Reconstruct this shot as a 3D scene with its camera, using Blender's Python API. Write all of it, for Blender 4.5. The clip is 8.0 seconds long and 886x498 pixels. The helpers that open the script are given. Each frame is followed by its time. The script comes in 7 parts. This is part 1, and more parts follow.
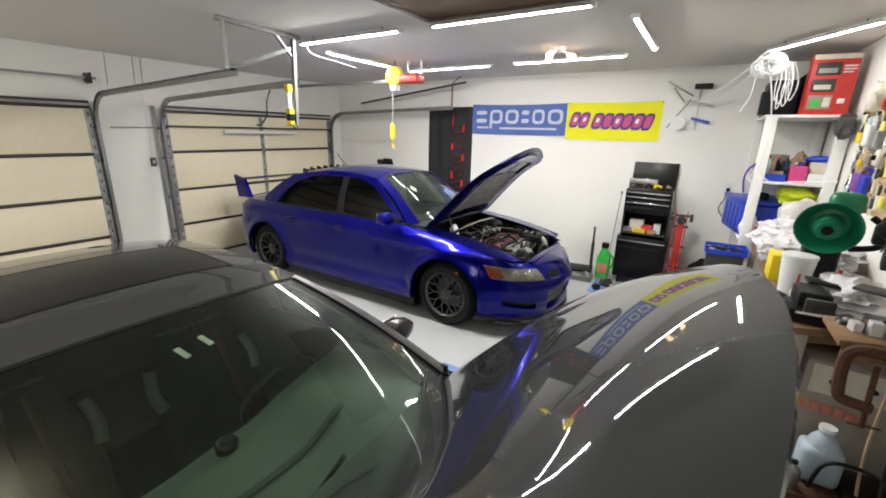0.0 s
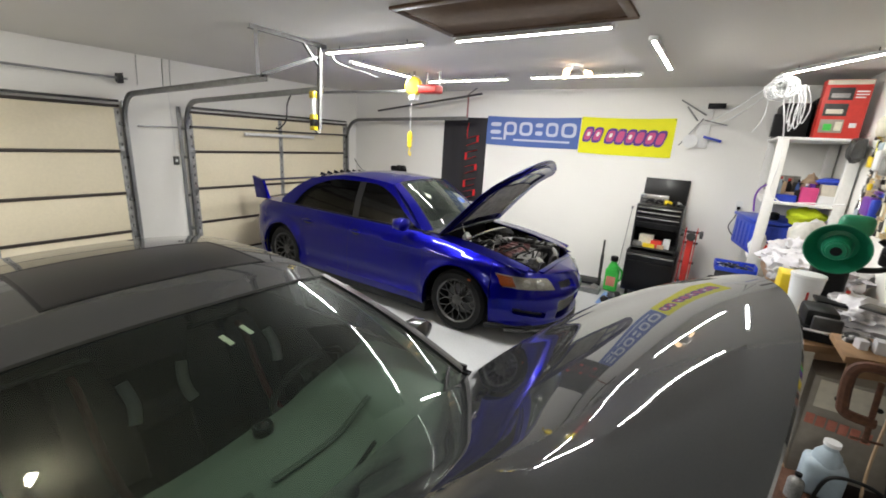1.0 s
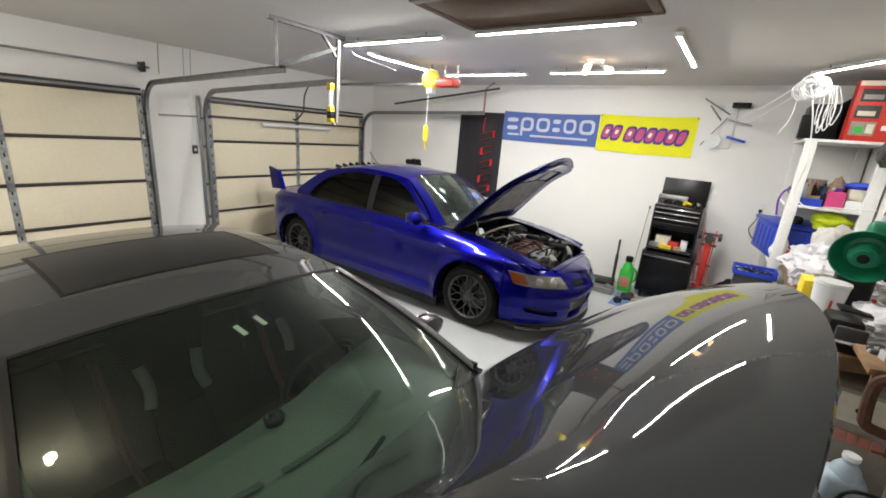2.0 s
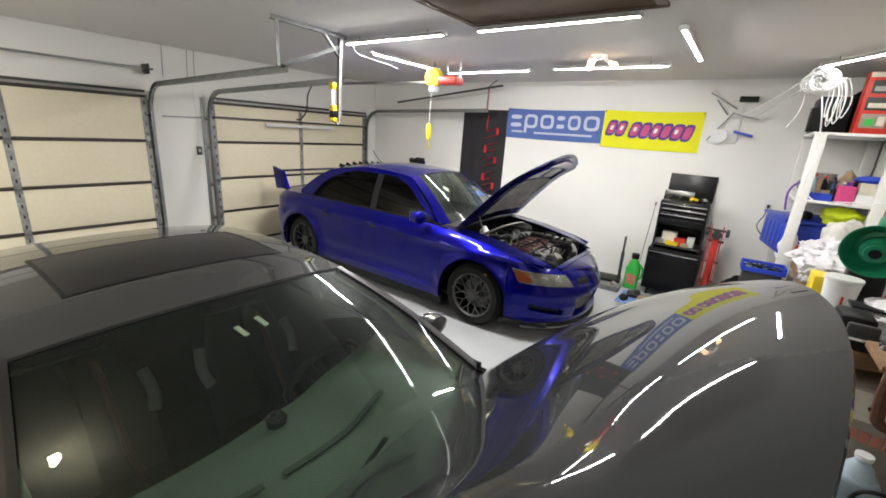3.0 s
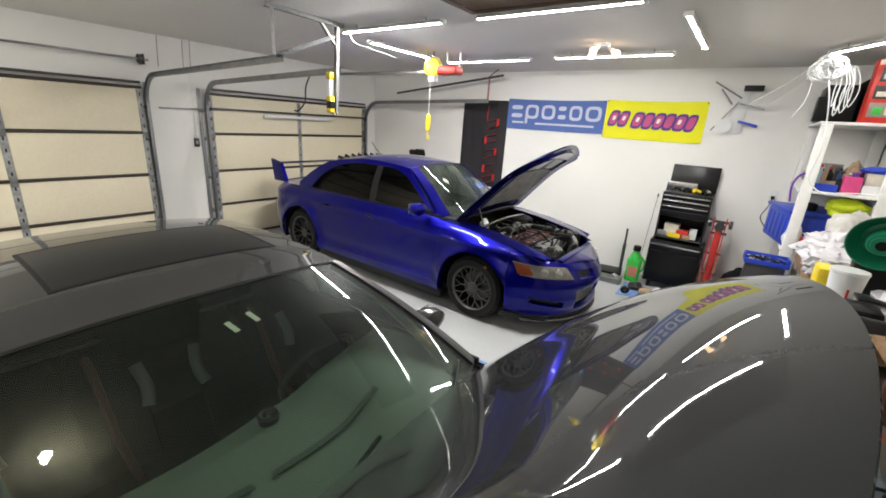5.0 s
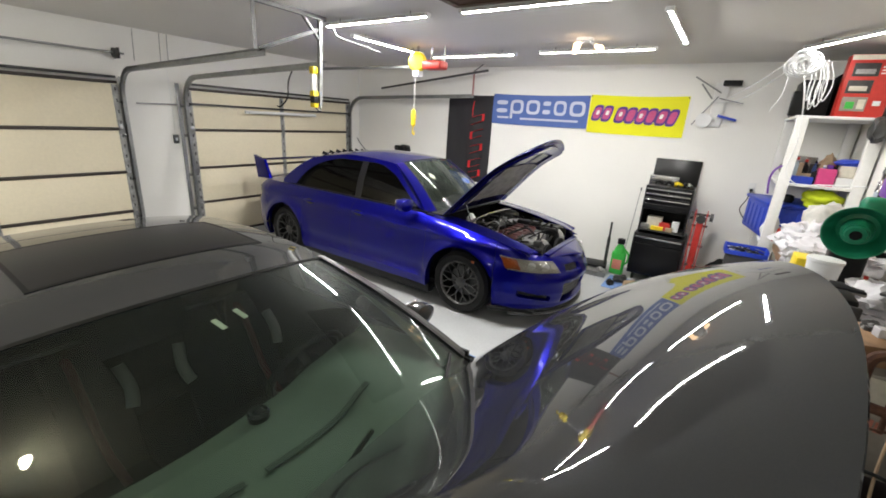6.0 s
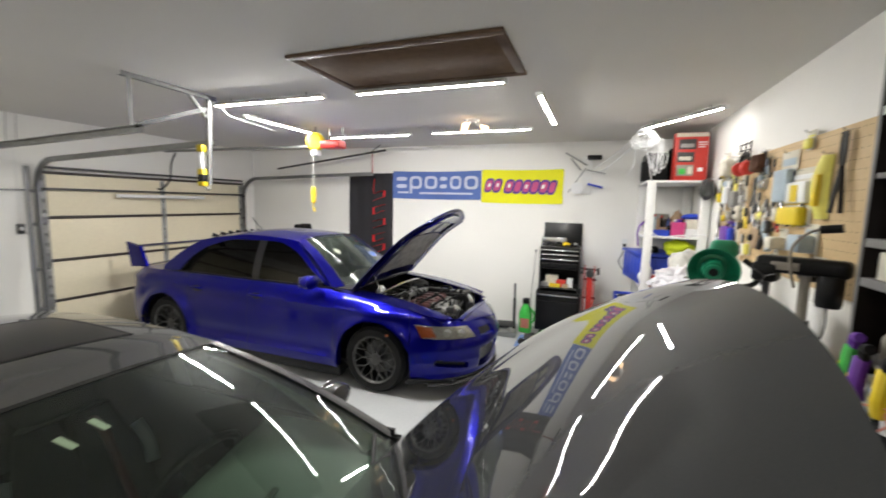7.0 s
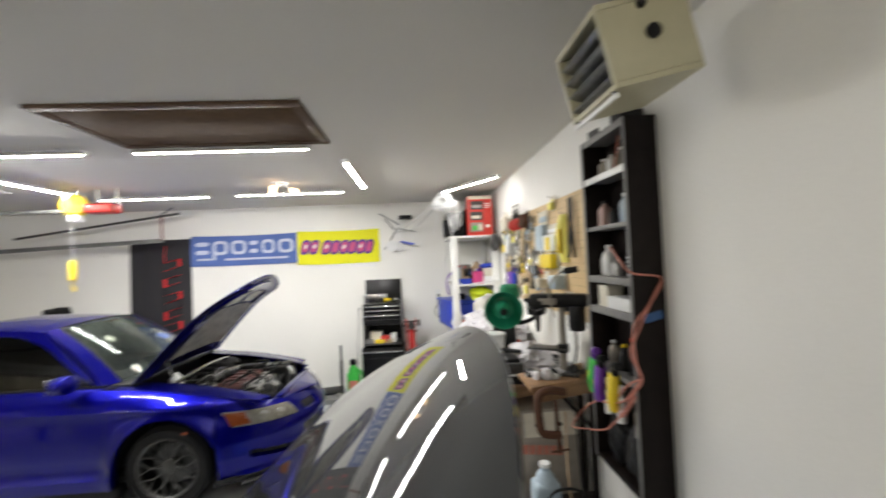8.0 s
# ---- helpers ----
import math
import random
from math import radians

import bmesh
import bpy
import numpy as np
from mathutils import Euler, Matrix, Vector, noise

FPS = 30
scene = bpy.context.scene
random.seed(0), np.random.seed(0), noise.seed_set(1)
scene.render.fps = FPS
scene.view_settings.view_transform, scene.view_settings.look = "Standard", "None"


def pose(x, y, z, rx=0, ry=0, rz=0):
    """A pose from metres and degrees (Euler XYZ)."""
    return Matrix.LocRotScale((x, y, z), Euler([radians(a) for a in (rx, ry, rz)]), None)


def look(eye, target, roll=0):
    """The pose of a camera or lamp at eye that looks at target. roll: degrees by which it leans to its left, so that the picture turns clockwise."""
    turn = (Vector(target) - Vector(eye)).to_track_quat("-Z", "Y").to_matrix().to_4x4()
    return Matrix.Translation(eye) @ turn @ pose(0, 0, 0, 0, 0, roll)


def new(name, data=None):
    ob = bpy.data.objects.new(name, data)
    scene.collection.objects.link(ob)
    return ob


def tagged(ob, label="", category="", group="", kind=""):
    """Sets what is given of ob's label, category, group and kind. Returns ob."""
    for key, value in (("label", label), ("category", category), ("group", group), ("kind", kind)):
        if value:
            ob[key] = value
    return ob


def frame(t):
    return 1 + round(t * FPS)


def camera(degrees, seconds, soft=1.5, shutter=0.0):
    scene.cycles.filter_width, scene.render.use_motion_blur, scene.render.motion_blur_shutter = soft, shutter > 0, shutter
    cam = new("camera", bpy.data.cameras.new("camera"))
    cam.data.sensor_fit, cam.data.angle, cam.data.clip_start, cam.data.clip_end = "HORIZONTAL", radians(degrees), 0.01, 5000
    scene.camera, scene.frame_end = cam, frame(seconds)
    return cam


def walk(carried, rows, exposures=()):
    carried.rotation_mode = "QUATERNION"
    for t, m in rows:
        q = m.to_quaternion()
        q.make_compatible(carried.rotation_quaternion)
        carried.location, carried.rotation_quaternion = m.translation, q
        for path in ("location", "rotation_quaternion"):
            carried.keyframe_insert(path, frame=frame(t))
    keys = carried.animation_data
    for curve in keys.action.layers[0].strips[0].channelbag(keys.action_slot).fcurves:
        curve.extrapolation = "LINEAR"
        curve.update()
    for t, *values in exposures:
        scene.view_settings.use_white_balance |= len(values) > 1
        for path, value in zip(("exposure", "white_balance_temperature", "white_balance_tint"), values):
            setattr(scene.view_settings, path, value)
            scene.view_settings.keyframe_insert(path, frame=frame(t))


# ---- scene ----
cam = camera(95.0, 8.0, 1.7, 0.5)
PATH = [
    (0, (6.437, -6.233, 1.942), (5.419, -4.603, 1.388), 1.4),
    (0.5, (6.443, -6.307, 1.953), (5.452, -4.646, 1.447), 1.9),
    (1, (6.42, -6.358, 1.951), (5.373, -4.734, 1.433), 3.4),
    (2.5, (6.405, -6.346, 1.957), (5.311, -4.767, 1.403), 4.5),
    (3, (6.406, -6.33, 1.952), (5.297, -4.761, 1.395), 3.9),
    (3.5, (6.41, -6.295, 1.953), (5.291, -4.736, 1.389), 3.7),
    (4, (6.388, -6.296, 1.955), (5.274, -4.74, 1.375), 4.1),
    (4.5, (6.398, -6.285, 1.949), (5.286, -4.729, 1.364), 3.9),
    (6, (6.39, -6.293, 1.934), (5.343, -4.7, 1.327), 3.6),
    (6.2, (6.376, -6.319, 1.903), (5.379, -4.688, 1.316), 4.2),
    (6.5, (6.368, -6.309, 1.876), (5.527, -4.562, 1.385), 5.7),
    (6.8, (6.346, -6.271, 1.862), (5.579, -4.446, 1.577), 1.9),
    (7, (6.341, -6.262, 1.865), (5.645, -4.4, 1.64), 1.3),
    (7.2, (6.351, -6.274, 1.898), (5.869, -4.347, 1.659), 4.1),
    (7.5, (6.355, -6.303, 1.879), (6.044, -4.333, 1.725), 2.8),
    (7.7, (6.376, -6.291, 1.883), (6.197, -4.299, 1.86), -0.2),
    (8, (6.431, -6.299, 1.887), (6.561, -4.304, 1.936), -2.5),
]
walk(cam, [(t, look(e, g, r)) for t, e, g, r in PATH])

# ---- light ----
world = bpy.data.worlds.new("world")
scene.world = world
world.use_nodes = True
world.node_tree.nodes["Background"].inputs[0].default_value = (0.02, 0.02, 0.025, 1)
world.node_tree.nodes["Background"].inputs[1].default_value = 0.3
TUBE_POWER = 480.0
scene.view_settings.exposure = 0.0

# ---- materials ----
def mat(name, color, rough=0.5, metal=0.0, grain=40.0, amount=0.12, bump=0.05, coat=0.0, stain=3.0, alt=None, spec=0.5, rough_var=0.1, coat_ior=1.5, coat_rough=0.012):
    m = bpy.data.materials.new(name)
    m.use_nodes = True
    nt = m.node_tree
    b = nt.nodes["Principled BSDF"]
    b.inputs["Roughness"].default_value = rough
    b.inputs["Metallic"].default_value = metal
    b.inputs["Specular IOR Level"].default_value = spec
    if coat:
        b.inputs["Coat Weight"].default_value = coat
        b.inputs["Coat Roughness"].default_value = coat_rough
        b.inputs["Coat IOR"].default_value = coat_ior
    tc = nt.nodes.new("ShaderNodeTexCoord")
    n1 = nt.nodes.new("ShaderNodeTexNoise")
    n1.inputs["Scale"].default_value = grain
    n1.inputs["Detail"].default_value = 5
    n2 = nt.nodes.new("ShaderNodeTexNoise")
    n2.inputs["Scale"].default_value = stain
    n2.inputs["Detail"].default_value = 4
    nt.links.new(tc.outputs["Object"], n1.inputs["Vector"])
    nt.links.new(tc.outputs["Object"], n2.inputs["Vector"])
    mul = nt.nodes.new("ShaderNodeMath")
    mul.operation = "MULTIPLY_ADD"
    nt.links.new(n1.outputs["Fac"], mul.inputs[0])
    mul.inputs[1].default_value = 0.5
    half = nt.nodes.new("ShaderNodeMath")
    half.operation = "MULTIPLY"
    nt.links.new(n2.outputs["Fac"], half.inputs[0])
    half.inputs[1].default_value = 0.5
    nt.links.new(half.outputs[0], mul.inputs[2])
    ramp = nt.nodes.new("ShaderNodeMapRange")
    ramp.inputs[1].default_value, ramp.inputs[2].default_value = 0.3, 0.7
    nt.links.new(mul.outputs[0], ramp.inputs[0])
    mix = nt.nodes.new("ShaderNodeMix")
    mix.data_type = "RGBA"
    c = np.array(color)
    other = np.array(alt) if alt else c * (1 - 2 * amount)
    mix.inputs[6].default_value = (*[float(v) for v in other], 1)
    mix.inputs[7].default_value = (*[float(v) for v in np.clip(c * (1 + amount * 0.3), 0, 1)], 1)
    nt.links.new(ramp.outputs[0], mix.inputs[0])
    nt.links.new(mix.outputs[2], b.inputs["Base Color"])
    if rough_var:
        rr = nt.nodes.new("ShaderNodeMapRange")
        rr.inputs[3].default_value, rr.inputs[4].default_value = max(0.02, rough - rough_var * rough), min(1, rough + rough_var * rough)
        nt.links.new(n2.outputs["Fac"], rr.inputs[0])
        nt.links.new(rr.outputs[0], b.inputs["Roughness"])
    if bump:
        bp = nt.nodes.new("ShaderNodeBump")
        bp.inputs["Strength"].default_value = bump
        bp.inputs["Distance"].default_value = 0.01
        nt.links.new(n1.outputs["Fac"], bp.inputs["Height"])
        nt.links.new(bp.outputs[0], b.inputs["Normal"])
    return m


def glow(name, color, strength):
    m = bpy.data.materials.new(name)
    m.use_nodes = True
    nt = m.node_tree
    nt.nodes.remove(nt.nodes["Principled BSDF"])
    e = nt.nodes.new("ShaderNodeEmission")
    e.inputs[0].default_value, e.inputs[1].default_value = (*color, 1), strength
    nt.links.new(e.outputs[0], nt.nodes["Material Output"].inputs[0])
    return m


def glass(name, tint, rough=0.0, ior=1.45, film=0.0, smear=0.0):
    m = bpy.data.materials.new(name)
    m.use_nodes = True
    nt = m.node_tree
    nt.nodes.remove(nt.nodes["Principled BSDF"])
    tr = nt.nodes.new("ShaderNodeBsdfTransparent")
    tr.inputs[0].default_value = (*tint, 1)
    gl = nt.nodes.new("ShaderNodeBsdfGlossy")
    gl.inputs["Roughness"].default_value = rough
    lw = nt.nodes.new("ShaderNodeLayerWeight")
    lw.inputs[0].default_value = 0.5
    pw = nt.nodes.new("ShaderNodeMath")
    pw.operation = "POWER"
    nt.links.new(lw.outputs["Facing"], pw.inputs[0])
    pw.inputs[1].default_value = 5.0
    fr = nt.nodes.new("ShaderNodeMapRange")
    nt.links.new(pw.outputs[0], fr.inputs[0])
    fr.inputs[3].default_value, fr.inputs[4].default_value = ((ior - 1) / (ior + 1)) ** 2, 1.0
    mx = nt.nodes.new("ShaderNodeMixShader")
    nt.links.new(fr.outputs[0], mx.inputs[0])
    nt.links.new(tr.outputs[0], mx.inputs[1])
    nt.links.new(gl.outputs[0], mx.inputs[2])
    out = mx
    if film:   # thin diffuse film: dust, plus haze standing in for reflections
        df = nt.nodes.new("ShaderNodeBsdfDiffuse")
        df.inputs[0].default_value = (0.46, 0.55, 0.47, 1)
        tc = nt.nodes.new("ShaderNodeTexCoord")
        nz = nt.nodes.new("ShaderNodeTexNoise")
        nz.inputs["Scale"].default_value = 2.5
        nt.links.new(tc.outputs["Object"], nz.inputs["Vector"])
        mr = nt.nodes.new("ShaderNodeMapRange")
        mr.inputs[1].default_value, mr.inputs[2].default_value = 0.3, 0.7
        mr.inputs[3].default_value, mr.inputs[4].default_value = film * 0.4, film * 1.6
        nt.links.new(nz.outputs["Fac"], mr.inputs[0])
        m2 = nt.nodes.new("ShaderNodeMixShader")
        nt.links.new(mr.outputs[0], m2.inputs[0])
        nt.links.new(mx.outputs[0], m2.inputs[1])
        nt.links.new(df.outputs[0], m2.inputs[2])
        out = m2
    if smear:   # greasy smears that spread the glare of lamps
        sg = nt.nodes.new("ShaderNodeBsdfGlossy")
        sg.inputs["Roughness"].default_value = 0.31
        m3 = nt.nodes.new("ShaderNodeMixShader")
        m3.inputs[0].default_value = smear
        nt.links.new(out.outputs[0], m3.inputs[1])
        nt.links.new(sg.outputs[0], m3.inputs[2])
        out = m3
    nt.links.new(out.outputs[0], nt.nodes["Material Output"].inputs[0])
    return m


M = dict(
    wall=mat("white_wall_paint", (0.80, 0.79, 0.755), 0.65, grain=90, amount=0.03, bump=0.04, stain=1.3),
    ceiling=mat("ceiling_paint", (0.68, 0.66, 0.62), 0.85, grain=150, amount=0.04, bump=0.12, stain=0.8),
    floor=mat("painted_concrete", (0.41, 0.42, 0.425), 0.35, grain=60, amount=0.10, bump=0.03, stain=1.7),
    cream=mat("cream_door_panel", (0.80, 0.72, 0.54), 0.55, grain=35, amount=0.05, bump=0.08, stain=1.2),
    rail=mat("dark_brown_rail", (0.045, 0.032, 0.024), 0.5, grain=50, amount=0.3),
    galv=mat("galvanised_steel", (0.30, 0.305, 0.305), 0.42, 0.85, grain=25, amount=0.18, bump=0.03, stain=6),
    dsteel=mat("dark_steel", (0.07, 0.07, 0.07), 0.42, 0.5, grain=30, amount=0.2),
    steel=mat("bright_steel", (0.62, 0.62, 0.62), 0.22, 1.0, grain=30, amount=0.1, bump=0.02),
    chrome=mat("chrome", (0.8, 0.8, 0.8), 0.08, 1.0, amount=0.03, bump=0),
    white=mat("white_gloss_paint", (0.78, 0.78, 0.76), 0.4, grain=30, amount=0.05),
    wplastic=mat("white_plastic", (0.75, 0.76, 0.76), 0.4, grain=20, amount=0.04, bump=0.01),
    black=mat("black_plastic", (0.010, 0.010, 0.011), 0.45, grain=60, amount=0.3, bump=0.04, spec=0.22),
    bpaint=mat("black_gloss_paint", (0.007, 0.007, 0.008), 0.3, grain=60, amount=0.2, bump=0.01, spec=0.3),
    rubber=mat("tyre_rubber", (0.012, 0.012, 0.012), 0.75, grain=80, amount=0.3, bump=0.1, spec=0.2),
    rimlip=mat("polished_grey_rim_edge", (0.11, 0.11, 0.108), 0.35, 0.6, grain=40, amount=0.15, bump=0.02),
    rim=mat("bronze_grey_rim", (0.085, 0.084, 0.08), 0.4, 0.6, grain=40, amount=0.15, bump=0.02),
    blue=mat("blue_metallic_paint", (0.0015, 0.0015, 0.16), 0.34, 0.8, grain=400, amount=0.06, bump=0.0, coat=1.0, spec=0.03, coat_ior=1.30, stain=2, rough_var=0.05),
    grey=mat("grey_metallic_paint", (0.031, 0.0335, 0.0355), 0.5, 0.0, grain=500, amount=0.08, bump=0.0, coat=1.0, coat_ior=1.58, coat_rough=0.022, spec=0.05, stain=2, rough_var=0.1),
    glass=glass("clear_window_glass", (0.84, 0.92, 0.87), ior=1.40, film=0.003, smear=0.008),
    # stronger film lightens this glass in place of reflected wall and ceiling
    dusty=glass("hazy_windscreen_glass", (0.88, 0.92, 0.90), film=0.022),
    tint=glass("tinted_window_glass", (0.075, 0.09, 0.085), ior=1.36),
    lens=glass("headlight_lens", (0.85, 0.85, 0.82)),
    reflector=mat("headlight_reflector", (0.34, 0.32, 0.32), 0.35, 0.4, grain=20, amount=0.15, bump=0.02),
    amber=mat("amber_lens", (0.36, 0.075, 0.015), 0.2, grain=50, amount=0.15),
    lamphouse=mat("lamp_housing", (0.42, 0.42, 0.41), 0.5, grain=30, amount=0.05),
    dash=mat("grey_dashboard", (0.092, 0.112, 0.094), 0.7, grain=200, amount=0.1, bump=0.08),
    slot=mat("vent_slot_plastic", (0.035, 0.045, 0.037), 0.7, grain=150, amount=0.2),
    cloth=mat("dark_cloth", (0.014, 0.014, 0.015), 0.9, grain=250, amount=0.25, bump=0.15, spec=0.1),
    seat=mat("grey_seat_cloth", (0.016, 0.0155, 0.0155), 0.85, grain=250, amount=0.2, bump=0.1, spec=0.1),
    bolster=mat("pale_seat_bolster", (0.15, 0.15, 0.147), 0.7, grain=200, amount=0.1, bump=0.05),
    redcloth=mat("red_webbing", (0.07, 0.010, 0.012), 0.8, grain=300, amount=0.2, bump=0.1),
    liner=mat("hood_liner", (0.03, 0.03, 0.032), 0.75, grain=120, amount=0.35, bump=0.12),
    primer=mat("bare_inner_panel", (0.60, 0.59, 0.54), 0.55, grain=15, amount=0.2, bump=0.05),
    meshgrey=mat("grey_insulation", (0.52, 0.52, 0.50), 0.8, grain=220, amount=0.35, bump=0.25, stain=9),
    brick=mat("wrinkle_red_cover", (0.085, 0.026, 0.024), 0.5, grain=180, amount=0.2, bump=0.2),
    alu=mat("cast_aluminium", (0.42, 0.42, 0.41), 0.4, 0.8, grain=90, amount=0.25, bump=0.08),
    hose=mat("black_hose", (0.012, 0.012, 0.012), 0.5, grain=60, amount=0.2, spec=0.25),
    red=mat("red_plastic", (0.55, 0.035, 0.025), 0.4, grain=30, amount=0.12),
    yellow=mat("yellow_plastic", (0.80, 0.60, 0.02), 0.4, grain=30, amount=0.08),
    lime=mat("lime_fabric", (0.62, 0.75, 0.02), 0.8, grain=60, amount=0.12, bump=0.1),
    paleyel=mat("pale_yellow_plastic", (0.85, 0.78, 0.16), 0.45, grain=30, amount=0.1),
    drywall=mat("unseen_wall_grey", (0.46, 0.44, 0.41), 0.8, grain=60, amount=0.08, bump=0.05, stain=1.2),
    legpaint=mat("pale_leg_paint", (0.46, 0.43, 0.36), 0.5, grain=25, amount=0.15),
    palegalv=mat("weathered_zinc", (0.42, 0.42, 0.41), 0.6, 0.35, grain=30, amount=0.3, bump=0.05, stain=9),
    dullgalv=mat("dull_galvanised_angle", (0.20, 0.20, 0.20), 0.65, 0.4, grain=60, amount=0.25, bump=0.05, stain=8),
    welder=mat("beige_machine_paint", (0.33, 0.30, 0.255), 0.5, grain=25, amount=0.12),
    bluetape=mat("blue_tape", (0.03, 0.10, 0.26), 0.6, grain=40, amount=0.15),
    green=mat("green_plastic", (0.012, 0.23, 0.12), 0.4, grain=30, amount=0.15),
    lgreen=mat("bright_green_plastic", (0.05, 0.50, 0.07), 0.35, grain=30, amount=0.1),
    bplastic=mat("blue_plastic", (0.02, 0.06, 0.52), 0.4, grain=30, amount=0.12),
    lblue=mat("pale_blue_plastic", (0.40, 0.49, 0.56), 0.45, grain=30, amount=0.1),
    purple=mat("purple_plastic", (0.14, 0.03, 0.34), 0.4, grain=30, amount=0.12),
    pink=mat("pink_plastic", (0.62, 0.06, 0.22), 0.5, grain=30, amount=0.1),
    orange=mat("orange_rubber", (0.60, 0.22, 0.16), 0.55, grain=60, amount=0.15),
    wood=mat("workbench_wood", (0.30, 0.17, 0.08), 0.55, grain=14, amount=0.25, bump=0.1, stain=5),
    peg=mat("tan_pegboard", (0.62, 0.45, 0.24), 0.6, grain=30, amount=0.07, bump=0.03),
    hatch=mat("brown_hatch_board", (0.13, 0.085, 0.055), 0.8, grain=20, amount=0.12, bump=0.06, stain=2, spec=0.08),
    hatchtrim=mat("dark_wood_trim", (0.12, 0.075, 0.05), 0.6, grain=20, amount=0.2, spec=0.2),
    beige=mat("beige_enamel", (0.46, 0.43, 0.29), 0.45, grain=30, amount=0.05),
    rust=mat("rusted_iron", (0.13, 0.055, 0.03), 0.75, 0.3, grain=40, amount=0.35, bump=0.15),
    card=mat("cardboard", (0.42, 0.30, 0.19), 0.8, grain=50, amount=0.1),
    bannerblue=mat("blue_banner_cloth", (0.085, 0.15, 0.42), 0.75, grain=300, amount=0.06, bump=0.05),
    banneryel=mat("yellow_banner_cloth", (0.80, 0.78, 0.01), 0.75, grain=300, amount=0.04, bump=0.05),
    bannerink=mat("pale_banner_ink", (0.56, 0.60, 0.72), 0.7, grain=300, amount=0.05, bump=0.03),
    bannerblk=mat("black_banner_cloth", (0.015, 0.014, 0.018), 0.75, grain=300, amount=0.15, bump=0.05),
    bag=mat("white_plastic_bag", (0.62, 0.61, 0.64), 0.35, grain=12, amount=0.1, bump=0.3),
    espresso=mat("espresso_laminate", (0.013, 0.009, 0.008), 0.5, grain=15, amount=0.3, bump=0.03, spec=0.15),
    greyboard=mat("grey_shelf_edge", (0.20, 0.195, 0.19), 0.5, grain=20, amount=0.1),
    mat_blue=mat("blue_pad", (0.16, 0.27, 0.55), 0.75, grain=40, amount=0.12, bump=0.08),
    paper=mat("printed_paper", (0.70, 0.66, 0.55), 0.7, grain=20, amount=0.15),
    machine=mat("grey_machine_paint", (0.30, 0.27, 0.23), 0.5, grain=25, amount=0.15),
    led=glow("led_tube", (1.0, 0.985, 0.945), TUBE_POWER),
    ledwest=glow("bright_led_tube", (1.0, 0.985, 0.945), TUBE_POWER * 1.75),
    ledeast=glow("dim_led_tube", (1.0, 0.985, 0.945), TUBE_POWER * 0.55),
    bulbnear=glow("near_warm_bulb", (1.0, 0.88, 0.64), 240.0),
    ledmid=glow("middle_led_tube", (1.0, 0.985, 0.945), TUBE_POWER * 1.05),
    ledlow=glow("weak_led_tube", (1.0, 0.985, 0.945), TUBE_POWER * 0.4),
    ledsoft=glow("soft_led_tube", (1.0, 0.985, 0.945), TUBE_POWER * 0.2),
    bulb=glow("warm_bulb", (1.0, 0.66, 0.38), 6.0),
)

# ---- mesh tools ----
def part(name, bm, material, parent=None, label="", smooth=True, angle=35):
    me = bpy.data.meshes.new(name)
    bmesh.ops.recalc_face_normals(bm, faces=bm.faces)
    bm.to_mesh(me)
    bm.free()
    if smooth:
        for p in me.polygons:
            p.use_smooth = True
        me.set_sharp_from_angle(angle=radians(angle))
    me.materials.append(M[material] if isinstance(material, str) else material)
    ob = new(name, me)
    if parent:
        ob.parent = parent
    if label:
        ob["label"] = label
    return ob


def thing(name, loc, label, category, group="", rz=0, kind=""):
    e = new(name)
    e.matrix_basis = pose(*loc, 0, 0, rz)
    e.empty_display_size = 0.1
    return tagged(e, label, category, group, kind)


def solo(name, bm, material, loc, label, category, group="", rz=0, kind="", rx=0, ry=0, angle=35):
    ob = part(name, bm, material, angle=angle)
    ob.matrix_basis = pose(*loc, rx, ry, rz)
    return tagged(ob, label, category, group, kind)


def B():
    return bmesh.new()


def box(bm, lo, hi, bev=0.0, m=None, seg=2):
    g = bmesh.ops.create_cube(bm, size=1)["verts"]
    s = [h - l for l, h in zip(lo, hi)]
    c = [(h + l) / 2 for l, h in zip(lo, hi)]
    bmesh.ops.scale(bm, vec=s, verts=g)
    if bev:
        es = list({e for v in g for e in v.link_edges})
        r = bmesh.ops.bevel(bm, geom=es, offset=min(bev, min(s) * 0.45), segments=seg, affect="EDGES", profile=0.5)
        g = list({v for f in r["faces"] for v in f.verts} | {v for v in g if v.is_valid})
    bmesh.ops.translate(bm, vec=c, verts=g)
    if m:
        bmesh.ops.transform(bm, matrix=m, verts=g)
    return g


def cyl(bm, p0, p1, r, r2=None, seg=16, cap=True):
    p0, p1 = Vector(p0), Vector(p1)
    d = p1 - p0
    g = bmesh.ops.create_cone(bm, cap_ends=cap, segments=seg, radius1=r, radius2=r if r2 is None else r2, depth=d.length)["verts"]
    q = d.to_track_quat("Z", "Y").to_matrix().to_4x4()
    bmesh.ops.transform(bm, matrix=Matrix.Translation((p0 + p1) / 2) @ q, verts=g)
    return g


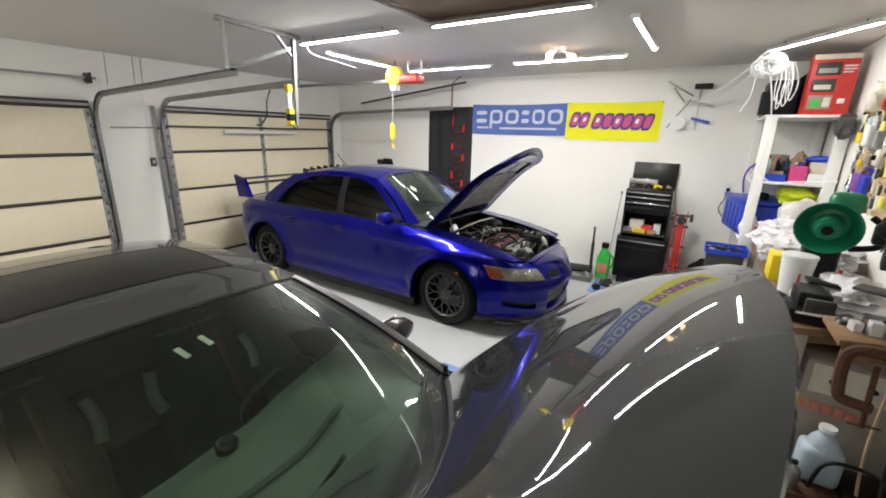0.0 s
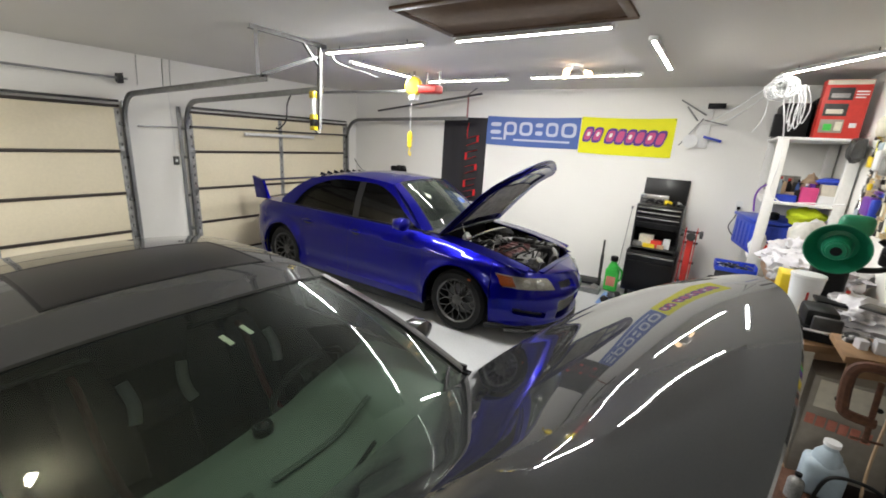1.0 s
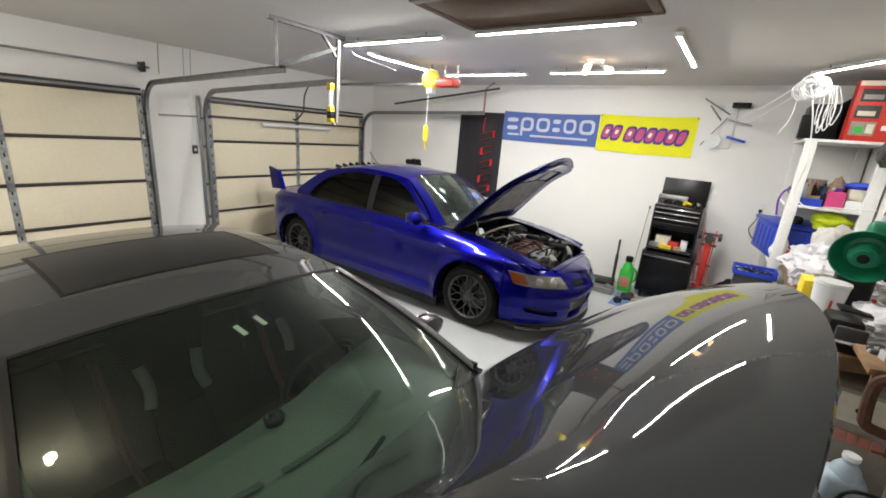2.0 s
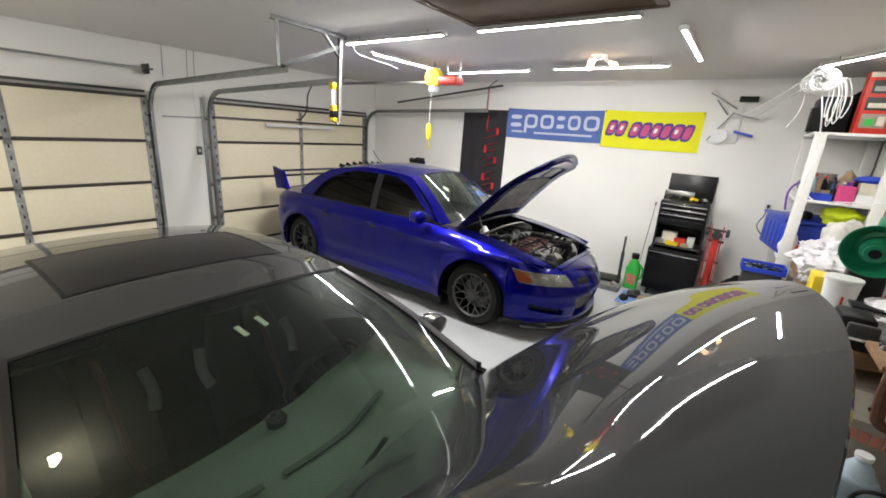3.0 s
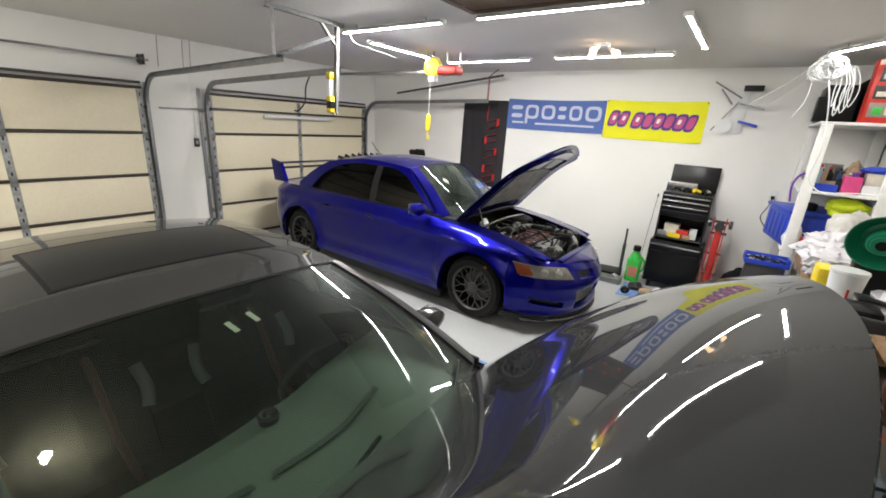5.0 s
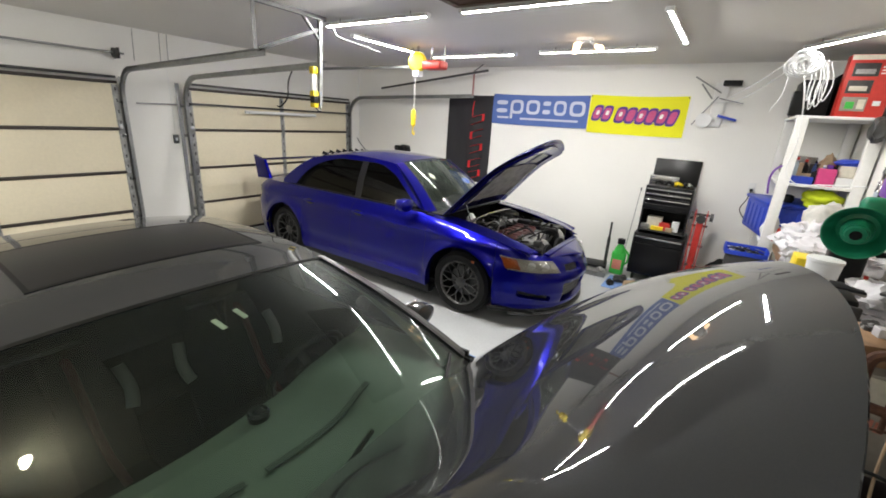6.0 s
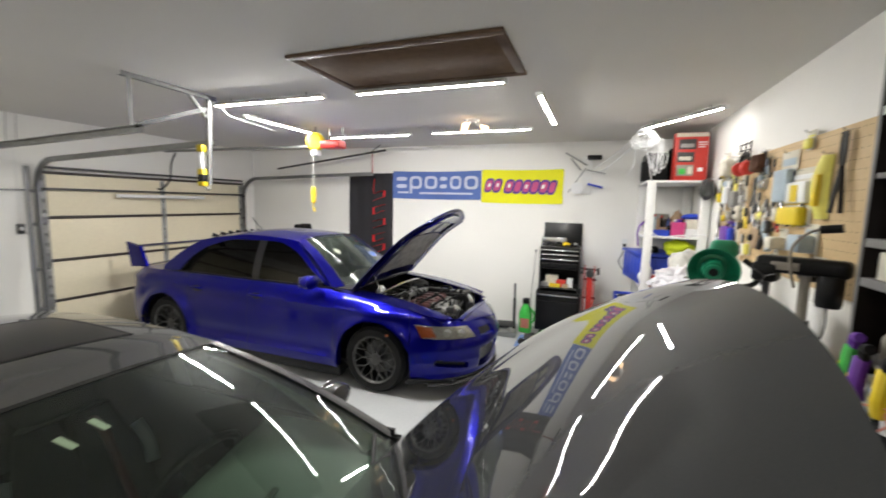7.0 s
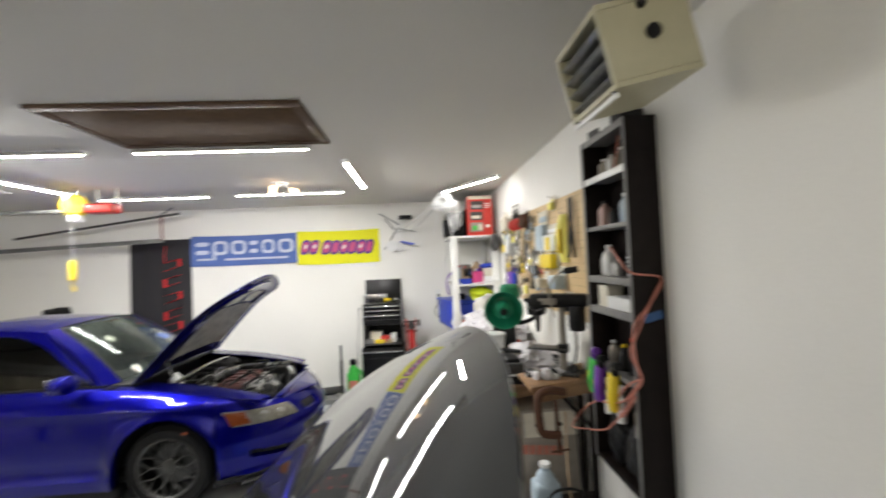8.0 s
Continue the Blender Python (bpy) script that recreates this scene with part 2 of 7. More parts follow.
def lathe(bm, prof, seg=20, m=None):
    """prof: (radius, height) from bottom to top, closed on the axis."""
    rows = []
    for r, z in prof:
        rows.append([bm.verts.new((r * math.cos(a), r * math.sin(a), z)) for a in [2 * math.pi * k / seg for k in range(seg)]])
    for a, b in zip(rows, rows[1:]):
        for k in range(seg):
            bm.faces.new((a[k], a[(k + 1) % seg], b[(k + 1) % seg], b[k]))
    bm.faces.new(rows[0][::-1])
    bm.faces.new(rows[-1])
    if m:
        bmesh.ops.transform(bm, matrix=m, verts=[v for r in rows for v in r])


def sheet(bm, fn, nu, nv):
    """A grid of fn(u, v), u and v in 0..1."""
    vs = [[bm.verts.new(fn(i / nu, j / nv)) for j in range(nv + 1)] for i in range(nu + 1)]
    for i in range(nu):
        for j in range(nv):
            try:
                bm.faces.new((vs[i][j], vs[i + 1][j], vs[i + 1][j + 1], vs[i][j + 1]))
            except ValueError:
                pass
    return vs


def thick(bm, t):
    bmesh.ops.recalc_face_normals(bm, faces=bm.faces)
    bmesh.ops.solidify(bm, geom=list(bm.faces), thickness=t)


def tube(bm, pts, r, seg=8, smooth=6):
    """A round tube along a smooth curve through pts."""
    pts = [Vector(p) for p in pts]
    path = []
    n = len(pts)
    for i in range(n - 1):
        a, b, c, d = pts[max(i - 1, 0)], pts[i], pts[i + 1], pts[min(i + 2, n - 1)]
        for k in range(smooth):
            t = k / smooth
            path.append(0.5 * (2 * b + (c - a) * t + (2 * a - 5 * b + 4 * c - d) * t * t + (3 * b - a - 3 * c + d) * t ** 3))
    path.append(pts[-1])
    rows, up = [], Vector((0.13, 0.21, 0.97)).normalized()
    for i, p in enumerate(path):
        d = (path[min(i + 1, len(path) - 1)] - path[max(i - 1, 0)]).normalized()
        s = d.cross(up)
        s = s.normalized() if s.length > 1e-4 else d.orthogonal().normalized()
        up = s.cross(d).normalized()
        rows.append([bm.verts.new(p + r * (math.cos(2 * math.pi * k / seg) * s + math.sin(2 * math.pi * k / seg) * up)) for k in range(seg)])
    for a, b in zip(rows, rows[1:]):
        for k in range(seg):
            bm.faces.new((a[k], a[(k + 1) % seg], b[(k + 1) % seg], b[k]))
    bm.faces.new(rows[0][::-1])
    bm.faces.new(rows[-1])


def bar(bm, p0, p1, w, h, roll=0, bev=0.0):
    """A straight bar of w x h between two points."""
    p0, p1 = Vector(p0), Vector(p1)
    d = p1 - p0
    q = d.to_track_quat("Z", "Y").to_matrix().to_4x4()
    box(bm, (-w / 2, -h / 2, 0), (w / 2, h / 2, d.length), bev, Matrix.Translation(p0) @ q @ pose(0, 0, 0, 0, 0, roll))


def angle_iron(bm, p0, p1, w=0.035, t=0.004, roll=0):
    p0, p1 = Vector(p0), Vector(p1)
    d = p1 - p0
    m = Matrix.Translation(p0) @ d.to_track_quat("Z", "Y").to_matrix().to_4x4() @ pose(0, 0, 0, 0, 0, roll)
    box(bm, (0, 0, 0), (w, t, d.length), 0, m)
    box(bm, (0, t, 0), (t, w, d.length), 0, m)


def lerp(a, b, t):
    return a + (b - a) * t


def curve(xs, ys):
    """A smooth function through points (monotone cubic)."""
    xs, ys = list(xs), list(ys)
    n = len(xs)
    d = [(ys[i + 1] - ys[i]) / (xs[i + 1] - xs[i]) for i in range(n - 1)]
    s = [d[0]] + [0 if d[i - 1] * d[i] <= 0 else 2 * d[i - 1] * d[i] / (d[i - 1] + d[i]) for i in range(1, n - 1)] + [d[-1]]

    def f(x):
        if x <= xs[0]:
            return ys[0]
        if x >= xs[-1]:
            return ys[-1]
        i = max(k for k in range(n - 1) if xs[k] <= x)
        h = xs[i + 1] - xs[i]
        t = (x - xs[i]) / h
        return (1 + 2 * t) * (1 - t) ** 2 * ys[i] + t * (1 - t) ** 2 * h * s[i] + t * t * (3 - 2 * t) * ys[i + 1] + t * t * (t - 1) * h * s[i + 1]
    return f

# ---- structure ----
RX, RY, RZ = 7.52, -7.9, 2.785
DOORS = ((-3.34, -0.33), (-7.16, -4.13))


def structure(name, bm, material, label):
    return tagged(part(name, bm, material), label, "structure", kind="structure")


bm = B()
box(bm, (-0.3, RY - 0.3, -0.2), (RX + 0.3, 0.3, 0))
structure("floor", bm, "floor", "pale grey painted concrete garage floor")
bm = B()
box(bm, (-0.3, RY - 0.3, RZ), (RX + 0.3, 0.3, RZ + 0.2))
structure("ceiling", bm, "ceiling", "matt off-white painted drywall ceiling")
bm = B()
box(bm, (-0.15, 0, 0), (RX + 0.15, 0.15, RZ))
structure("wall_north", bm, "wall", "plain white painted drywall wall")
bm = B()
box(bm, (RX, RY, 0), (RX + 0.15, 0, RZ))
structure("wall_east", bm, "wall", "plain white painted drywall wall behind the workbench")
# unseen wall closing the room, toned down to dim the hood's reflections
bm = B()
box(bm, (-0.15, RY - 0.15, 0), (RX + 0.15, RY, RZ))
structure("wall_south", bm, "drywall", "unseen closing wall, toned greyish to dim reflections")
bm = B()
for y0, y1 in ((RY, DOORS[1][0] + 0.05), (DOORS[1][1] - 0.05, DOORS[0][0] + 0.05), (DOORS[0][1] - 0.05, 0)):
    box(bm, (-0.17, y0, 0), (-0.02, y1, RZ))
for y0, y1 in DOORS:
    box(bm, (-0.17, y0 + 0.05, 2.12), (-0.02, y1 - 0.05, RZ))
structure("wall_west", bm, "wall", "white wall with two garage door openings")


def garage_door(name, y0, y1, extra):
    w = y1 - y0
    door = thing(name, (0, y0, 0), "closed cream sectional garage door with dark brown joint rails", "garage door", "garage doors", kind="structure")
    zs = (0.01, 0.52, 1.035, 1.575, 2.13)
    for k in range(4):
        bm = B()
        box(bm, (-0.015, 0.0, zs[k] + 0.02), (0.012, w, zs[k + 1] - 0.02), 0.004)
        part("panel", bm, "cream", door)
    for z in zs:
        bm = B()
        box(bm, (-0.02, 0.0, z - 0.017), (0.022, w, z + 0.017), 0.004)
        part("rail", bm, "rail", door)
    for y in (0.03, w / 2, w - 0.03) if extra else (0.03, w / 2 + 0.18, w - 0.03):
        for k in range(4):
            bm = B()
            box(bm, (0.0, y - 0.035, zs[k] + 0.026), (0.018, y + 0.035, zs[k + 1] - 0.026), 0.003)
            part("stile", bm, "palegalv", door)
            bm = B()
            for j in range(4):
                zc = lerp(zs[k] + 0.08, zs[k + 1] - 0.08, j / 3)
                box(bm, (0.0182, y - 0.007, zc - 0.02), (0.0190, y + 0.007, zc + 0.02))
            part("slots", bm, "black", door)
        for z in zs[1:4]:
            bm = B()
            box(bm, (0.022, y - 0.03, z - 0.06), (0.028, y + 0.03, z + 0.06), 0.001)
            cyl(bm, (0.034, y - 0.03, z), (0.034, y + 0.03, z), 0.008, seg=8)
            part("hinge", bm, "galv", door)
    for z in ((1.93,) if extra else ()) + (2.19,):
        bm = B()
        box(bm, (0.02, 0.02, z - 0.014), (0.07, w - 0.02, z + 0.014), 0.003)
        part("strut", bm, "dsteel", door)
    bm = B()
    box(bm, (-0.018, 0, -0.0), (0.02, w, 0.02), 0.004)
    part("bottom_seal", bm, "rubber", door)
    return door


garage_door("door_1", *DOORS[0], True)
garage_door("door_2", *DOORS[1], False)


def track(name, y, side, x_end, z0, z_end, label):
    """Vertical track, bend and horizontal track beside a door."""
    t = thing(name, (0, y, 0), label, "door track", "garage door tracks")
    path = [(0.045, 0, 0.0), (0.045, 0, z0 - 0.36)]
    path += [(0.045 + 0.34 * (1 - math.cos(a)), 0, z0 - 0.36 + 0.34 * math.sin(a)) for a in [math.pi / 2 * k / 8 for k in range(1, 9)]]
    path += [(x_end, 0, z_end)]
    bm = B()
    sec = [(-0.028, -0.018), (0.028, -0.018), (0.028, 0.018), (0.022, 0.018), (0.022, -0.012), (-0.022, -0.012), (-0.022, 0.018), (-0.028, 0.018)]
    rows = []
    for i, p in enumerate(path):
        a, b = Vector(path[max(i - 1, 0)]), Vector(path[min(i + 1, len(path) - 1)])
        d = (b - a).normalized()
        nrm = Vector((d.z, 0, -d.x))
        rows.append([bm.verts.new(Vector(p) + u * nrm + Vector((0, v * side, 0))) for u, v in sec])
    for a, b in zip(rows, rows[1:]):
        for k in range(8):
            bm.faces.new((a[k], a[(k + 1) % 8], b[(k + 1) % 8], b[k]))
    part("channel", bm, "galv", t)
    bm = B()
    angle_iron(bm, (0.0, -0.045 * side, 0), (0.0, -0.045 * side, z0 - 0.1), 0.05)
    part("jamb_angle", bm, "galv", t)
    for z in (0.45, 0.95, 1.5, 1.9):
        bm = B()
        box(bm, (-0.018, -0.05, z - 0.02), (0.03, -0.015, z + 0.02), 0.002)
        part("bracket", bm, "galv", t)
        bm = B()
        cyl(bm, (0.05, 0, z), (0.05, 0.05 * side, z), 0.008, seg=8)
        cyl(bm, (0.05, 0.0, z), (0.05, 0.016 * side, z), 0.022, seg=12)
        part("roller", bm, "dsteel", t)
    return t


track("garage_door_track", -4.10, -1, 3.05, 2.30, 2.38, "galvanised track bending up from the door jamb")
track("garage_door_track", -3.37, 1, 2.95, 2.29, 2.38, "galvanised track bending up beside the far door")
track("garage_door_track", -0.31, -1, 2.85, 2.26, 2.32, "galvanised track bending up in the room corner")
track("garage_door_track", -7.19, 1, 3.05, 2.30, 2.38, "galvanised track bending up from the door jamb")

# spring shafts over the doors
def spring_shaft(y0, y1, z):
    s = thing("spring_shaft", (0, y0, z), "steel torsion shaft on end bearings above a garage door", "spring shaft", "spring shafts")
    bm = B()
    cyl(bm, (0.1, -0.05, 0), (0.1, y1 - y0 + 0.06, 0), 0.013, seg=10)
    part("shaft", bm, "galv", s)
    for y in (0.0, y1 - y0):
        bm = B()
        box(bm, (-0.02, y - 0.006, -0.06), (0.15, y + 0.006, 0.06), 0.002)
        part("bearing_plate", bm, "dsteel", s)
        bm = B()
        cyl(bm, (0.1, y - 0.05, 0), (0.1, y - 0.012, 0), 0.055, seg=20)
        part("cable_drum", bm, "dsteel", s)
    return s


spring_shaft(-7.16, -4.10, 2.46)

# hangers of the tracks
hg = thing("track_hanger", (3.0, -4.16, 2.785), "galvanised angle iron hanger below the ceiling carrying door tracks", "track hanger")
bm = B(); angle_iron(bm, (0.02, -0.04, -0.037), (0.0, 0.78, -0.037)); part("ceiling_angle", bm, "dullgalv", hg)
bm = B(); angle_iron(bm, (0.02, 0.03, -0.39), (0.02, 0.03, -0.005)); part("upright", bm, "dullgalv", hg)
bm = B(); angle_iron(bm, (-0.05, 0.71, -0.8), (-0.02, 0.71, -0.005)); part("upright", bm, "dullgalv", hg)
bm = B(); angle_iron(bm, (0.0, 0.5, -0.03), (-0.04, 0.71, -0.2), 0.025); part("brace", bm, "dullgalv", hg)
bm = B(); angle_iron(bm, (0.02, 0.05, -0.4), (-0.04, 0.72, -0.13), 0.035); part("cross_brace", bm, "black", hg)
hg = thing("track_hanger", (2.84, -0.31, 2.785), "reddish steel hanger strap with a diagonal brace on a track", "track hanger")
bm = B(); bar(bm, (0, 0, -0.46), (0, 0, -0.1), 0.03, 0.006); part("upright", bm, mat("primer_red", (0.35, 0.16, 0.15), 0.6), hg)
bm = B(); angle_iron(bm, (-1.95, -0.02, -0.385), (0.26, -0.02, -0.105), 0.03); part("brace", bm, "dsteel", hg)
bm = B(); bar(bm, (0, 0, -0.1), (0.15, 0.0, -0.002), 0.03, 0.006); part("upper_strap", bm, "dullgalv", hg)

# shop lights; the same builder makes the added fill tubes
def shop_or_fill_light(loc, rz, length=1.22, label="slim white LED shop light or added fill tube, switched on, under the ceiling", lamp="led"):
    s = thing("shop_or_fill_light", loc, label, "shop light", "LED shop lights", rz)
    bm = B()
    box(bm, (-length / 2, -0.028, -0.026), (length / 2, 0.028, 0.0), 0.003)
    part("housing", bm, "lamphouse", s)
    bm = B()
    sheet(bm, lambda p, q: (lerp(-length / 2 + 0.015, length / 2 - 0.015, p), 0.012 * (2 * q - 1), -0.0275 - 0.004 * (1 - (2 * q - 1) ** 2)), 1, 8)
    thick(bm, 0.001)
    part("diffuser", bm, lamp, s)
    for e in (-1, 1):
        bm = B()
        box(bm, (e * length / 2 - 0.014, -0.029, -0.034), (e * length / 2 + 0.014, 0.029, 0.0), 0.004)
        part("end_cap", bm, "wplastic", s)
    for e in (-0.35, 0.35):
        bm = B()
        cyl(bm, (e * length, 0, 0.0), (e * length, 0, 0.03), 0.004, seg=6)
        part("clip", bm, "dsteel", s)
    return s


ZL = RZ - 0.03
for x, y, rz in ((3.52, -3.30, 0), (5.07, -3.30, 0), (2.80, -2.24, 90), (3.42, -1.38, 0), (4.97, -1.42, 0), (5.865, -2.28, 90)):
    shop_or_fill_light((x, y, ZL), rz, lamp="ledwest" if x < 4 and y < -3 else "led" if x < 3 else "ledlow" if x < 4 else "ledmid" if x > 5.5 else "ledlow" if y > -2 else "ledeast")
shop_or_fill_light((7.05, -1.61, ZL), -59.3, 1.06, "slim white LED shop light hung diagonally over the shelves, switched on", "ledsoft")

# two added tubes, never in view, that brighten the doors and east wall
for x, y, rz in ((1.2, -7.2, 0), (6.6, -7.15, 0)):
    shop_or_fill_light((x, y, ZL), rz, lamp="ledwest" if x < 2 else "ledeast")

# three-bulb ceiling fixtures
def bulb_fixture(loc, angles=(20, 140, 260), lamp="bulb"):
    cf = thing("ceiling_fixture", loc, "white ceiling light with bare warm bulbs, switched on", "ceiling light")
    bm = B(); lathe(bm, [(0.075, -0.03), (0.085, -0.012), (0.085, 0.0)]); part("base", bm, "wplastic", cf)
    for a in angles:
        c, s = math.cos(radians(a)), math.sin(radians(a))
        bm = B(); cyl(bm, (0.05 * c, 0.05 * s, -0.03), (0.10 * c, 0.10 * s, -0.06), 0.018, seg=12); part("socket", bm, "wplastic", cf)
        bm = B()
        lathe(bm, [(0.005, 0.0), (0.016, 0.0), (0.02, 0.02), (0.034, 0.05), (0.036, 0.065), (0.028, 0.085), (0.008, 0.095)],
              14, Matrix.Translation((0.10 * c, 0.10 * s, -0.06)) @ Vector((c, s, -0.6)).to_track_quat("Z", "Y").to_matrix().to_4x4())
        part("bulb", bm, lamp, cf)


bulb_fixture((4.99, -1.83, RZ))
bulb_fixture((4.86, -6.63, RZ), (140,), "bulbnear")

# attic hatch
hx0, hx1, hy0, hy1 = 4.41, 5.83, -4.08, -3.30
ah = thing("attic_hatch", ((hx0 + hx1) / 2, (hy0 + hy1) / 2, RZ), "closed brown plywood attic hatch with dark wooden trim", "attic hatch", kind="structure")
a, b = (hx1 - hx0) / 2, (hy1 - hy0) / 2
bm = B(); box(bm, (-a + 0.05, -b + 0.05, -0.012), (a - 0.05, b - 0.05, -0.001), 0.002); part("board", bm, "hatch", ah)
for lo, hi in (((-a, -b, -0.022), (a, -b + 0.06, -0.001)), ((-a, b - 0.06, -0.022), (a, b, -0.001)), ((-a, -b + 0.06, -0.022), (-a + 0.06, b - 0.06, -0.001)), ((a - 0.06, -b + 0.06, -0.022), (a, b - 0.06, -0.001))):
    bm = B(); box(bm, lo, hi, 0.004); part("trim", bm, "hatchtrim", ah)

# ---- cars ----
def wheel(parent, x, y, r, side, rimmat):
    """A wheel with its tyre at x, y (local); side is the outward direction."""
    w = new("wheel")
    w.parent = parent
    w.matrix_basis = pose(x, y, r, -90 * side, 0, 0) @ Matrix.Scale(r / 0.318, 4)
    r = 0.318
    bm = B()
    prof = [(0.235, -0.1), (0.29, -0.108), (r - 0.02, -0.095), (r, -0.07), (r, 0.07), (r - 0.02, 0.095), (0.29, 0.108), (0.235, 0.1)]
    rows = []
    seg = 48
    for rr, z in prof + [(0.225, 0.09), (0.225, -0.09)]:
        rows.append([bm.verts.new((rr * math.cos(2 * math.pi * k / seg), rr * math.sin(2 * math.pi * k / seg), z)) for k in range(seg)])
    for a, b in zip(rows, rows[1:] + rows[:1]):
        for k in range(seg):
            bm.faces.new((a[k], a[(k + 1) % seg], b[(k + 1) % seg], b[k]))
    part("tyre", bm, "rubber", w)
    bm = B()
    rows = []
    for rr, z in ((0.226, 0.06), (0.228, 0.098), (0.222, 0.104), (0.211, 0.092), (0.209, 0.075)):
        rows.append([bm.verts.new((rr * math.cos(2 * math.pi * k / seg), rr * math.sin(2 * math.pi * k / seg), z)) for k in range(seg)])
    for a, b in zip(rows, rows[1:]):
        for k in range(seg):
            bm.faces.new((a[k], a[(k + 1) % seg], b[(k + 1) % seg], b[k]))
    part("rim", bm, "rimlip", w, "lighter grey rim edge")
    bm = B()
    for rr, z in ((0.2085, 0.074), (0.204, 0.03), (0.20, -0.088), (0.02, -0.09)):
        rows.append([bm.verts.new((rr * math.cos(2 * math.pi * k / seg), rr * math.sin(2 * math.pi * k / seg), z)) for k in range(seg)])
    for a, b in zip(rows[-4:], rows[-3:]):
        for k in range(seg):
            bm.faces.new((a[k], a[(k + 1) % seg], b[(k + 1) % seg], b[k]))
    part("barrel", bm, "black", w)
    for k in range(10):
        bm = B()
        a = 2 * math.pi * k / 10
        mid = (0.135 * math.cos(a), 0.135 * math.sin(a), 0.074)
        bar(bm, (0.05 * math.cos(a), 0.05 * math.sin(a), 0.060), mid, 0.010, 0.02, 0, 0.002)
        for d in (-0.21, 0.21):
            bar(bm, mid, (0.213 * math.cos(a + d), 0.213 * math.sin(a + d), 0.084), 0.0065, 0.018, 0, 0.002)
        part("spoke", bm, "rimlip", w)
    bm = B(); lathe(bm, [(0.06, 0.02), (0.062, 0.066), (0.03, 0.078), (0.005, 0.08)], 20); part("hub", bm, rimmat, w)
    bm = B(); cyl(bm, (0, 0, -0.03), (0, 0, -0.005), 0.155, seg=28); part("brake_disc", bm, "dsteel", w)
    bm = B(); box(bm, (-0.05, 0.09, -0.04), (0.07, 0.17, 0.03), 0.015); part("caliper", bm, "dsteel", w)


INSET = curve((0.10, 0.2, 0.3, 0.5, 0.66, 0.8, 0.92, 1.02), (0.085, 0.05, 0.022, 0.0, 0.0, 0.018, 0.05, 0.10))


class Car:
    def __init__(self, name, loc, label, P):
        self.P = P
        self.root = thing(name, loc, label, "car")
        self.zt = curve(*P["belt"])

    def width(self, x):
        P = self.P
        D, Dr, W, L = P["nose"], P["tail"], P["w"], P["len"]
        if x > L - D:
            q = min(1, (x - L + D) / D)
            return W * (1 - q ** 2.3) ** (1 / 2.3)
        if x < Dr:
            q = min(1, (Dr - x) / (Dr - P.get("x0", 0.0)))
            return W * (1 - q ** 3.2) ** (1 / 2.6)
        return W

    def outline(self):
        """Plan outline of one side from nose to tail: x, y and outward normal."""
        P = self.P
        L = P["len"]
        xs = [L - P["nose"] * (1 - math.sin(math.pi / 2 * k / 30)) ** 1.0 for k in range(31)][::-1]
        xs = sorted(set([round(v, 4) for v in xs] + [round(lerp(P["tail"], L - P["nose"], k / 130), 4) for k in range(131)] +
                        [round(P.get("x0", 0.0) + (P["tail"] - P.get("x0", 0.0)) * (1 - math.cos(math.pi / 2 * k / 16)), 4) for k in range(17)]), reverse=True)
        pts = [(x, self.width(x)) for x in xs]
        out = []
        for i, (x, y) in enumerate(pts):
            a, b = pts[max(i - 1, 0)], pts[min(i + 1, len(pts) - 1)]
            tx, ty = b[0] - a[0], b[1] - a[1]
            n = Vector((ty, -tx))
            n = n.normalized() if n.length else Vector((1, 0))
            if i == 0:
                n = Vector((1, 0))
            if i == len(pts) - 1:
                n = Vector((-1, 0))
            out.append((x, y, n.x, n.y))
        return out

    def sill(self, x):
        P = self.P
        z = P.get("sill", 0.19)
        arch = P.get("arch", 0.362)
        for xc in P["axles"]:
            if abs(x - xc) < arch:
                z = max(z, P["r"] + math.sqrt(arch ** 2 - (x - xc) ** 2))
        return z

    def inset(self, x, z):
        zt = self.zt(x)
        s = INSET(z + (1.0 - zt) * 0.35)
        d = zt - z
        if d < 0.10:
            s += 0.05 * (1 - d / 0.10) ** 2
        s -= 0.005 * math.exp(-((z - 0.79) / 0.02) ** 2) + 0.004 * math.exp(-((z - 0.36) / 0.025) ** 2)
        for xc in self.P["axles"]:
            r = math.hypot(x - xc, z - self.P["r"])
            if r < 0.6:
                s -= self.P.get("flare", 0.022) * math.exp(-((r - self.P.get("arch", 0.362) - 0.008) / 0.07) ** 2)
        if "side" in self.P:
            s += self.P["side"](x, z)
        front = self.P["len"] - 0.35 - x
        if front < 0:
            s += self.P["nosecut"](z) * min(1, -front / 0.3)
        return s

    def ring(self, name, x0, x1, material, side, rows=16, lip=True, label="", z0=None, z1=None, off=0.0, parent=None):
        """A panel of the body side between two stations."""
        cols = [c for c in self.outline() if x0 <= c[0] <= x1]
        ends = []
        for xe in (x1, x0):
            if 0.001 < xe < self.P["len"] - 0.001 and abs(cols[0 if xe == x1 else -1][0] - xe) > 1e-3:
                c = min(self.outline(), key=lambda q: abs(q[0] - xe))
                ends.append((xe, self.width(xe), c[2], c[3]))
            else:
                ends.append(None)
        if ends[0]:
            cols = [ends[0]] + cols
        if ends[1]:
            cols = cols + [ends[1]]
        bm = B()
        grid = []
        for x, y, nx, ny in cols:
            zb = self.sill(x) if z0 is None else max(z0, self.sill(x))
            zt = self.zt(x) if z1 is None else min(z1, self.zt(x))
            col = []
            for j in range(rows + 1):
                z = lerp(zb, zt, j / rows)
                s = self.inset(x, z) - off
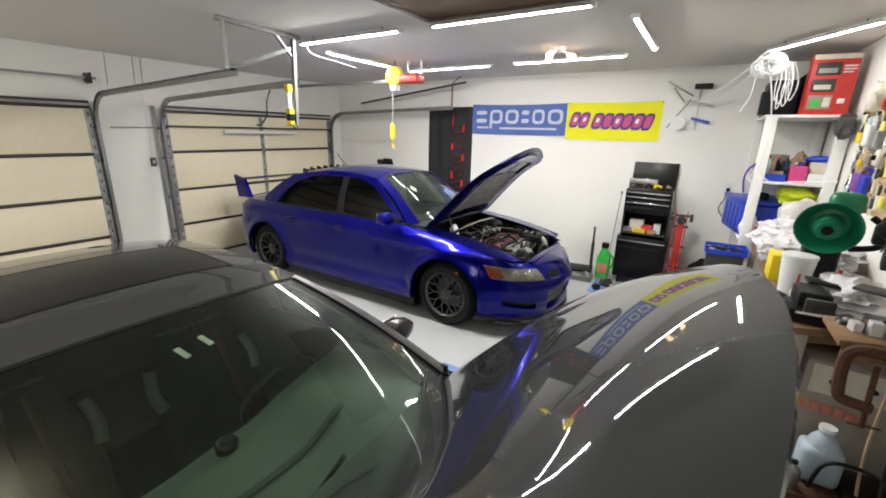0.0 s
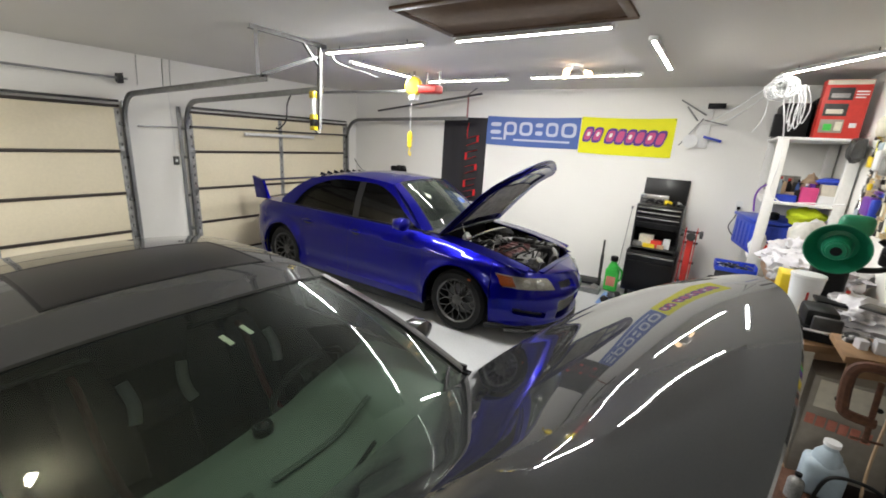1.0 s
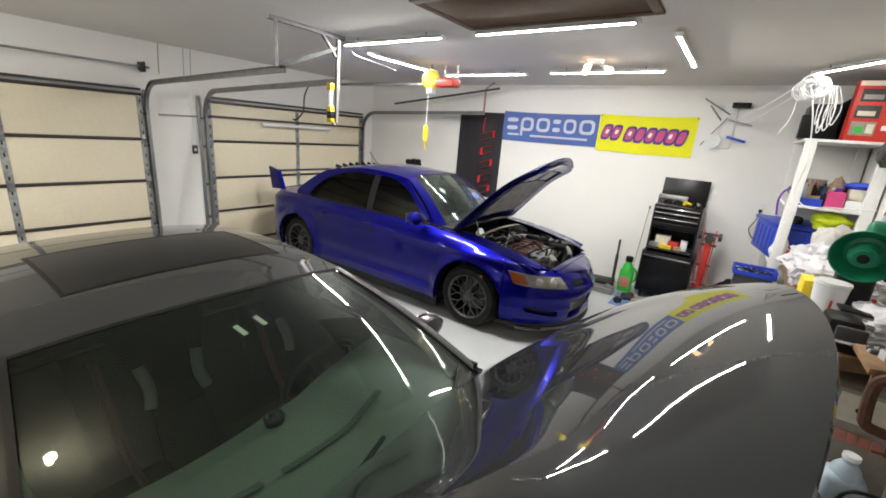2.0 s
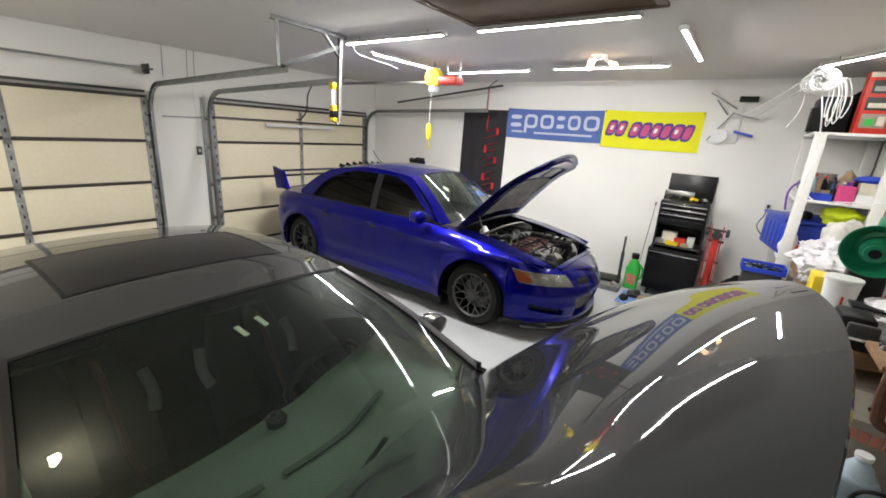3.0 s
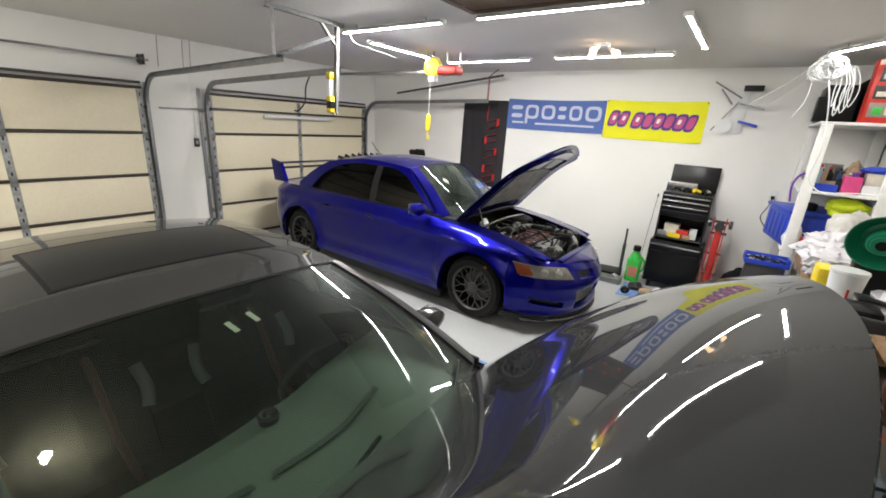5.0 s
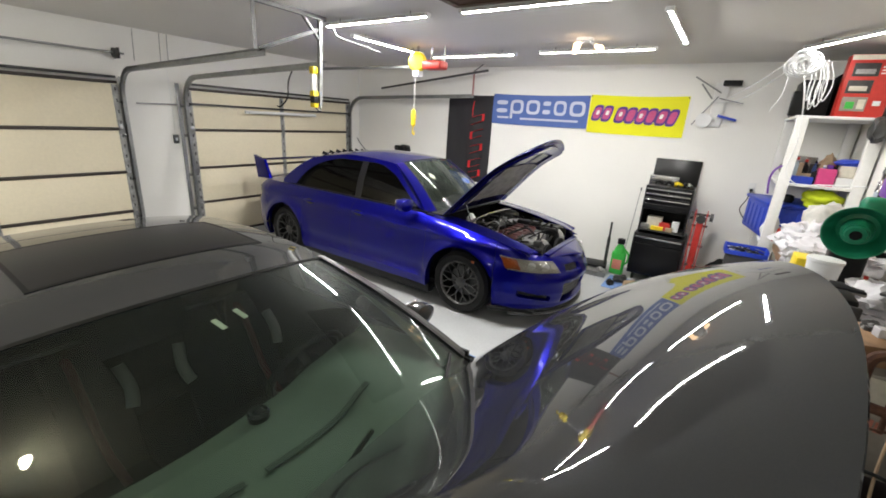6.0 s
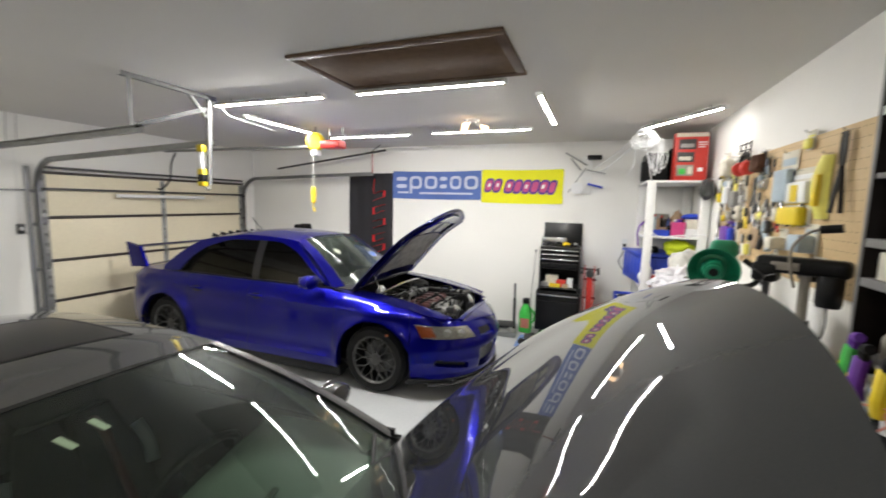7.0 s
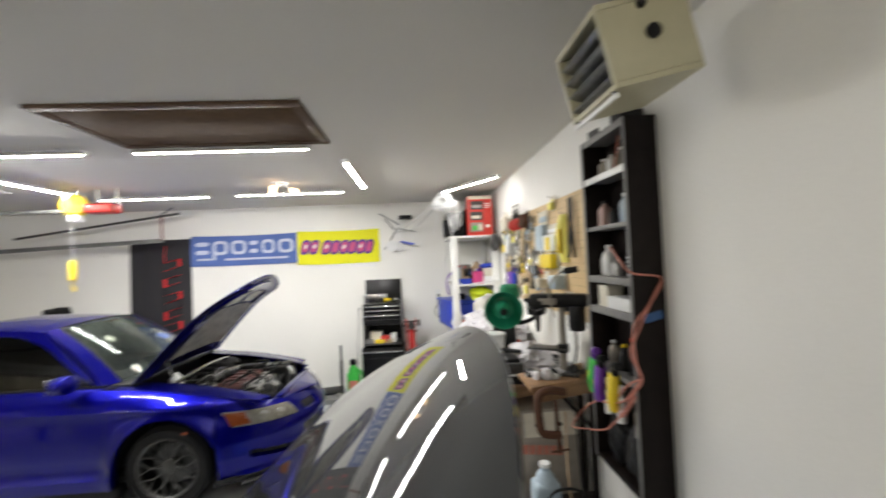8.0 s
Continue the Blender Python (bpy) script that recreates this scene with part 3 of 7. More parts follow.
                col.append(bm.verts.new((x - nx * s, side * max(0.0, y - ny * s), z)))
            grid.append(col)
        for a, b in zip(grid, grid[1:]):
            for j in range(rows):
                bm.faces.new((a[j], b[j], b[j + 1], a[j + 1]))
        if lip:
            low = [bm.verts.new((v.co.x, v.co.y - side * min(0.07, abs(v.co.y)), v.co.z + 0.004)) for v in [c[0] for c in grid]]
            for i in range(len(low) - 1):
                bm.faces.new((low[i], low[i + 1], grid[i + 1][0], grid[i][0]))
        bmesh.ops.remove_doubles(bm, verts=bm.verts, dist=0.0004)
        return part(name, bm, material, parent or self.root, label)

    def point(self, u, z, side, off=0.0):
        """A point of the front fascia at arc length u from the nose's centre."""
        if not hasattr(self, "arc"):
            o, tot, self.arc = self.outline(), 0.0, []
            for i, c in enumerate(o):
                if i:
                    tot += math.hypot(c[0] - o[i - 1][0], c[1] - o[i - 1][1])
                self.arc.append((tot, c))
        i = max(k for k in range(len(self.arc) - 1) if self.arc[k][0] <= u)
        (a, c), (b, d) = self.arc[i], self.arc[i + 1]
        t = (u - a) / (b - a)
        x, y, nx, ny = [lerp(p, q, t) for p, q in zip(c, d)]
        s = self.inset(x, z) - off
        return (x - nx * s, side * max(0.0, y - ny * s), z)

    def patch(self, name, quad, material, side, off=0.006, nu=10, nv=5, depth=0.0, parent=None, label="", bulge=0.0):
        """A four-cornered piece on the fascia: quad of (u, z), low inner, low outer, high outer, high inner."""
        (a, b, c, d) = quad

        def f(p, q):
            u = lerp(lerp(a[0], b[0], p), lerp(d[0], c[0], p), q)
            z = lerp(lerp(a[1], b[1], p), lerp(d[1], c[1], p), q)
            return self.point(u, z, side, off + bulge * 16 * p * (1 - p) * q * (1 - q))
        bm = B()
        sheet(bm, f, nu, nv)
        if depth:
            thick(bm, depth)
        return part(name, bm, material, parent or self.root, label)

    def deck(self, name, x0, x1, y_in, material, side, rise=0.02, n=24, label=""):
        """Flat top of the body from its upper edge inwards to y_in."""
        bm = B()

        def f(p, q):
            x = lerp(x0, x1, p)
            z = self.zt(x)
            c = min(self.outline(), key=lambda k: abs(k[0] - x))
            s = self.inset(x, z)
            ye = max(0.0, self.width(x) - c[3] * s)
            xe = x - c[2] * s
            y = lerp(ye, min(y_in, ye), q)
            return (lerp(xe, x - 0.02, q) if x > self.P["len"] - 0.3 else x, side * y, z + rise * math.sin(q * math.pi / 2))
        sheet(bm, f, n, 6)
        bmesh.ops.remove_doubles(bm, verts=bm.verts, dist=0.0004)
        return part(name, bm, material, self.root, label)

    # upper body
    def tumble(self, x, z):
        P = self.P
        t = (z - P["gz0"]) / (P["gz1"] - P["gz0"])
        return lerp(P["gy0"], P["gy1"], t) + 0.02 * math.sin(max(0, min(1, t)) * math.pi)

    def roofline(self, x):
        return self.P["roof"](x)

    def side_shape(self, name, poly, material, side, off=0.0, t=0.004, parent=None, label=""):
        """A flat-sided piece of the upper body given as a polygon in x and z."""
        bm = B()
        vs = [bm.verts.new((x, 0, z)) for x, z in poly]
        f = bm.faces.new(vs)
        bmesh.ops.triangulate(bm, faces=[f])
        bmesh.ops.subdivide_edges(bm, edges=bm.edges, cuts=3, use_grid_fill=True)
        for v in bm.verts:
            v.co.y = side * (self.tumble(v.co.x, v.co.z) + off)
        thick(bm, t)
        return part(name, bm, material, parent or self.root, label)


def car_top(car, paint, glassmat, sideglass, roofmat=None):
    P = car.P
    root = car.root
    rt, gz0 = P["roof"], P["gz0"]
    xa, xb = P["roof_x"]          # rear and front edge of the roof panel
    edge = lambda x: car.tumble(x, rt(x) - P["crown"])
    # roof
    bm = B()

    def f(p, q):
        x = lerp(xa, xb, p) + (0.05 * (1 - (2 * q - 1) ** 2) if p == 1 else 0) * 1.0
        y = (2 * q - 1)
        z = rt(x) - P["crown"] * (abs(y) ** 2.4)
        return (x, y * edge(x), z)
    sheet(bm, f, 26, 24)
    thick(bm, 0.02)
    part("roof", bm, roofmat or paint, root)
    # windscreen
    cx, cz, cy = P["cowl_x"], P["cowl_z"], P["cowl_y"]

    def ws(p, q):
        y = 2 * q - 1
        x0, z0 = cx - P["ws_bow"] * y * y, cz - 0.015 * y * y
        x1, z1 = xb + 0.05 * (1 - y * y), rt(xb) - P["crown"] * abs(y) ** 2.4
        b = math.sin(p * math.pi) * 0.025
        return (lerp(x0, x1, p) + b * 0.5, y * lerp(cy, edge(xb) - 0.005, p), lerp(z0, z1, p) + b)
    k = P.get("pillar", 0.075)
    bm = B()
    sheet(bm, lambda p, q: ws(lerp(0.0, 0.985, p), lerp(k, 1 - k, q)), 16, 24)
    thick(bm, 0.004)
    part("windscreen", bm, glassmat, root, "clear curved windscreen")
    bm = B()
    sheet(bm, lambda p, q: Vector(ws(lerp(0.982, 1.0, p), q)) + Vector((0.0, 0, 0.002)), 2, 24)
    thick(bm, 0.004)
    part("windscreen_seal", bm, "rubber", root)
    for s in (0, 1):
        bm = B()
        sheet(bm, lambda p, q: Vector(ws(p, lerp(0.0, k + 0.01, q) if s == 0 else lerp(1 - k - 0.01, 1.0, q))) + Vector((0, 0, 0.006)), 16, 4)
        thick(bm, 0.045)
        part("a_pillar", bm, P.get("pillar_mat", paint), root)
        bm = B()
        sheet(bm, lambda p, q: Vector(ws(p, lerp(k + 0.008, k + 0.022, q) if s == 0 else lerp(1 - k - 0.022, 1 - k - 0.008, q))) + Vector((0, 0, 0.008)), 16, 1)
        part("pillar_trim", bm, "black", root)
    # rear window
    rx, rz, ry = P["deck_x"], P["deck_z"], P["deck_y"]

    def rw(p, q):
        y = 2 * q - 1
        return (lerp(rx + 0.08 * y * y, xa, p), y * lerp(ry, edge(xa), p), lerp(rz, rt(xa) - P["crown"] * abs(y) ** 2.4, p) + 0.03 * math.sin(p * math.pi))
    bm = B()
    sheet(bm, lambda p, q: rw(p, lerp(0.12, 0.88, q)), 10, 16)
    thick(bm, 0.004)
    part("rear_window", bm, sideglass, root)
    for s in (0, 1):
        bm = B()
        sheet(bm, lambda p, q: rw(p, lerp(0.0, 0.125, q) if s == 0 else lerp(0.875, 1.0, q)), 10, 3)
        thick(bm, 0.02)
        part("c_pillar", bm, paint, root)
    # sides
    def top(x):
        if x > xb:
            t = (x - xb) / (P["ws_side"] - xb)
            return lerp(rt(xb) - P["crown"], gz0, t)
        if x < xa:
            t = (xa - x) / (xa - rx - 0.08)
            return lerp(rt(xa) - P["crown"], rz, t) + 0.03 * math.sin(t * math.pi)
        return rt(x) - P["crown"]
    xr0, xf0 = rx + 0.12, P["ws_side"]
    n = 28
    xs = [lerp(xr0, xf0 - 0.02, i / n) for i in range(n + 1)]
    for s in (-1, 1):
        bm = B()
        # body-coloured frame above the glass
        dlo = P["dlo"]
        def low(x):
            return max(gz0, min(dlo(x), top(x)))
        vs = [[bm.verts.new((x, s * car.tumble(x, lerp(low(x), top(x), j / 4)), lerp(low(x), top(x), j / 4))) for j in range(5)] for x in xs]
        for a, b in zip(vs, vs[1:]):
            for j in range(4):
                bm.faces.new((a[j], b[j], b[j + 1], a[j + 1]))
        bmesh.ops.remove_doubles(bm, verts=bm.verts, dist=0.0005)
        thick(bm, 0.012)
        part("side_frame", bm, paint, root)
        x0, x1 = P["dlo_x"]
        for nm, a, b in (("rear_side_window", x0, P["b_pillar"] - 0.045), ("front_side_window", P["b_pillar"] + 0.045, x1)):
            bm = B()
            sheet(bm, lambda p, q: (lerp(a, b, p), s * (car.tumble(0, lerp(gz0 + 0.0, max(gz0 + 0.002, dlo(lerp(a, b, p))), q)) - 0.004), lerp(gz0, max(gz0 + 0.002, dlo(lerp(a, b, p))), q)), 18, 5)
            thick(bm, 0.004)
            part(nm, bm, sideglass, root, "dark tinted side window")
        bm = B()
        sheet(bm, lambda p, q: (P["b_pillar"] + 0.05 * (2 * p - 1), s * (car.tumble(0, lerp(gz0, dlo(P["b_pillar"]), q)) + 0.001), lerp(gz0, dlo(P["b_pillar"]), q)), 2, 6)
        thick(bm, 0.02)
        part("b_pillar", bm, "bpaint", root)
        bm = B()
        sheet(bm, lambda p, q: (lerp(x0 - 0.05, x1 + 0.1, p), s * (car.tumble(0, gz0) + 0.006), gz0 - 0.012 + 0.026 * q), 20, 1)
        thick(bm, 0.012)
        part("belt_trim", bm, "black", root)
        bm = B()   # shoulder between body side and glass
        def sh(p, q):
            x = lerp(rx - 0.02, xf0 + 0.02, p)
            ye = car.width(x) - car.inset(x, car.zt(x))
            return (x, s * lerp(ye, car.tumble(x, gz0) - 0.01, q), lerp(car.zt(x), gz0 + 0.002, q))
        sheet(bm, sh, 30, 3)
        part("shoulder", bm, paint, root)


def seat(parent, x, y, z, material, belt=None):
    s = new("seat")
    s.parent = parent
    s.location = (x, y, z)
    bm = B()
    box(bm, (-0.02, -0.25, 0.0), (0.5, 0.25, 0.16), 0.05, seg=3)
    part("cushion", bm, material, s)
    bm = B()
    def f(p, q):
        a = 2 * math.pi * q
        w = 0.25 * (1 - 0.35 * max(0, p - 0.55) / 0.45)
        return (-0.06 - 0.24 * p + 0.06 * math.cos(a) + 0.05 * abs(math.sin(a)), w * math.sin(a), 0.05 + 0.62 * p)
    sheet(bm, f, 12, 24)
    bmesh.ops.holes_fill(bm, edges=bm.edges)
    part("backrest", bm, material, s)
    bm = B()
    box(bm, (-0.36, -0.14, 0.66), (-0.25, 0.14, 0.85), 0.045, seg=3)
    part("headrest", bm, material, s)
    for d in (-1, 1) if belt else ():
        bm = B(); tube(bm, [(-0.085, d * 0.235, 0.37), (-0.115, d * 0.25, 0.42), (-0.145, d * 0.25, 0.47), (-0.185, d * 0.235, 0.54)], 0.026, 12); part("bolster", bm, "bolster", s)
    if belt:
        for d in (0.08,):
            bm = B()
            tube(bm, [(-0.33, d, 0.62), (-0.16, d, 0.60), (0.0, d * 1.2, 0.3), (0.12, d * 1.5, 0.17)], 0.018, 6)
            part("belt", bm, belt, s)


def interior(car, dashmat, seatmat, belt, wheel_side):
    P, root = car.P, car.root
    x1 = P["cowl_x"]
    bm = B()
    box(bm, (P["deck_x"] + 0.1, -P["w"] + 0.1, 0.22), (x1 + 0.05, P["w"] - 0.1, 0.26))
    part("cabin_floor", bm, "cloth", root)
    for s in (-1, 1):
        bm = B()
        sheet(bm, lambda p, q: (lerp(P["deck_x"] + 0.1, x1 - 0.1, p), s * (P["w"] - 0.14), lerp(0.24, P["gz0"] - 0.01, q)), 6, 4)
        thick(bm, 0.03)
        part("door_card", bm, "cloth", root)
    bm = B()
    def dash(p, q):
        y = 2 * p - 1
        prof = [(x1 - 0.02, P["cowl_z"] - 0.035), (x1 - 0.25, P["cowl_z"] - 0.03), (x1 - 0.5, P["cowl_z"] - 0.045), (x1 - 0.62, P["cowl_z"] - 0.075), (x1 - 0.66, P["cowl_z"] - 0.15), (x1 - 0.62, P["cowl_z"] - 0.3), (x1 - 0.5, P["cowl_z"] - 0.5)]
        t = q * (len(prof) - 1)
        i = min(int(t), len(prof) - 2)
        x, z = [lerp(a, b, t - i) for a, b in zip(prof[i], prof[i + 1])]
        hump = 0.06 * math.exp(-((y * 0.7 - wheel_side * 0.36) / 0.20) ** 4) * max(0, math.sin(math.pi * min(1, q * 1.6)))
        shallow = P.get("dash_cut", 0.0) * max(0.0, -y) * min(1.0, q * 1.6)
        return (x - P["ws_bow"] * y * y * 0.9 + shallow, y * (P["cowl_y"] - 0.015), z + hump)
    sheet(bm, dash, 30, 24)
    part("dashboard", bm, dashmat, root, "dull grey-green dashboard top")
    xb, rt = P["roof_x"][1], P["roof"]
    for s in (-1, 1):   # inner trim of the windscreen pillars
        bm = B()
        def trim(p, q):
            y = lerp(0.80 + 0.14 * min(1, p * 1.5), 0.985, q)
            x0, z0 = x1 - P["ws_bow"] * y * y, P["cowl_z"] - 0.015 * y * y
            xt, zt = xb + 0.05 * (1 - y * y), rt(xb) - P["crown"] * y ** 2.4
            b = math.sin(p * math.pi) * 0.025
            return (lerp(x0, xt, p) - 0.03, s * y * lerp(P["cowl_y"], car.tumble(xb, rt(xb) - P["crown"]), p), lerp(z0, zt, p) + b - 0.035 * (1 - q) - 0.012)
        sheet(bm, trim, 14, 4)
        thick(bm, 0.006)
        part("pillar_inner_trim", bm, dashmat, root)
    for y in (-0.36, 0.36):
        seat(root, x1 - 1.28, y, 0.27, seatmat, belt)
    bm = B(); box(bm, (P["deck_x"] + 0.5, -0.6, 0.27), (P["deck_x"] + 1.0, 0.6, 0.45), 0.06, seg=3); part("rear_bench", bm, "cloth", root)
    bm = B(); box(bm, (P["deck_x"] + 0.35, -0.6, 0.4), (P["deck_x"] + 0.55, 0.6, 0.92), 0.07, seg=3); part("rear_backrest", bm, "cloth", root)
    sw = new("steering_wheel"); sw.parent = root
    sw.matrix_basis = pose(x1 - 0.78, wheel_side * 0.36, P["cowl_z"] - 0.14, 0, -65, 0)
    bm = B()
    tube(bm, [(0.18 * math.cos(2 * math.pi * k / 16), 0.18 * math.sin(2 * math.pi * k / 16), 0) for k in range(17)], 0.016, 8, 3)
    part("steering_rim", bm, "black", sw)
    bm = B()
    for a in (90, 210, 330):
        bar(bm, (0, 0, -0.02), (0.175 * math.cos(radians(a)), 0.175 * math.sin(radians(a)), 0), 0.035, 0.012)
    cyl(bm, (0, 0, -0.04), (0, 0, 0.0), 0.06, seg=16)
    part("steering_spokes", bm, "black", sw)


def mirror(car, x, y, z, s, paint, size=1.0):
    m = new("door_mirror"); m.parent = car.root
    m.matrix_basis = pose(x, y * s, z) @ Matrix.Scale(size, 4)
    bm = B()
    lathe(bm, [(0.02, -0.09), (0.06, -0.08), (0.075, -0.02), (0.07, 0.05), (0.03, 0.085), (0.004, 0.09)], 18)
    for v in bm.verts:
        v.co = Vector((v.co.z * 0.75 - 0.0, v.co.y * 1.45 + 0.11 * s, v.co.x * 0.95))
    part("shell", bm, paint, m)
    bm = B(); box(bm, (-0.075, 0.03 * s - 0.07 + 0.08 * s, -0.055), (-0.068, 0.03 * s + 0.07 + 0.08 * s, 0.055), 0.003); part("mirror_glass", bm, "chrome", m)
    bm = B(); bar(bm, (0, -0.06 * s, -0.045), (0, 0.05 * s, -0.03), 0.05, 0.03, 0, 0.008); part("arm", bm, "black", m)


def hood(car, hinge_x, hinge_z, length, w0, w1, angle, paint, bow, crown, corner, liner, droop=0.06, rear_bow=0.0, edge_pow=2.6, ribs="black"):
    """A raised bonnet with a stiffening frame below it."""
    h = new("hood"); h.parent = car.root
    h.matrix_basis = pose(hinge_x, 0, hinge_z, 0, -angle, 0)

    def f(p, q, dz=0.0, shrink=0.0):
        b = 2 * q - 1
        w = lerp(w0, w1, p ** 1.3) - shrink
        if p > 0.8:
            w *= 1 - corner * ((p - 0.8) / 0.2) ** 2.5
        end = length - bow * b * b - shrink
        x = lerp(rear_bow * (1 - b * b) + shrink, end, p)
        z = 0.055 * math.sin(p * math.pi * 0.62) - crown * abs(b) ** edge_pow - droop * max(0, p - 0.6) ** 2 / 0.16 + 0.0
        # gentle creases along both sides of the middle
        z += 0.010 * math.exp(-((abs(b) - 0.55) / 0.12) ** 2) * math.sin(p * math.pi)
        return Vector((x, b * w, z + dz))
    bm = B()
    sheet(bm, lambda p, q: f(p, q), 36, 40)
    thick(bm, 0.008)
    part("outer_skin", bm, paint, h)
    # frame below
    bm = B()
    sheet(bm, lambda p, q: f(p, q, -0.022, 0.03), 20, 20)
    thick(bm, 0.006)
    part("inner_panel", bm, liner, h)
    for q0, q1 in ((0.03, 0.13), (0.45, 0.55), (0.87, 0.97)):
        bm = B()
        sheet(bm, lambda p, q: f(lerp(0.05, 0.95, p), lerp(q0, q1, q), -0.036 + 0.0, 0.03), 16, 3)
        thick(bm, 0.012)
        part("rib", bm, ribs, h)
    for p0, p1 in ((0.03, 0.12), (0.5, 0.56), (0.86, 0.96)):
        bm = B()
        sheet(bm, lambda p, q: f(lerp(p0, p1, p), lerp(0.04, 0.96, q), -0.038, 0.03), 3, 16)
        thick(bm, 0.012)
        part("rib", bm, ribs, h)
    return h, f

# ---- blue sedan ----
def blue_side(x, z):
    """Creases of the blue car's flanks: shoulder line, hollow below it, flared skirt."""
    mid = max(0.0, min(1.0, (x - 1.05) / 0.15)) * max(0.0, min(1.0, (3.28 - x) / 0.15))
    low = max(0.0, min(1.0, (0.34 - z) / 0.05))
    rise = 0.70 + 0.05 * (3.2 - x) / 3.2
    s = -0.014 * math.exp(-((z - rise - 0.11) / 0.035) ** 2) + 0.012 * math.exp(-((z - rise) / 0.07) ** 2)
    s += -0.030 * mid * low + 0.016 * mid * math.exp(-((z - 0.385) / 0.045) ** 2)
    return s


BLUE = dict(len=4.62, x0=-0.17, w=0.865, nose=1.0, tail=0.5, axles=(0.765, 3.62), r=0.330, arch=0.392, flare=0.034, side=blue_side, sill=0.20,
            belt=((-0.17, 0.3, 0.9, 2.2, 3.05, 3.6, 4.1, 4.45, 4.62), (0.95, 0.97, 0.965, 0.95, 0.945, 0.90, 0.81, 0.715, 0.675)),
            gz0=0.965, gz1=1.42, gy0=0.715, gy1=0.555, crown=0.045, roof=curve((1.0, 1.4, 1.85, 2.35, 2.62), (1.385, 1.455, 1.495, 1.475, 1.435)), roof_x=(1.08, 2.50),
            cowl_x=3.27, cowl_z=0.975, cowl_y=0.70, ws_bow=0.22, ws_side=3.06, deck_x=0.45, deck_z=0.985, deck_y=0.66,
            dlo=curve((0.83, 1.0, 1.25, 1.65, 2.2, 2.5, 2.8, 3.0), (0.97, 1.15, 1.30, 1.39, 1.395, 1.315, 1.11, 0.97)), dlo_x=(0.84, 2.99), b_pillar=2.03,
            nosecut=curve((0.15, 0.3, 0.5, 0.6, 0.75), (0.05, 0.0, 0.0, 0.03, 0.05)))
blue_car = Car("car", (0.78, -2.09, 0), "glossy blue sports sedan with its hood propped open", BLUE)
root = blue_car.root


def step(v, a, b):
    t = max(0.0, min(1.0, (v - a) / (b - a)))
    return t * t * (3 - 2 * t)


def hole(u, z, u0, u1, z0, z1, soft=0.02, lean=0.0):
    """1 inside a soft-edged rectangle of the fascia, 0 outside."""
    zz = z - lean * (u - u0)
    return step(u, u0 - soft, u0) * step(u1 + soft - u, 0, soft) * step(zz, z0 - soft, z0) * step(z1 + soft - zz, 0, soft)


def blue_fascia(u, z):
    """How far the blue front bumper stands out of the plain nose."""
    d = 0.012 * (1 - step(z, 0.46, 0.60))
    d += 0.006 * math.exp(-((z - 0.48) / 0.04) ** 2) + 0.018 * (1 - step(z, 0.20, 0.25))
    d += 0.020 * step(0.16 - u, 0, 0.12) * step(z, 0.47, 0.52)
    d -= 0.085 * hole(u, z, -0.1, 0.36, 0.262, 0.43, 0.022)
    d -= 0.050 * hole(u, z, 0.55, 0.87, 0.295, 0.325, 0.016, 0.16)
    d -= 0.045 * hole(u, z, 0.10, 0.33, 0.555, 0.60, 0.014, 0.06)
    return d


def arc_at(car, x):
    car.point(0.0, 0.5, 1)
    for (a, c), (b, d) in zip(car.arc, car.arc[1:]):
        if d[0] <= x <= c[0]:
            return lerp(a, b, (c[0] - x) / (c[0] - d[0]))


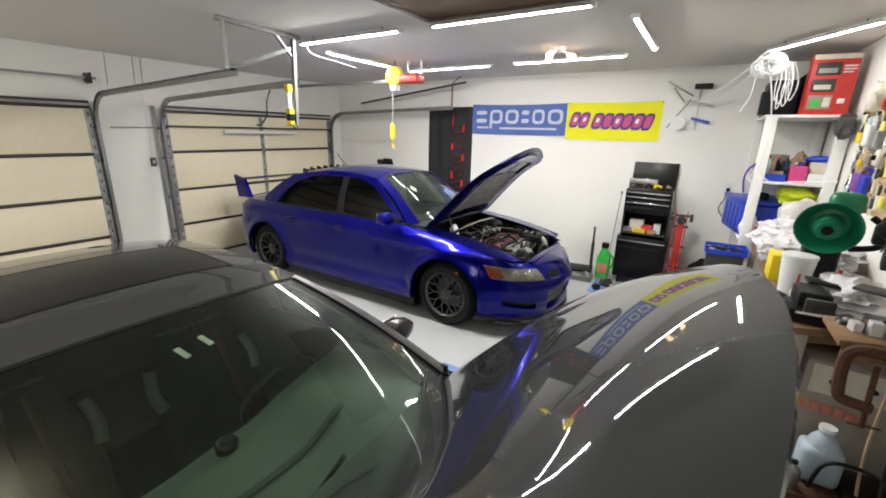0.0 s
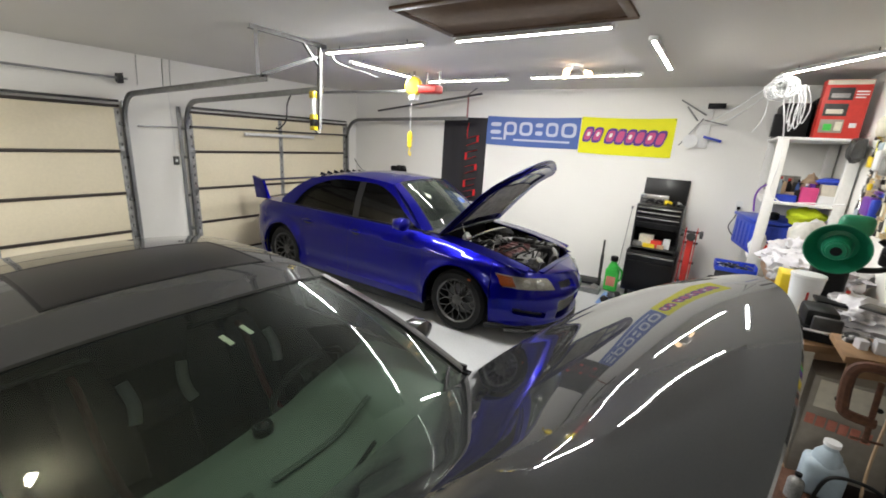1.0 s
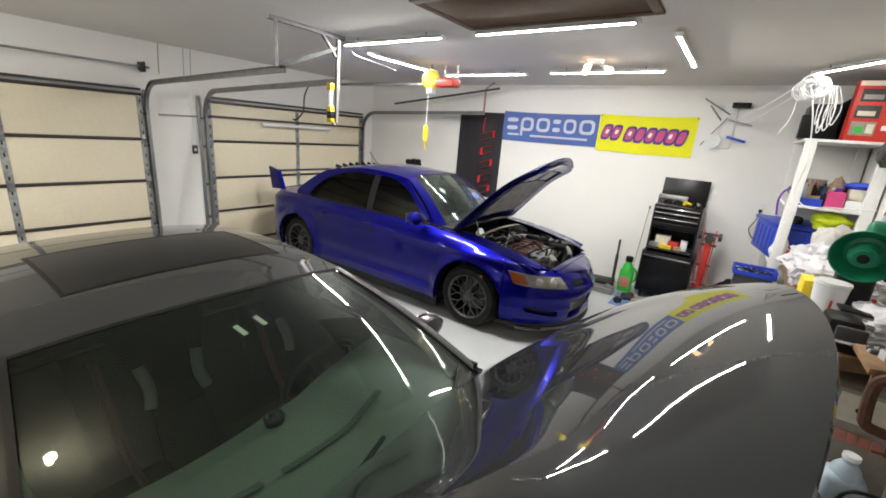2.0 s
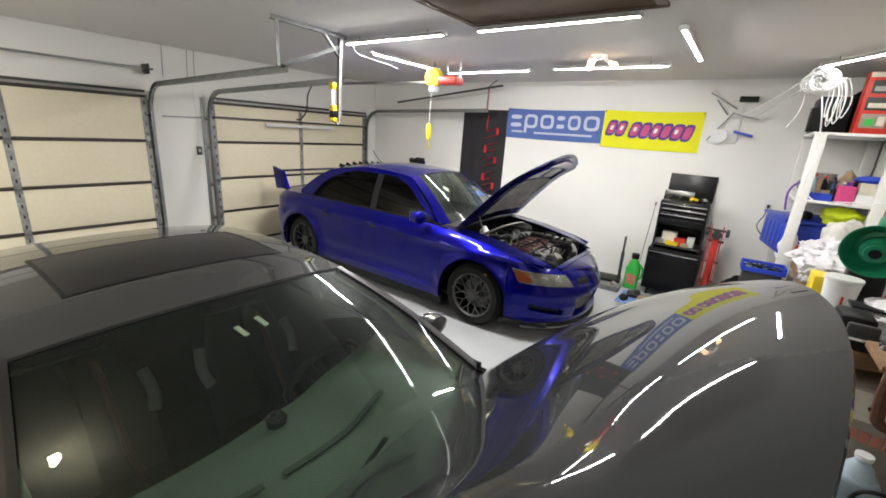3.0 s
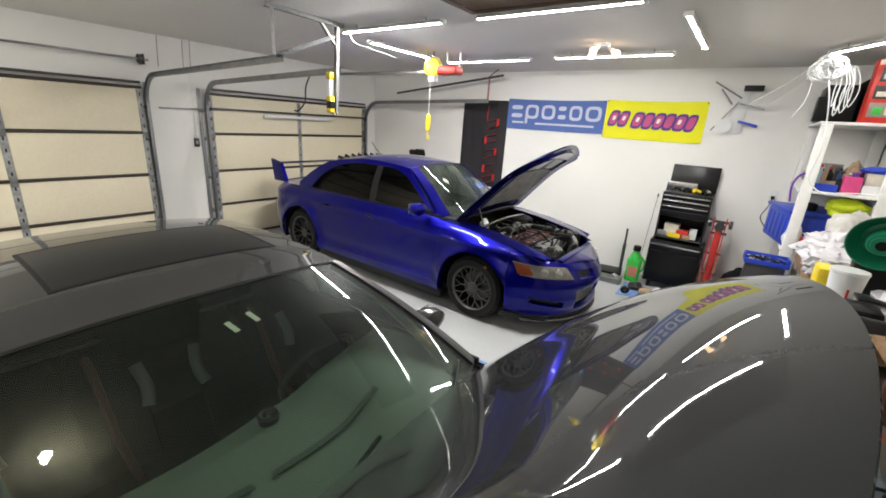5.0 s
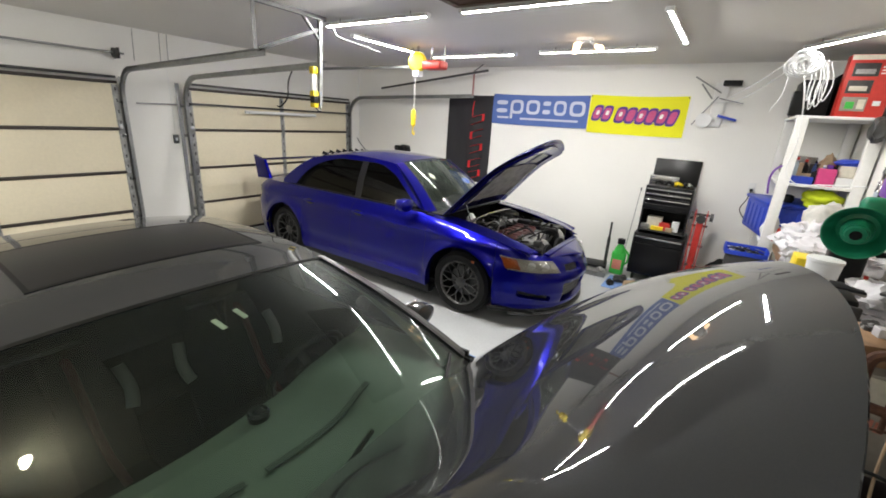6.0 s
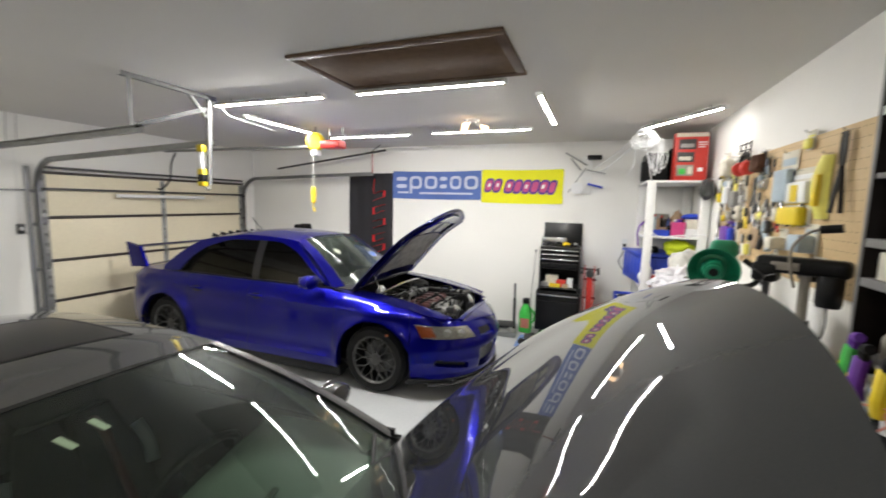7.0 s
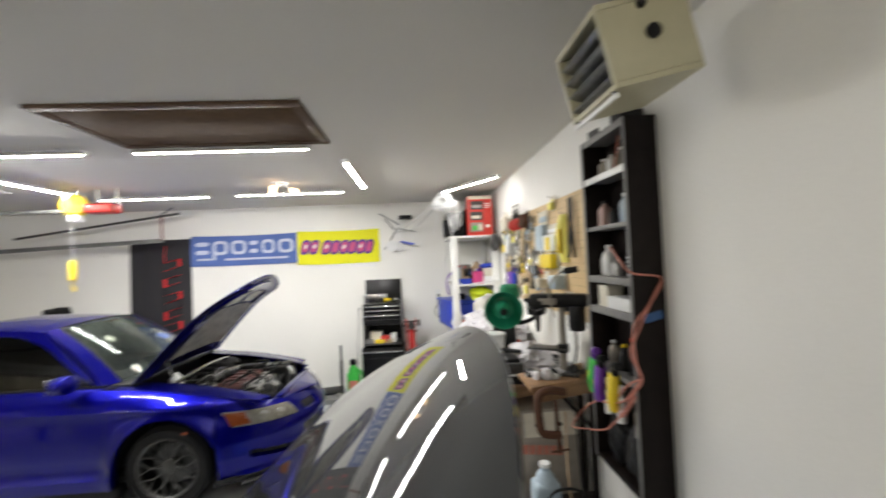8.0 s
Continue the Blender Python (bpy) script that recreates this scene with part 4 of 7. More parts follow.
U_END = arc_at(blue_car, 3.99)
for s in (-1, 1):
    bm = B()
    def face(p, q):
        u = U_END * p
        x = blue_car.point(u, 0.5, 1)[0]
        near = min(blue_car.arc, key=lambda k: abs(k[0] - u))[1][0]
        zb, zt = max(0.19, blue_car.sill(near)), blue_car.zt(near)
        z = lerp(zb, zt, q)
        fade = step(U_END - u, 0.0, 0.25)
        return blue_car.point(u, z, s, blue_fascia(u, z) * fade)
    sheet(bm, face, 72, 60)
    thick(bm, 0.003)
    part("front_bumper", bm, "blue", root)
    blue_car.ring("front_fender", 3.172, 3.986, "blue", s)
    blue_car.ring("front_door", 2.042, 3.168, "blue", s)
    blue_car.ring("rear_door", 1.146, 2.038, "blue", s)
    blue_car.ring("rear_quarter", 0.38, 1.142, "blue", s)
    blue_car.ring("rear_bumper", -0.17, 0.376, "blue", s)
    blue_car.ring("inner_shell", 0.10, 3.7, "black", s, off=-0.02, lip=False)
    blue_car.deck("fender_top", 3.02, 4.40, 0.55, "blue", s, 0.012)
    blue_car.deck("front_panel", 4.402, 4.615, 0.0, "blue", s, 0.006, 16)
    blue_car.deck("boot_lid", -0.165, 0.72, 0.0, "blue", s, 0.02, 24)
    for xc in BLUE["axles"]:
        bm = B()
        sheet(bm, lambda p, q: (xc + 0.397 * math.cos(math.pi * p), s * lerp(0.42, 0.825, q), 0.33 + 0.397 * math.sin(math.pi * p)), 24, 1)
        sheet(bm, lambda p, q: (xc + 0.397 * q * math.cos(math.pi * p), s * 0.42, 0.33 + 0.397 * q * math.sin(math.pi * p)), 24, 1)
        thick(bm, 0.004)
        part("wheel_liner", bm, "black", root)
        wheel(root, xc, s * 0.735, 0.330, s, "rim")
    # lamps and openings of the front
    hl = blue_car.patch("headlight", ((0.43, 0.565), (1.0, 0.60), (1.09, 0.725), (0.50, 0.672)), "reflector", s, 0.004, 14, 6, 0.004, label="clear headlight with pale reflector")
    for uc, zc in ((0.62, 0.628), (0.77, 0.645)):
        p0, p1 = Vector(blue_car.point(uc, zc, s, 0.004)), Vector(blue_car.point(uc, zc, s, 0.02))
        bm = B(); cyl(bm, p0, p1, 0.036, 0.040, seg=20); part("lamp_bowl", bm, "lamphouse", hl)
    blue_car.patch("lens", ((0.43, 0.563), (1.02, 0.598), (1.09, 0.727), (0.50, 0.674)), "lens", s, 0.012, 14, 6, 0.003, hl, bulge=0.016)
    blue_car.patch("indicator", ((0.87, 0.605), (1.02, 0.61), (1.075, 0.715), (0.92, 0.70)), "amber", s, 0.0085, 5, 6, 0.003, hl, "orange turn signal lens", bulge=0.002)
    blue_car.patch("grille", ((0.09, 0.545), (0.35, 0.556), (0.35, 0.618), (0.10, 0.606)), "dsteel", s, -0.02, 8, 3, 0.003)
    for k in range(3):
        z = 0.562 + 0.016 * k
        blue_car.patch("grille_bar", ((0.10, z), (0.34, z + 0.012), (0.34, z + 0.017), (0.10, z + 0.005)), "black", s, -0.012, 8, 1, 0.004)
    blue_car.patch("side_duct", ((0.54, 0.285), (0.89, 0.338), (0.89, 0.385), (0.54, 0.335)), "black", s, -0.03, 8, 3, 0.003)
    blue_car.patch("intake", ((0.0, 0.25), (0.37, 0.25), (0.37, 0.44), (0.0, 0.44)), "black", s, -0.062, 8, 4, 0.003)
    blue_car.patch("intercooler", ((0.0, 0.275), (0.335, 0.28), (0.32, 0.415), (0.0, 0.42)), "alu", s, -0.045, 8, 6, 0.006)
    for k in range(6):
        z = 0.286 + 0.023 * k
        blue_car.patch("cooler_fin", ((0.0, z), (0.325, z), (0.325, z + 0.007), (0.0, z + 0.007)), "dsteel", s, -0.040, 8, 1, 0.004)
    blue_car.patch("bumper_lip", ((0.0, 0.15), (1.15, 0.165), (1.15, 0.20), (0.0, 0.19)), "black", s, 0.045, 24, 2, 0.03)
    blue_car.patch("splitter", ((0.0, 0.135), (0.95, 0.145), (0.95, 0.158), (0.0, 0.150)), "dsteel", s, 0.075, 24, 2, 0.09)
    blue_car.patch("side_marker", ((1.33, 0.60), (1.36, 0.60), (1.36, 0.62), (1.33, 0.62)), "amber", s, 0.010, 2, 2, 0.003)
    # handles, sills and lights
    for x in (2.17, 1.29):
        y = blue_car.width(x) - blue_car.inset(x, 0.83)
        # black disc puts the shade of the handle pocket into the colour
        bm = B(); lathe(bm, [(0.01, -0.012), (0.05, -0.006), (0.058, 0.002), (0.05, 0.004)], 20, pose(x, s * (y - 0.001), 0.825, -90 * s, 0, 0) @ Matrix.Diagonal((1.25, 0.62, 1, 1))); part("handle_cup_shade", bm, "bpaint", root)
        hd = B()
        tube(hd, [(x - 0.09, s * (y + 0.004), 0.832), (x - 0.05, s * (y + 0.028), 0.838), (x + 0.05, s * (y + 0.028), 0.838), (x + 0.09, s * (y + 0.004), 0.832)], 0.013, 8)
        part("door_handle", hd, "blue", root)
    # skirt made black and low to stand in for the shade beneath the sill
    bm = B(); box(bm, (1.16, s * 0.79 - 0.06, 0.105), (3.24, s * 0.79 + 0.06, 0.215), 0.02); part("shade_skirt", bm, "black", root)
    bm = B()
    box(bm, (-0.155, s * 0.32 - 0.10, 0.72), (-0.09, s * 0.32 + 0.10, 0.86), 0.02)
    part("tail_light", bm, "red", root)
    mirror(blue_car, 2.93, 0.80, 1.05, s, "blue")
for lo, hi in (((1.16, -0.80, 0.12), (3.22, 0.80, 0.20)), ((-0.05, -0.62, 0.20), (1.16, 0.62, 0.23)), ((3.22, -0.45, 0.17), (4.45, 0.45, 0.20)), ((4.02, -0.70, 0.18), (4.40, 0.70, 0.205))):
    bm = B(); box(bm, lo, hi, 0.01); part("underbody", bm, "black", root)
car_top(blue_car, "blue", "dusty", "tint")
interior(blue_car, "cloth", "cloth", None, -1)
for x, y, w, d, mt, lab in ((2.80, -0.26, 0.06, 0.045, "paper", "white paper tag inside the windscreen"), (2.93, 0.30, 0.055, 0.07, "bannerblue", "round blue sticker inside the windscreen")):
    bm = B()
    lathe(bm, [(0.9, -0.001), (1.0, 0.0), (0.9, 0.001)], 20 if mt == "bannerblue" else 4, Matrix.Diagonal((w, d, 1, 1)))
    ob = part("sticker", bm, mt, root, lab)
    ob.matrix_basis = pose(x, y, 1.475 - 0.64 * (x - 2.52) - 0.006, 0, 33, 0)
# roof fins and aerial
for k in range(8):
    bm = B()
    y = lerp(-0.42, 0.42, k / 7)
    z = BLUE["roof"](1.15) - 0.045 * (abs(y) / 0.56) ** 2.4
    vs = [bm.verts.new(p) for p in ((1.05, y - 0.008, z - 0.01), (1.20, y - 0.006, z + 0.003), (1.07, y, z + 0.04), (1.05, y + 0.008, z - 0.01), (1.20, y + 0.006, z + 0.003))]
    for fc in ((0, 1, 2), (3, 2, 4), (0, 2, 3), (1, 4, 2), (0, 3, 4, 1)):
        bm.faces.new([vs[i] for i in fc])
    part("roof_fin", bm, "black", root)
bm = B(); tube(bm, [(1.48, 0.0, 1.45), (1.36, 0.0, 1.54), (1.29, 0, 1.62)], 0.005, 6); part("aerial", bm, "black", root)
# rear wing
wg = new("rear_wing"); wg.parent = root; wg.location = (0.0, 0, 0)
for s in (-1, 1):
    bm = B()
    def plate(p, q):
        return (lerp(-0.10, 0.20, p) - 0.07 * q - 0.05 * q * p, s * 0.68, lerp(0.95 + 0.02 * p, 1.27 - 0.05 * p, q))
    sheet(bm, plate, 6, 5)
    thick(bm, 0.04)
    part("end_plate", bm, "blue", wg)
bm = B()
def foil(p, q):
    a = 2 * math.pi * q
    return (-0.04 + 0.13 * math.cos(a), lerp(-0.66, 0.66, p), 1.21 + 0.016 * math.sin(a) + 0.03 * math.cos(a))
sheet(bm, foil, 14, 16)
part("foil", bm, "blue", wg)
# open bonnet
hd, hf = hood(blue_car, 3.25, 0.99, 1.22, 0.70, 0.58, 42.5, "blue", 0.14, 0.035, 0.10, "blue", ribs="blue")
bm = B(); sheet(bm, lambda p, q: hf(lerp(0.16, 0.66, p), lerp(0.15, 0.85, q), -0.055, 0.03), 8, 8); thick(bm, 0.004); part("vent_panel", bm, "meshgrey", hd, "grey insulated inner panel")
for q0 in (0.24, 0.56):
    bm = B(); sheet(bm, lambda p, q: hf(lerp(0.69, 0.83, p), lerp(q0, q0 + 0.2, q), -0.055, 0.03), 6, 6); thick(bm, 0.004); part("vent", bm, "alu", hd)
bm = B(); cyl(bm, (3.50, -0.42, 0.80), (3.38, -0.44, 1.13), 0.006, seg=8); part("prop_rod", bm, "steel", root)

# engine bay
bm = B()
x0, x1, yb, z0, z1 = 3.22, 4.36, 0.50, 0.42, 0.93
for lo, hi in (((x0, -yb, z0), (x1, yb, z0 + 0.02)), ((x0 - 0.02, -yb, z0), (x0, yb, 0.96)), ((x1 - 0.03, -yb, z0), (x1, yb, 0.70)),
               ((x0, -yb - 0.015, z0), (x1 - 0.12, -yb, 0.79)), ((x0, yb, z0), (x1 - 0.12, yb + 0.015, 0.79))):
    box(bm, lo, hi)
part("engine_bay", bm, "black", root)
bm = B(); box(bm, (3.08, -0.66, 0.93), (3.28, 0.66, 0.965), 0.012); part("cowl_panel", bm, "black", root)
for s in (-1, 1):
    bm = B()
    sheet(bm, lambda p, q: (lerp(3.25, 4.28, p), s * lerp(0.64, 0.74, q), blue_car.zt(lerp(3.25, 4.28, p)) + 0.004 - 0.03 * (1 - q)), 12, 2)
    thick(bm, 0.01)
    part("inner_wing", bm, "blue", root)
    bm = B(); lathe(bm, [(0.11, 0.0), (0.11, 0.05), (0.07, 0.08), (0.03, 0.09)], 20, Matrix.Translation((3.5, s * 0.52, 0.80))); part("strut_tower", bm, "dsteel", root)
rng = random.Random(5)
eng = new("engine"); eng.parent = root; eng.location = (3.85, 0, 0.45)
bm = B(); box(bm, (-0.22, -0.34, 0.0), (0.22, 0.30, 0.27), 0.03); part("block", bm, "alu", eng)
bm = B(); box(bm, (-0.12, -0.32, 0.27), (0.14, 0.26, 0.36), 0.03, seg=3); part("valve_cover", bm, "brick", eng, "dark red crackle valve cover")
for k in range(5):
    bm = B(); box(bm, (-0.10, -0.29 + 0.115 * k, 0.355), (0.12, -0.26 + 0.115 * k, 0.37), 0.006); part("rib", bm, "brick", eng)
bm = B(); cyl(bm, (0.05, 0.10, 0.36), (0.05, 0.10, 0.39), 0.03, seg=14); part("filler_cap", bm, "black", eng)
bm = B(); box(bm, (-0.14, 0.26, 0.05), (0.14, 0.36, 0.40), 0.02); part("timing_cover", bm, "black", eng)
bm = B(); box(bm, (0.14, -0.3, 0.2), (0.30, 0.15, 0.33), 0.03); part("heat_shield", bm, "alu", eng)
bm = B(); lathe(bm, [(0.03, -0.06), (0.09, -0.06), (0.10, 0.0), (0.09, 0.06), (0.03, 0.06)], 20, Matrix.Translation((0.32, -0.1, 0.22)) @ pose(0, 0, 0, 90, 0, 0)); part("turbo", bm, "alu", eng)
for name, pts, r, m_ in (("intake_pipe", [(0.3, -0.42, 0.2), (0.2, -0.5, 0.32), (-0.05, -0.48, 0.36), (-0.25, -0.3, 0.33), (-0.3, 0.0, 0.30)], 0.035, "steel"),
                         ("intercooler_pipe", [(0.38, 0.42, 0.1), (0.34, 0.46, 0.28), (0.1, 0.47, 0.34), (-0.22, 0.4, 0.34), (-0.32, 0.1, 0.32)], 0.032, "alu"),
                         ("radiator_hose", [(0.38, 0.25, 0.2), (0.35, 0.28, 0.34), (0.2, 0.2, 0.36), (0.05, 0.28, 0.33)], 0.02, "hose"),
                         ("radiator_hose", [(0.38, -0.3, 0.12), (0.34, -0.34, 0.26), (0.2, -0.38, 0.3)], 0.02, "hose"),
                         ("strut_brace", [(-0.35, -0.55, 0.44), (-0.36, -0.2, 0.47), (-0.36, 0.2, 0.47), (-0.35, 0.55, 0.44)], 0.016, "steel")):
    bm = B(); tube(bm, pts, r, 10); part(name, bm, m_, eng)
bm = B(); box(bm, (0.12, 0.40, 0.10), (0.32, 0.58, 0.34), 0.012); part("battery", bm, "black", eng)
bm = B(); box(bm, (0.13, 0.41, 0.34), (0.31, 0.57, 0.355), 0.006); part("battery_lid", bm, "dsteel", eng)
bm = B(); box(bm, (-0.2, -0.62, 0.18), (0.06, -0.42, 0.38), 0.02); part("air_box", bm, "black", eng)
bm = B(); lathe(bm, [(0.05, 0), (0.055, 0.1), (0.03, 0.13), (0.02, 0.15)], 14, Matrix.Translation((-0.42, -0.35, 0.36))); part("fluid_reservoir", bm, "wplastic", eng)
bm = B(); box(bm, (-0.5, 0.3, 0.33), (-0.38, 0.5, 0.42), 0.015); part("fuse_box", bm, "black", eng)
bm = B(); box(bm, (0.45, -0.34, 0.05), (0.49, 0.34, 0.25), 0.006); part("radiator", bm, "dsteel", eng)
for y in (-0.18, 0.18):
    bm = B(); lathe(bm, [(0.05, 0), (0.15, 0), (0.15, 0.03), (0.05, 0.03)], 24, Matrix.Translation((0.41, y, 0.15)) @ pose(0, 0, 0, 0, 90, 0)); part("fan_shroud", bm, "black", eng)
bm = B(); box(bm, (0.49, -0.46, 0.262), (0.55, 0.46, 0.285), 0.008); part("radiator_support", bm, "blue", eng)
for k in range(34):
    x, y = rng.uniform(-0.48, 0.34), rng.uniform(-0.52, 0.52)
    pts = [(x, y, rng.uniform(0.28, 0.40))]
    for j in range(3):
        pts.append((max(-0.5, min(0.36, pts[-1][0] + rng.uniform(-0.14, 0.14))), max(-0.58, min(0.58, pts[-1][1] + rng.uniform(-0.16, 0.16))), rng.uniform(0.25, 0.43)))
    bm = B(); tube(bm, pts, rng.choice((0.005, 0.007, 0.010, 0.013)), 6, 5); part("hose", bm, rng.choice(("hose", "hose", "alu", "dsteel", "dsteel", "hose", "hose")), eng)
for k in range(26):
    x, y, z = rng.uniform(-0.45, 0.42), rng.uniform(-0.55, 0.55), rng.uniform(0.26, 0.38)
    d = rng.uniform(0.015, 0.04)
    bm = B(); box(bm, (x - d, y - d * 1.3, z - 0.04), (x + d, y + d * 1.3, z + 0.02), 0.006); part("bracket", bm, rng.choice(("alu", "dsteel", "black", "steel", "black")), eng)

# ---- grey sedan ----
GREY = dict(len=4.40, dash_cut=0.17, w=0.87, nose=0.9, tail=0.5, axles=(0.95, 3.50), r=0.318,
            belt=((0, 0.3, 0.9, 2.2, 3.05, 3.5, 4.0, 4.25, 4.40), (0.92, 0.95, 0.97, 0.97, 0.965, 0.92, 0.80, 0.72, 0.68)),
            pillar=0.014, pillar_mat="bpaint", gz0=0.985, gz1=1.32, gy0=0.72, gy1=0.575, crown=0.045, roof=curve((1.0, 1.4, 1.75, 2.05, 2.29), (1.285, 1.335, 1.352, 1.342, 1.315)), roof_x=(1.05, 2.29),
            cowl_x=3.23, cowl_z=1.0, cowl_y=0.725, ws_bow=0.19, ws_side=3.05, deck_x=0.45, deck_z=0.985, deck_y=0.66,
            dlo=curve((0.85, 1.05, 1.3, 1.7, 2.15, 2.4, 2.7, 2.98), (0.99, 1.12, 1.21, 1.265, 1.265, 1.22, 1.10, 0.99)), dlo_x=(0.87, 2.96), b_pillar=1.95,
            nosecut=curve((0.15, 0.3, 0.5, 0.6, 0.75), (0.05, 0.0, 0.0, 0.02, 0.04)))
grey_car = Car("car", (2.608, -5.664, 0), "dusty dark grey sedan with sunroof and its hood raised", GREY)
root = grey_car.root
for s in (-1, 1):
    for nm, a, b in (("front_bumper", 3.87, 4.40), ("front_fender", 3.112, 3.866), ("front_door", 1.962, 3.108), ("rear_door", 1.316, 1.958), ("rear_quarter", 0.41, 1.312), ("rear_bumper", 0.0, 0.406)):
        grey_car.ring(nm, a, b, "grey", s)
    grey_car.ring("inner_shell", 0.10, 3.6, "black", s, off=-0.014, lip=False)
    grey_car.deck("fender_top", 3.0, 4.10, 0.70, "grey", s, 0.012)
    grey_car.deck("front_panel", 4.102, 4.395, 0.0, "black", s, 0.006, 16)
    grey_car.deck("boot_lid", 0.005, 0.56, 0.0, "grey", s, 0.02, 16)
    for xc in GREY["axles"]:
        bm = B()
        sheet(bm, lambda p, q: (xc + 0.366 * math.cos(math.pi * p), s * lerp(0.5, 0.80, q), 0.318 + 0.366 * math.sin(math.pi * p)), 20, 1)
        part("wheel_liner", bm, "black", root)
        wheel(root, xc, s * 0.75, 0.318, s, "rim")
    hl = grey_car.patch("headlight", ((0.36, 0.56), (0.95, 0.60), (1.02, 0.72), (0.42, 0.69)), "reflector", s, 0.004, 12, 5, 0.004)
    grey_car.patch("lens", ((0.36, 0.558), (0.95, 0.598), (1.02, 0.722), (0.42, 0.692)), "lens", s, 0.012, 12, 5, 0.003, hl)
    mirror(grey_car, 2.64, 0.83, 0.955, s, "grey", 0.85)
car_top(grey_car, "grey", "glass", "tint")
interior(grey_car, "dash", "seat", "redcloth", 1)
for lo, hi in (((1.25, -0.80, 0.15), (3.15, 0.80, 0.18)), ((0.05, -0.6, 0.2), (1.25, 0.6, 0.23)), ((3.15, -0.45, 0.17), (4.2, 0.45, 0.20))):
    bm = B(); box(bm, lo, hi, 0.01); part("underbody", bm, "black", root)
# sunroof
sr = new("sunroof"); sr.parent = root
def roof_pt(x, y, dz=0.0):
    e = grey_car.tumble(x, GREY["roof"](x) - GREY["crown"])
    return (x, y, GREY["roof"](x) - GREY["crown"] * (abs(y) / e) ** 2.4 + dz)
bm = B(); sheet(bm, lambda p, q: roof_pt(lerp(1.52, 2.03, p), lerp(-0.37, 0.42, q), 0.002), 10, 12); thick(bm, 0.004); part("sunroof_glass", bm, "bpaint", sr, "dark glass sunroof panel")
for x0, x1, y0, y1 in ((1.505, 1.52, -0.385, 0.435), (2.03, 2.045, -0.385, 0.435), (1.52, 2.03, -0.385, -0.37), (1.52, 2.03, 0.42, 0.435)):
    bm = B(); sheet(bm, lambda p, q: roof_pt(lerp(x0, x1, p), lerp(y0, y1, q), 0.003), 8, 8); thick(bm, 0.004); part("sunroof_seal", bm, "black", sr)
hd, hf = hood(grey_car, 3.056, 1.012, 1.155, 0.715, 0.60, 40.6, "grey", 0.18, 0.05, 0.05, "liner", droop=0.052, rear_bow=0.17, edge_pow=3.0)
bm = B(); cyl(bm, (3.9, -0.6, 0.75), (3.75, -0.5, 1.33), 0.006, seg=8); part("prop_rod", bm, "steel", root)
bm = B()
sheet(bm, lambda p, q: (lerp(3.05, 3.25, p) - 0.16 * (2 * q - 1) ** 2 + 0.05, lerp(-0.70, 0.70, q), 0.975 - 0.02 * p), 4, 20); thick(bm, 0.012); part("cowl_panel", bm, "black", root)
bm = B()
x0, x1, yb, z0 = 3.22, 4.05, 0.62, 0.42
for lo, hi in (((x0, -yb, z0), (x1, yb, z0 + 0.02)), ((x0 - 0.02, -yb, z0), (x0, yb, 0.95)), ((x1 - 0.03, -yb, z0), (x1, yb, 0.70)), ((x0, -yb - 0.015, z0), (x1 - 0.12, -yb, 0.79)), ((x0, yb, z0), (x1 - 0.12, yb + 0.015, 0.79))):
    box(bm, lo, hi)
part("engine_bay", bm, "black", root)
for y0, y1 in ((-0.45, 0.1), (0.12, 0.6)):
    bm = B(); tube(bm, [(3.22, y0, 0.995), (3.16, (y0 + y1) / 2, 1.02), (3.10 - 0.1 * abs(y1), y1, 1.035)], 0.008, 6); part("wiper", bm, "black", root)

# two small white plates set just inside the windscreen
for x, y in ((2.533, -0.036), (2.517, 0.046)):
    bm = B(); box(bm, (-0.028, -0.010, -0.001), (0.028, 0.010, 0.001), 0.0005); ob = part("white_mark", bm, "paper", root, "small white mark inside the windscreen"); ob.matrix_basis = pose(x, y, 1.252 - 0.2 * (x - 2.525), 0, 20, 14)

bm = B(); lathe(bm, [(0.034, -0.02), (0.036, 0.004), (0.03, 0.012), (0.02, 0.008), (0.012, 0.018), (0.003, 0.02)], 20, Matrix.Translation((2.69, -0.02, 0.968))); part("dash_speaker", bm, "black", root, "small round black dash speaker")
# defroster slots on top of the dashboard
for y0, y1 in ((-0.14, 0.27), (-0.34, -0.20)):
    bm = B()
    def slot(p, q):
        y = lerp(y0, y1, p)
        hump = 0.052 * math.exp(-((y - 0.36) / 0.20) ** 4)
        return (2.915 - 0.30 * y * y + 0.022 * q, y, 0.977 + hump)
    sheet(bm, slot, 16, 1)
    thick(bm, 0.003)
    part("defroster_vent", bm, "slot", root)

# ---- banners ----
def banner(name, x0, x1, z0, z1, material, label, sag=0.015):
    t = thing(name, (x0, 0, z0), label, "banner", "wall banners")
    bm = B()
    sheet(bm, lambda p, q: (p * (x1 - x0), -0.012 - 0.006 * math.sin(p * 9 + q * 4) - 0.004 * math.sin(p * 23), q * (z1 - z0) - sag * math.sin(p * math.pi) * (0.6 + 0.4 * q)), 40, 12)
    thick(bm, 0.002)
    part("cloth", bm, material, t)
    for p in (0.01, 0.99):
        bm = B(); cyl(bm, (p * (x1 - x0), -0.02, z1 - z0 - 0.02), (p * (x1 - x0), -0.001, z1 - z0 - 0.02), 0.008, seg=8); part("pin", bm, "dsteel", t)
    return t


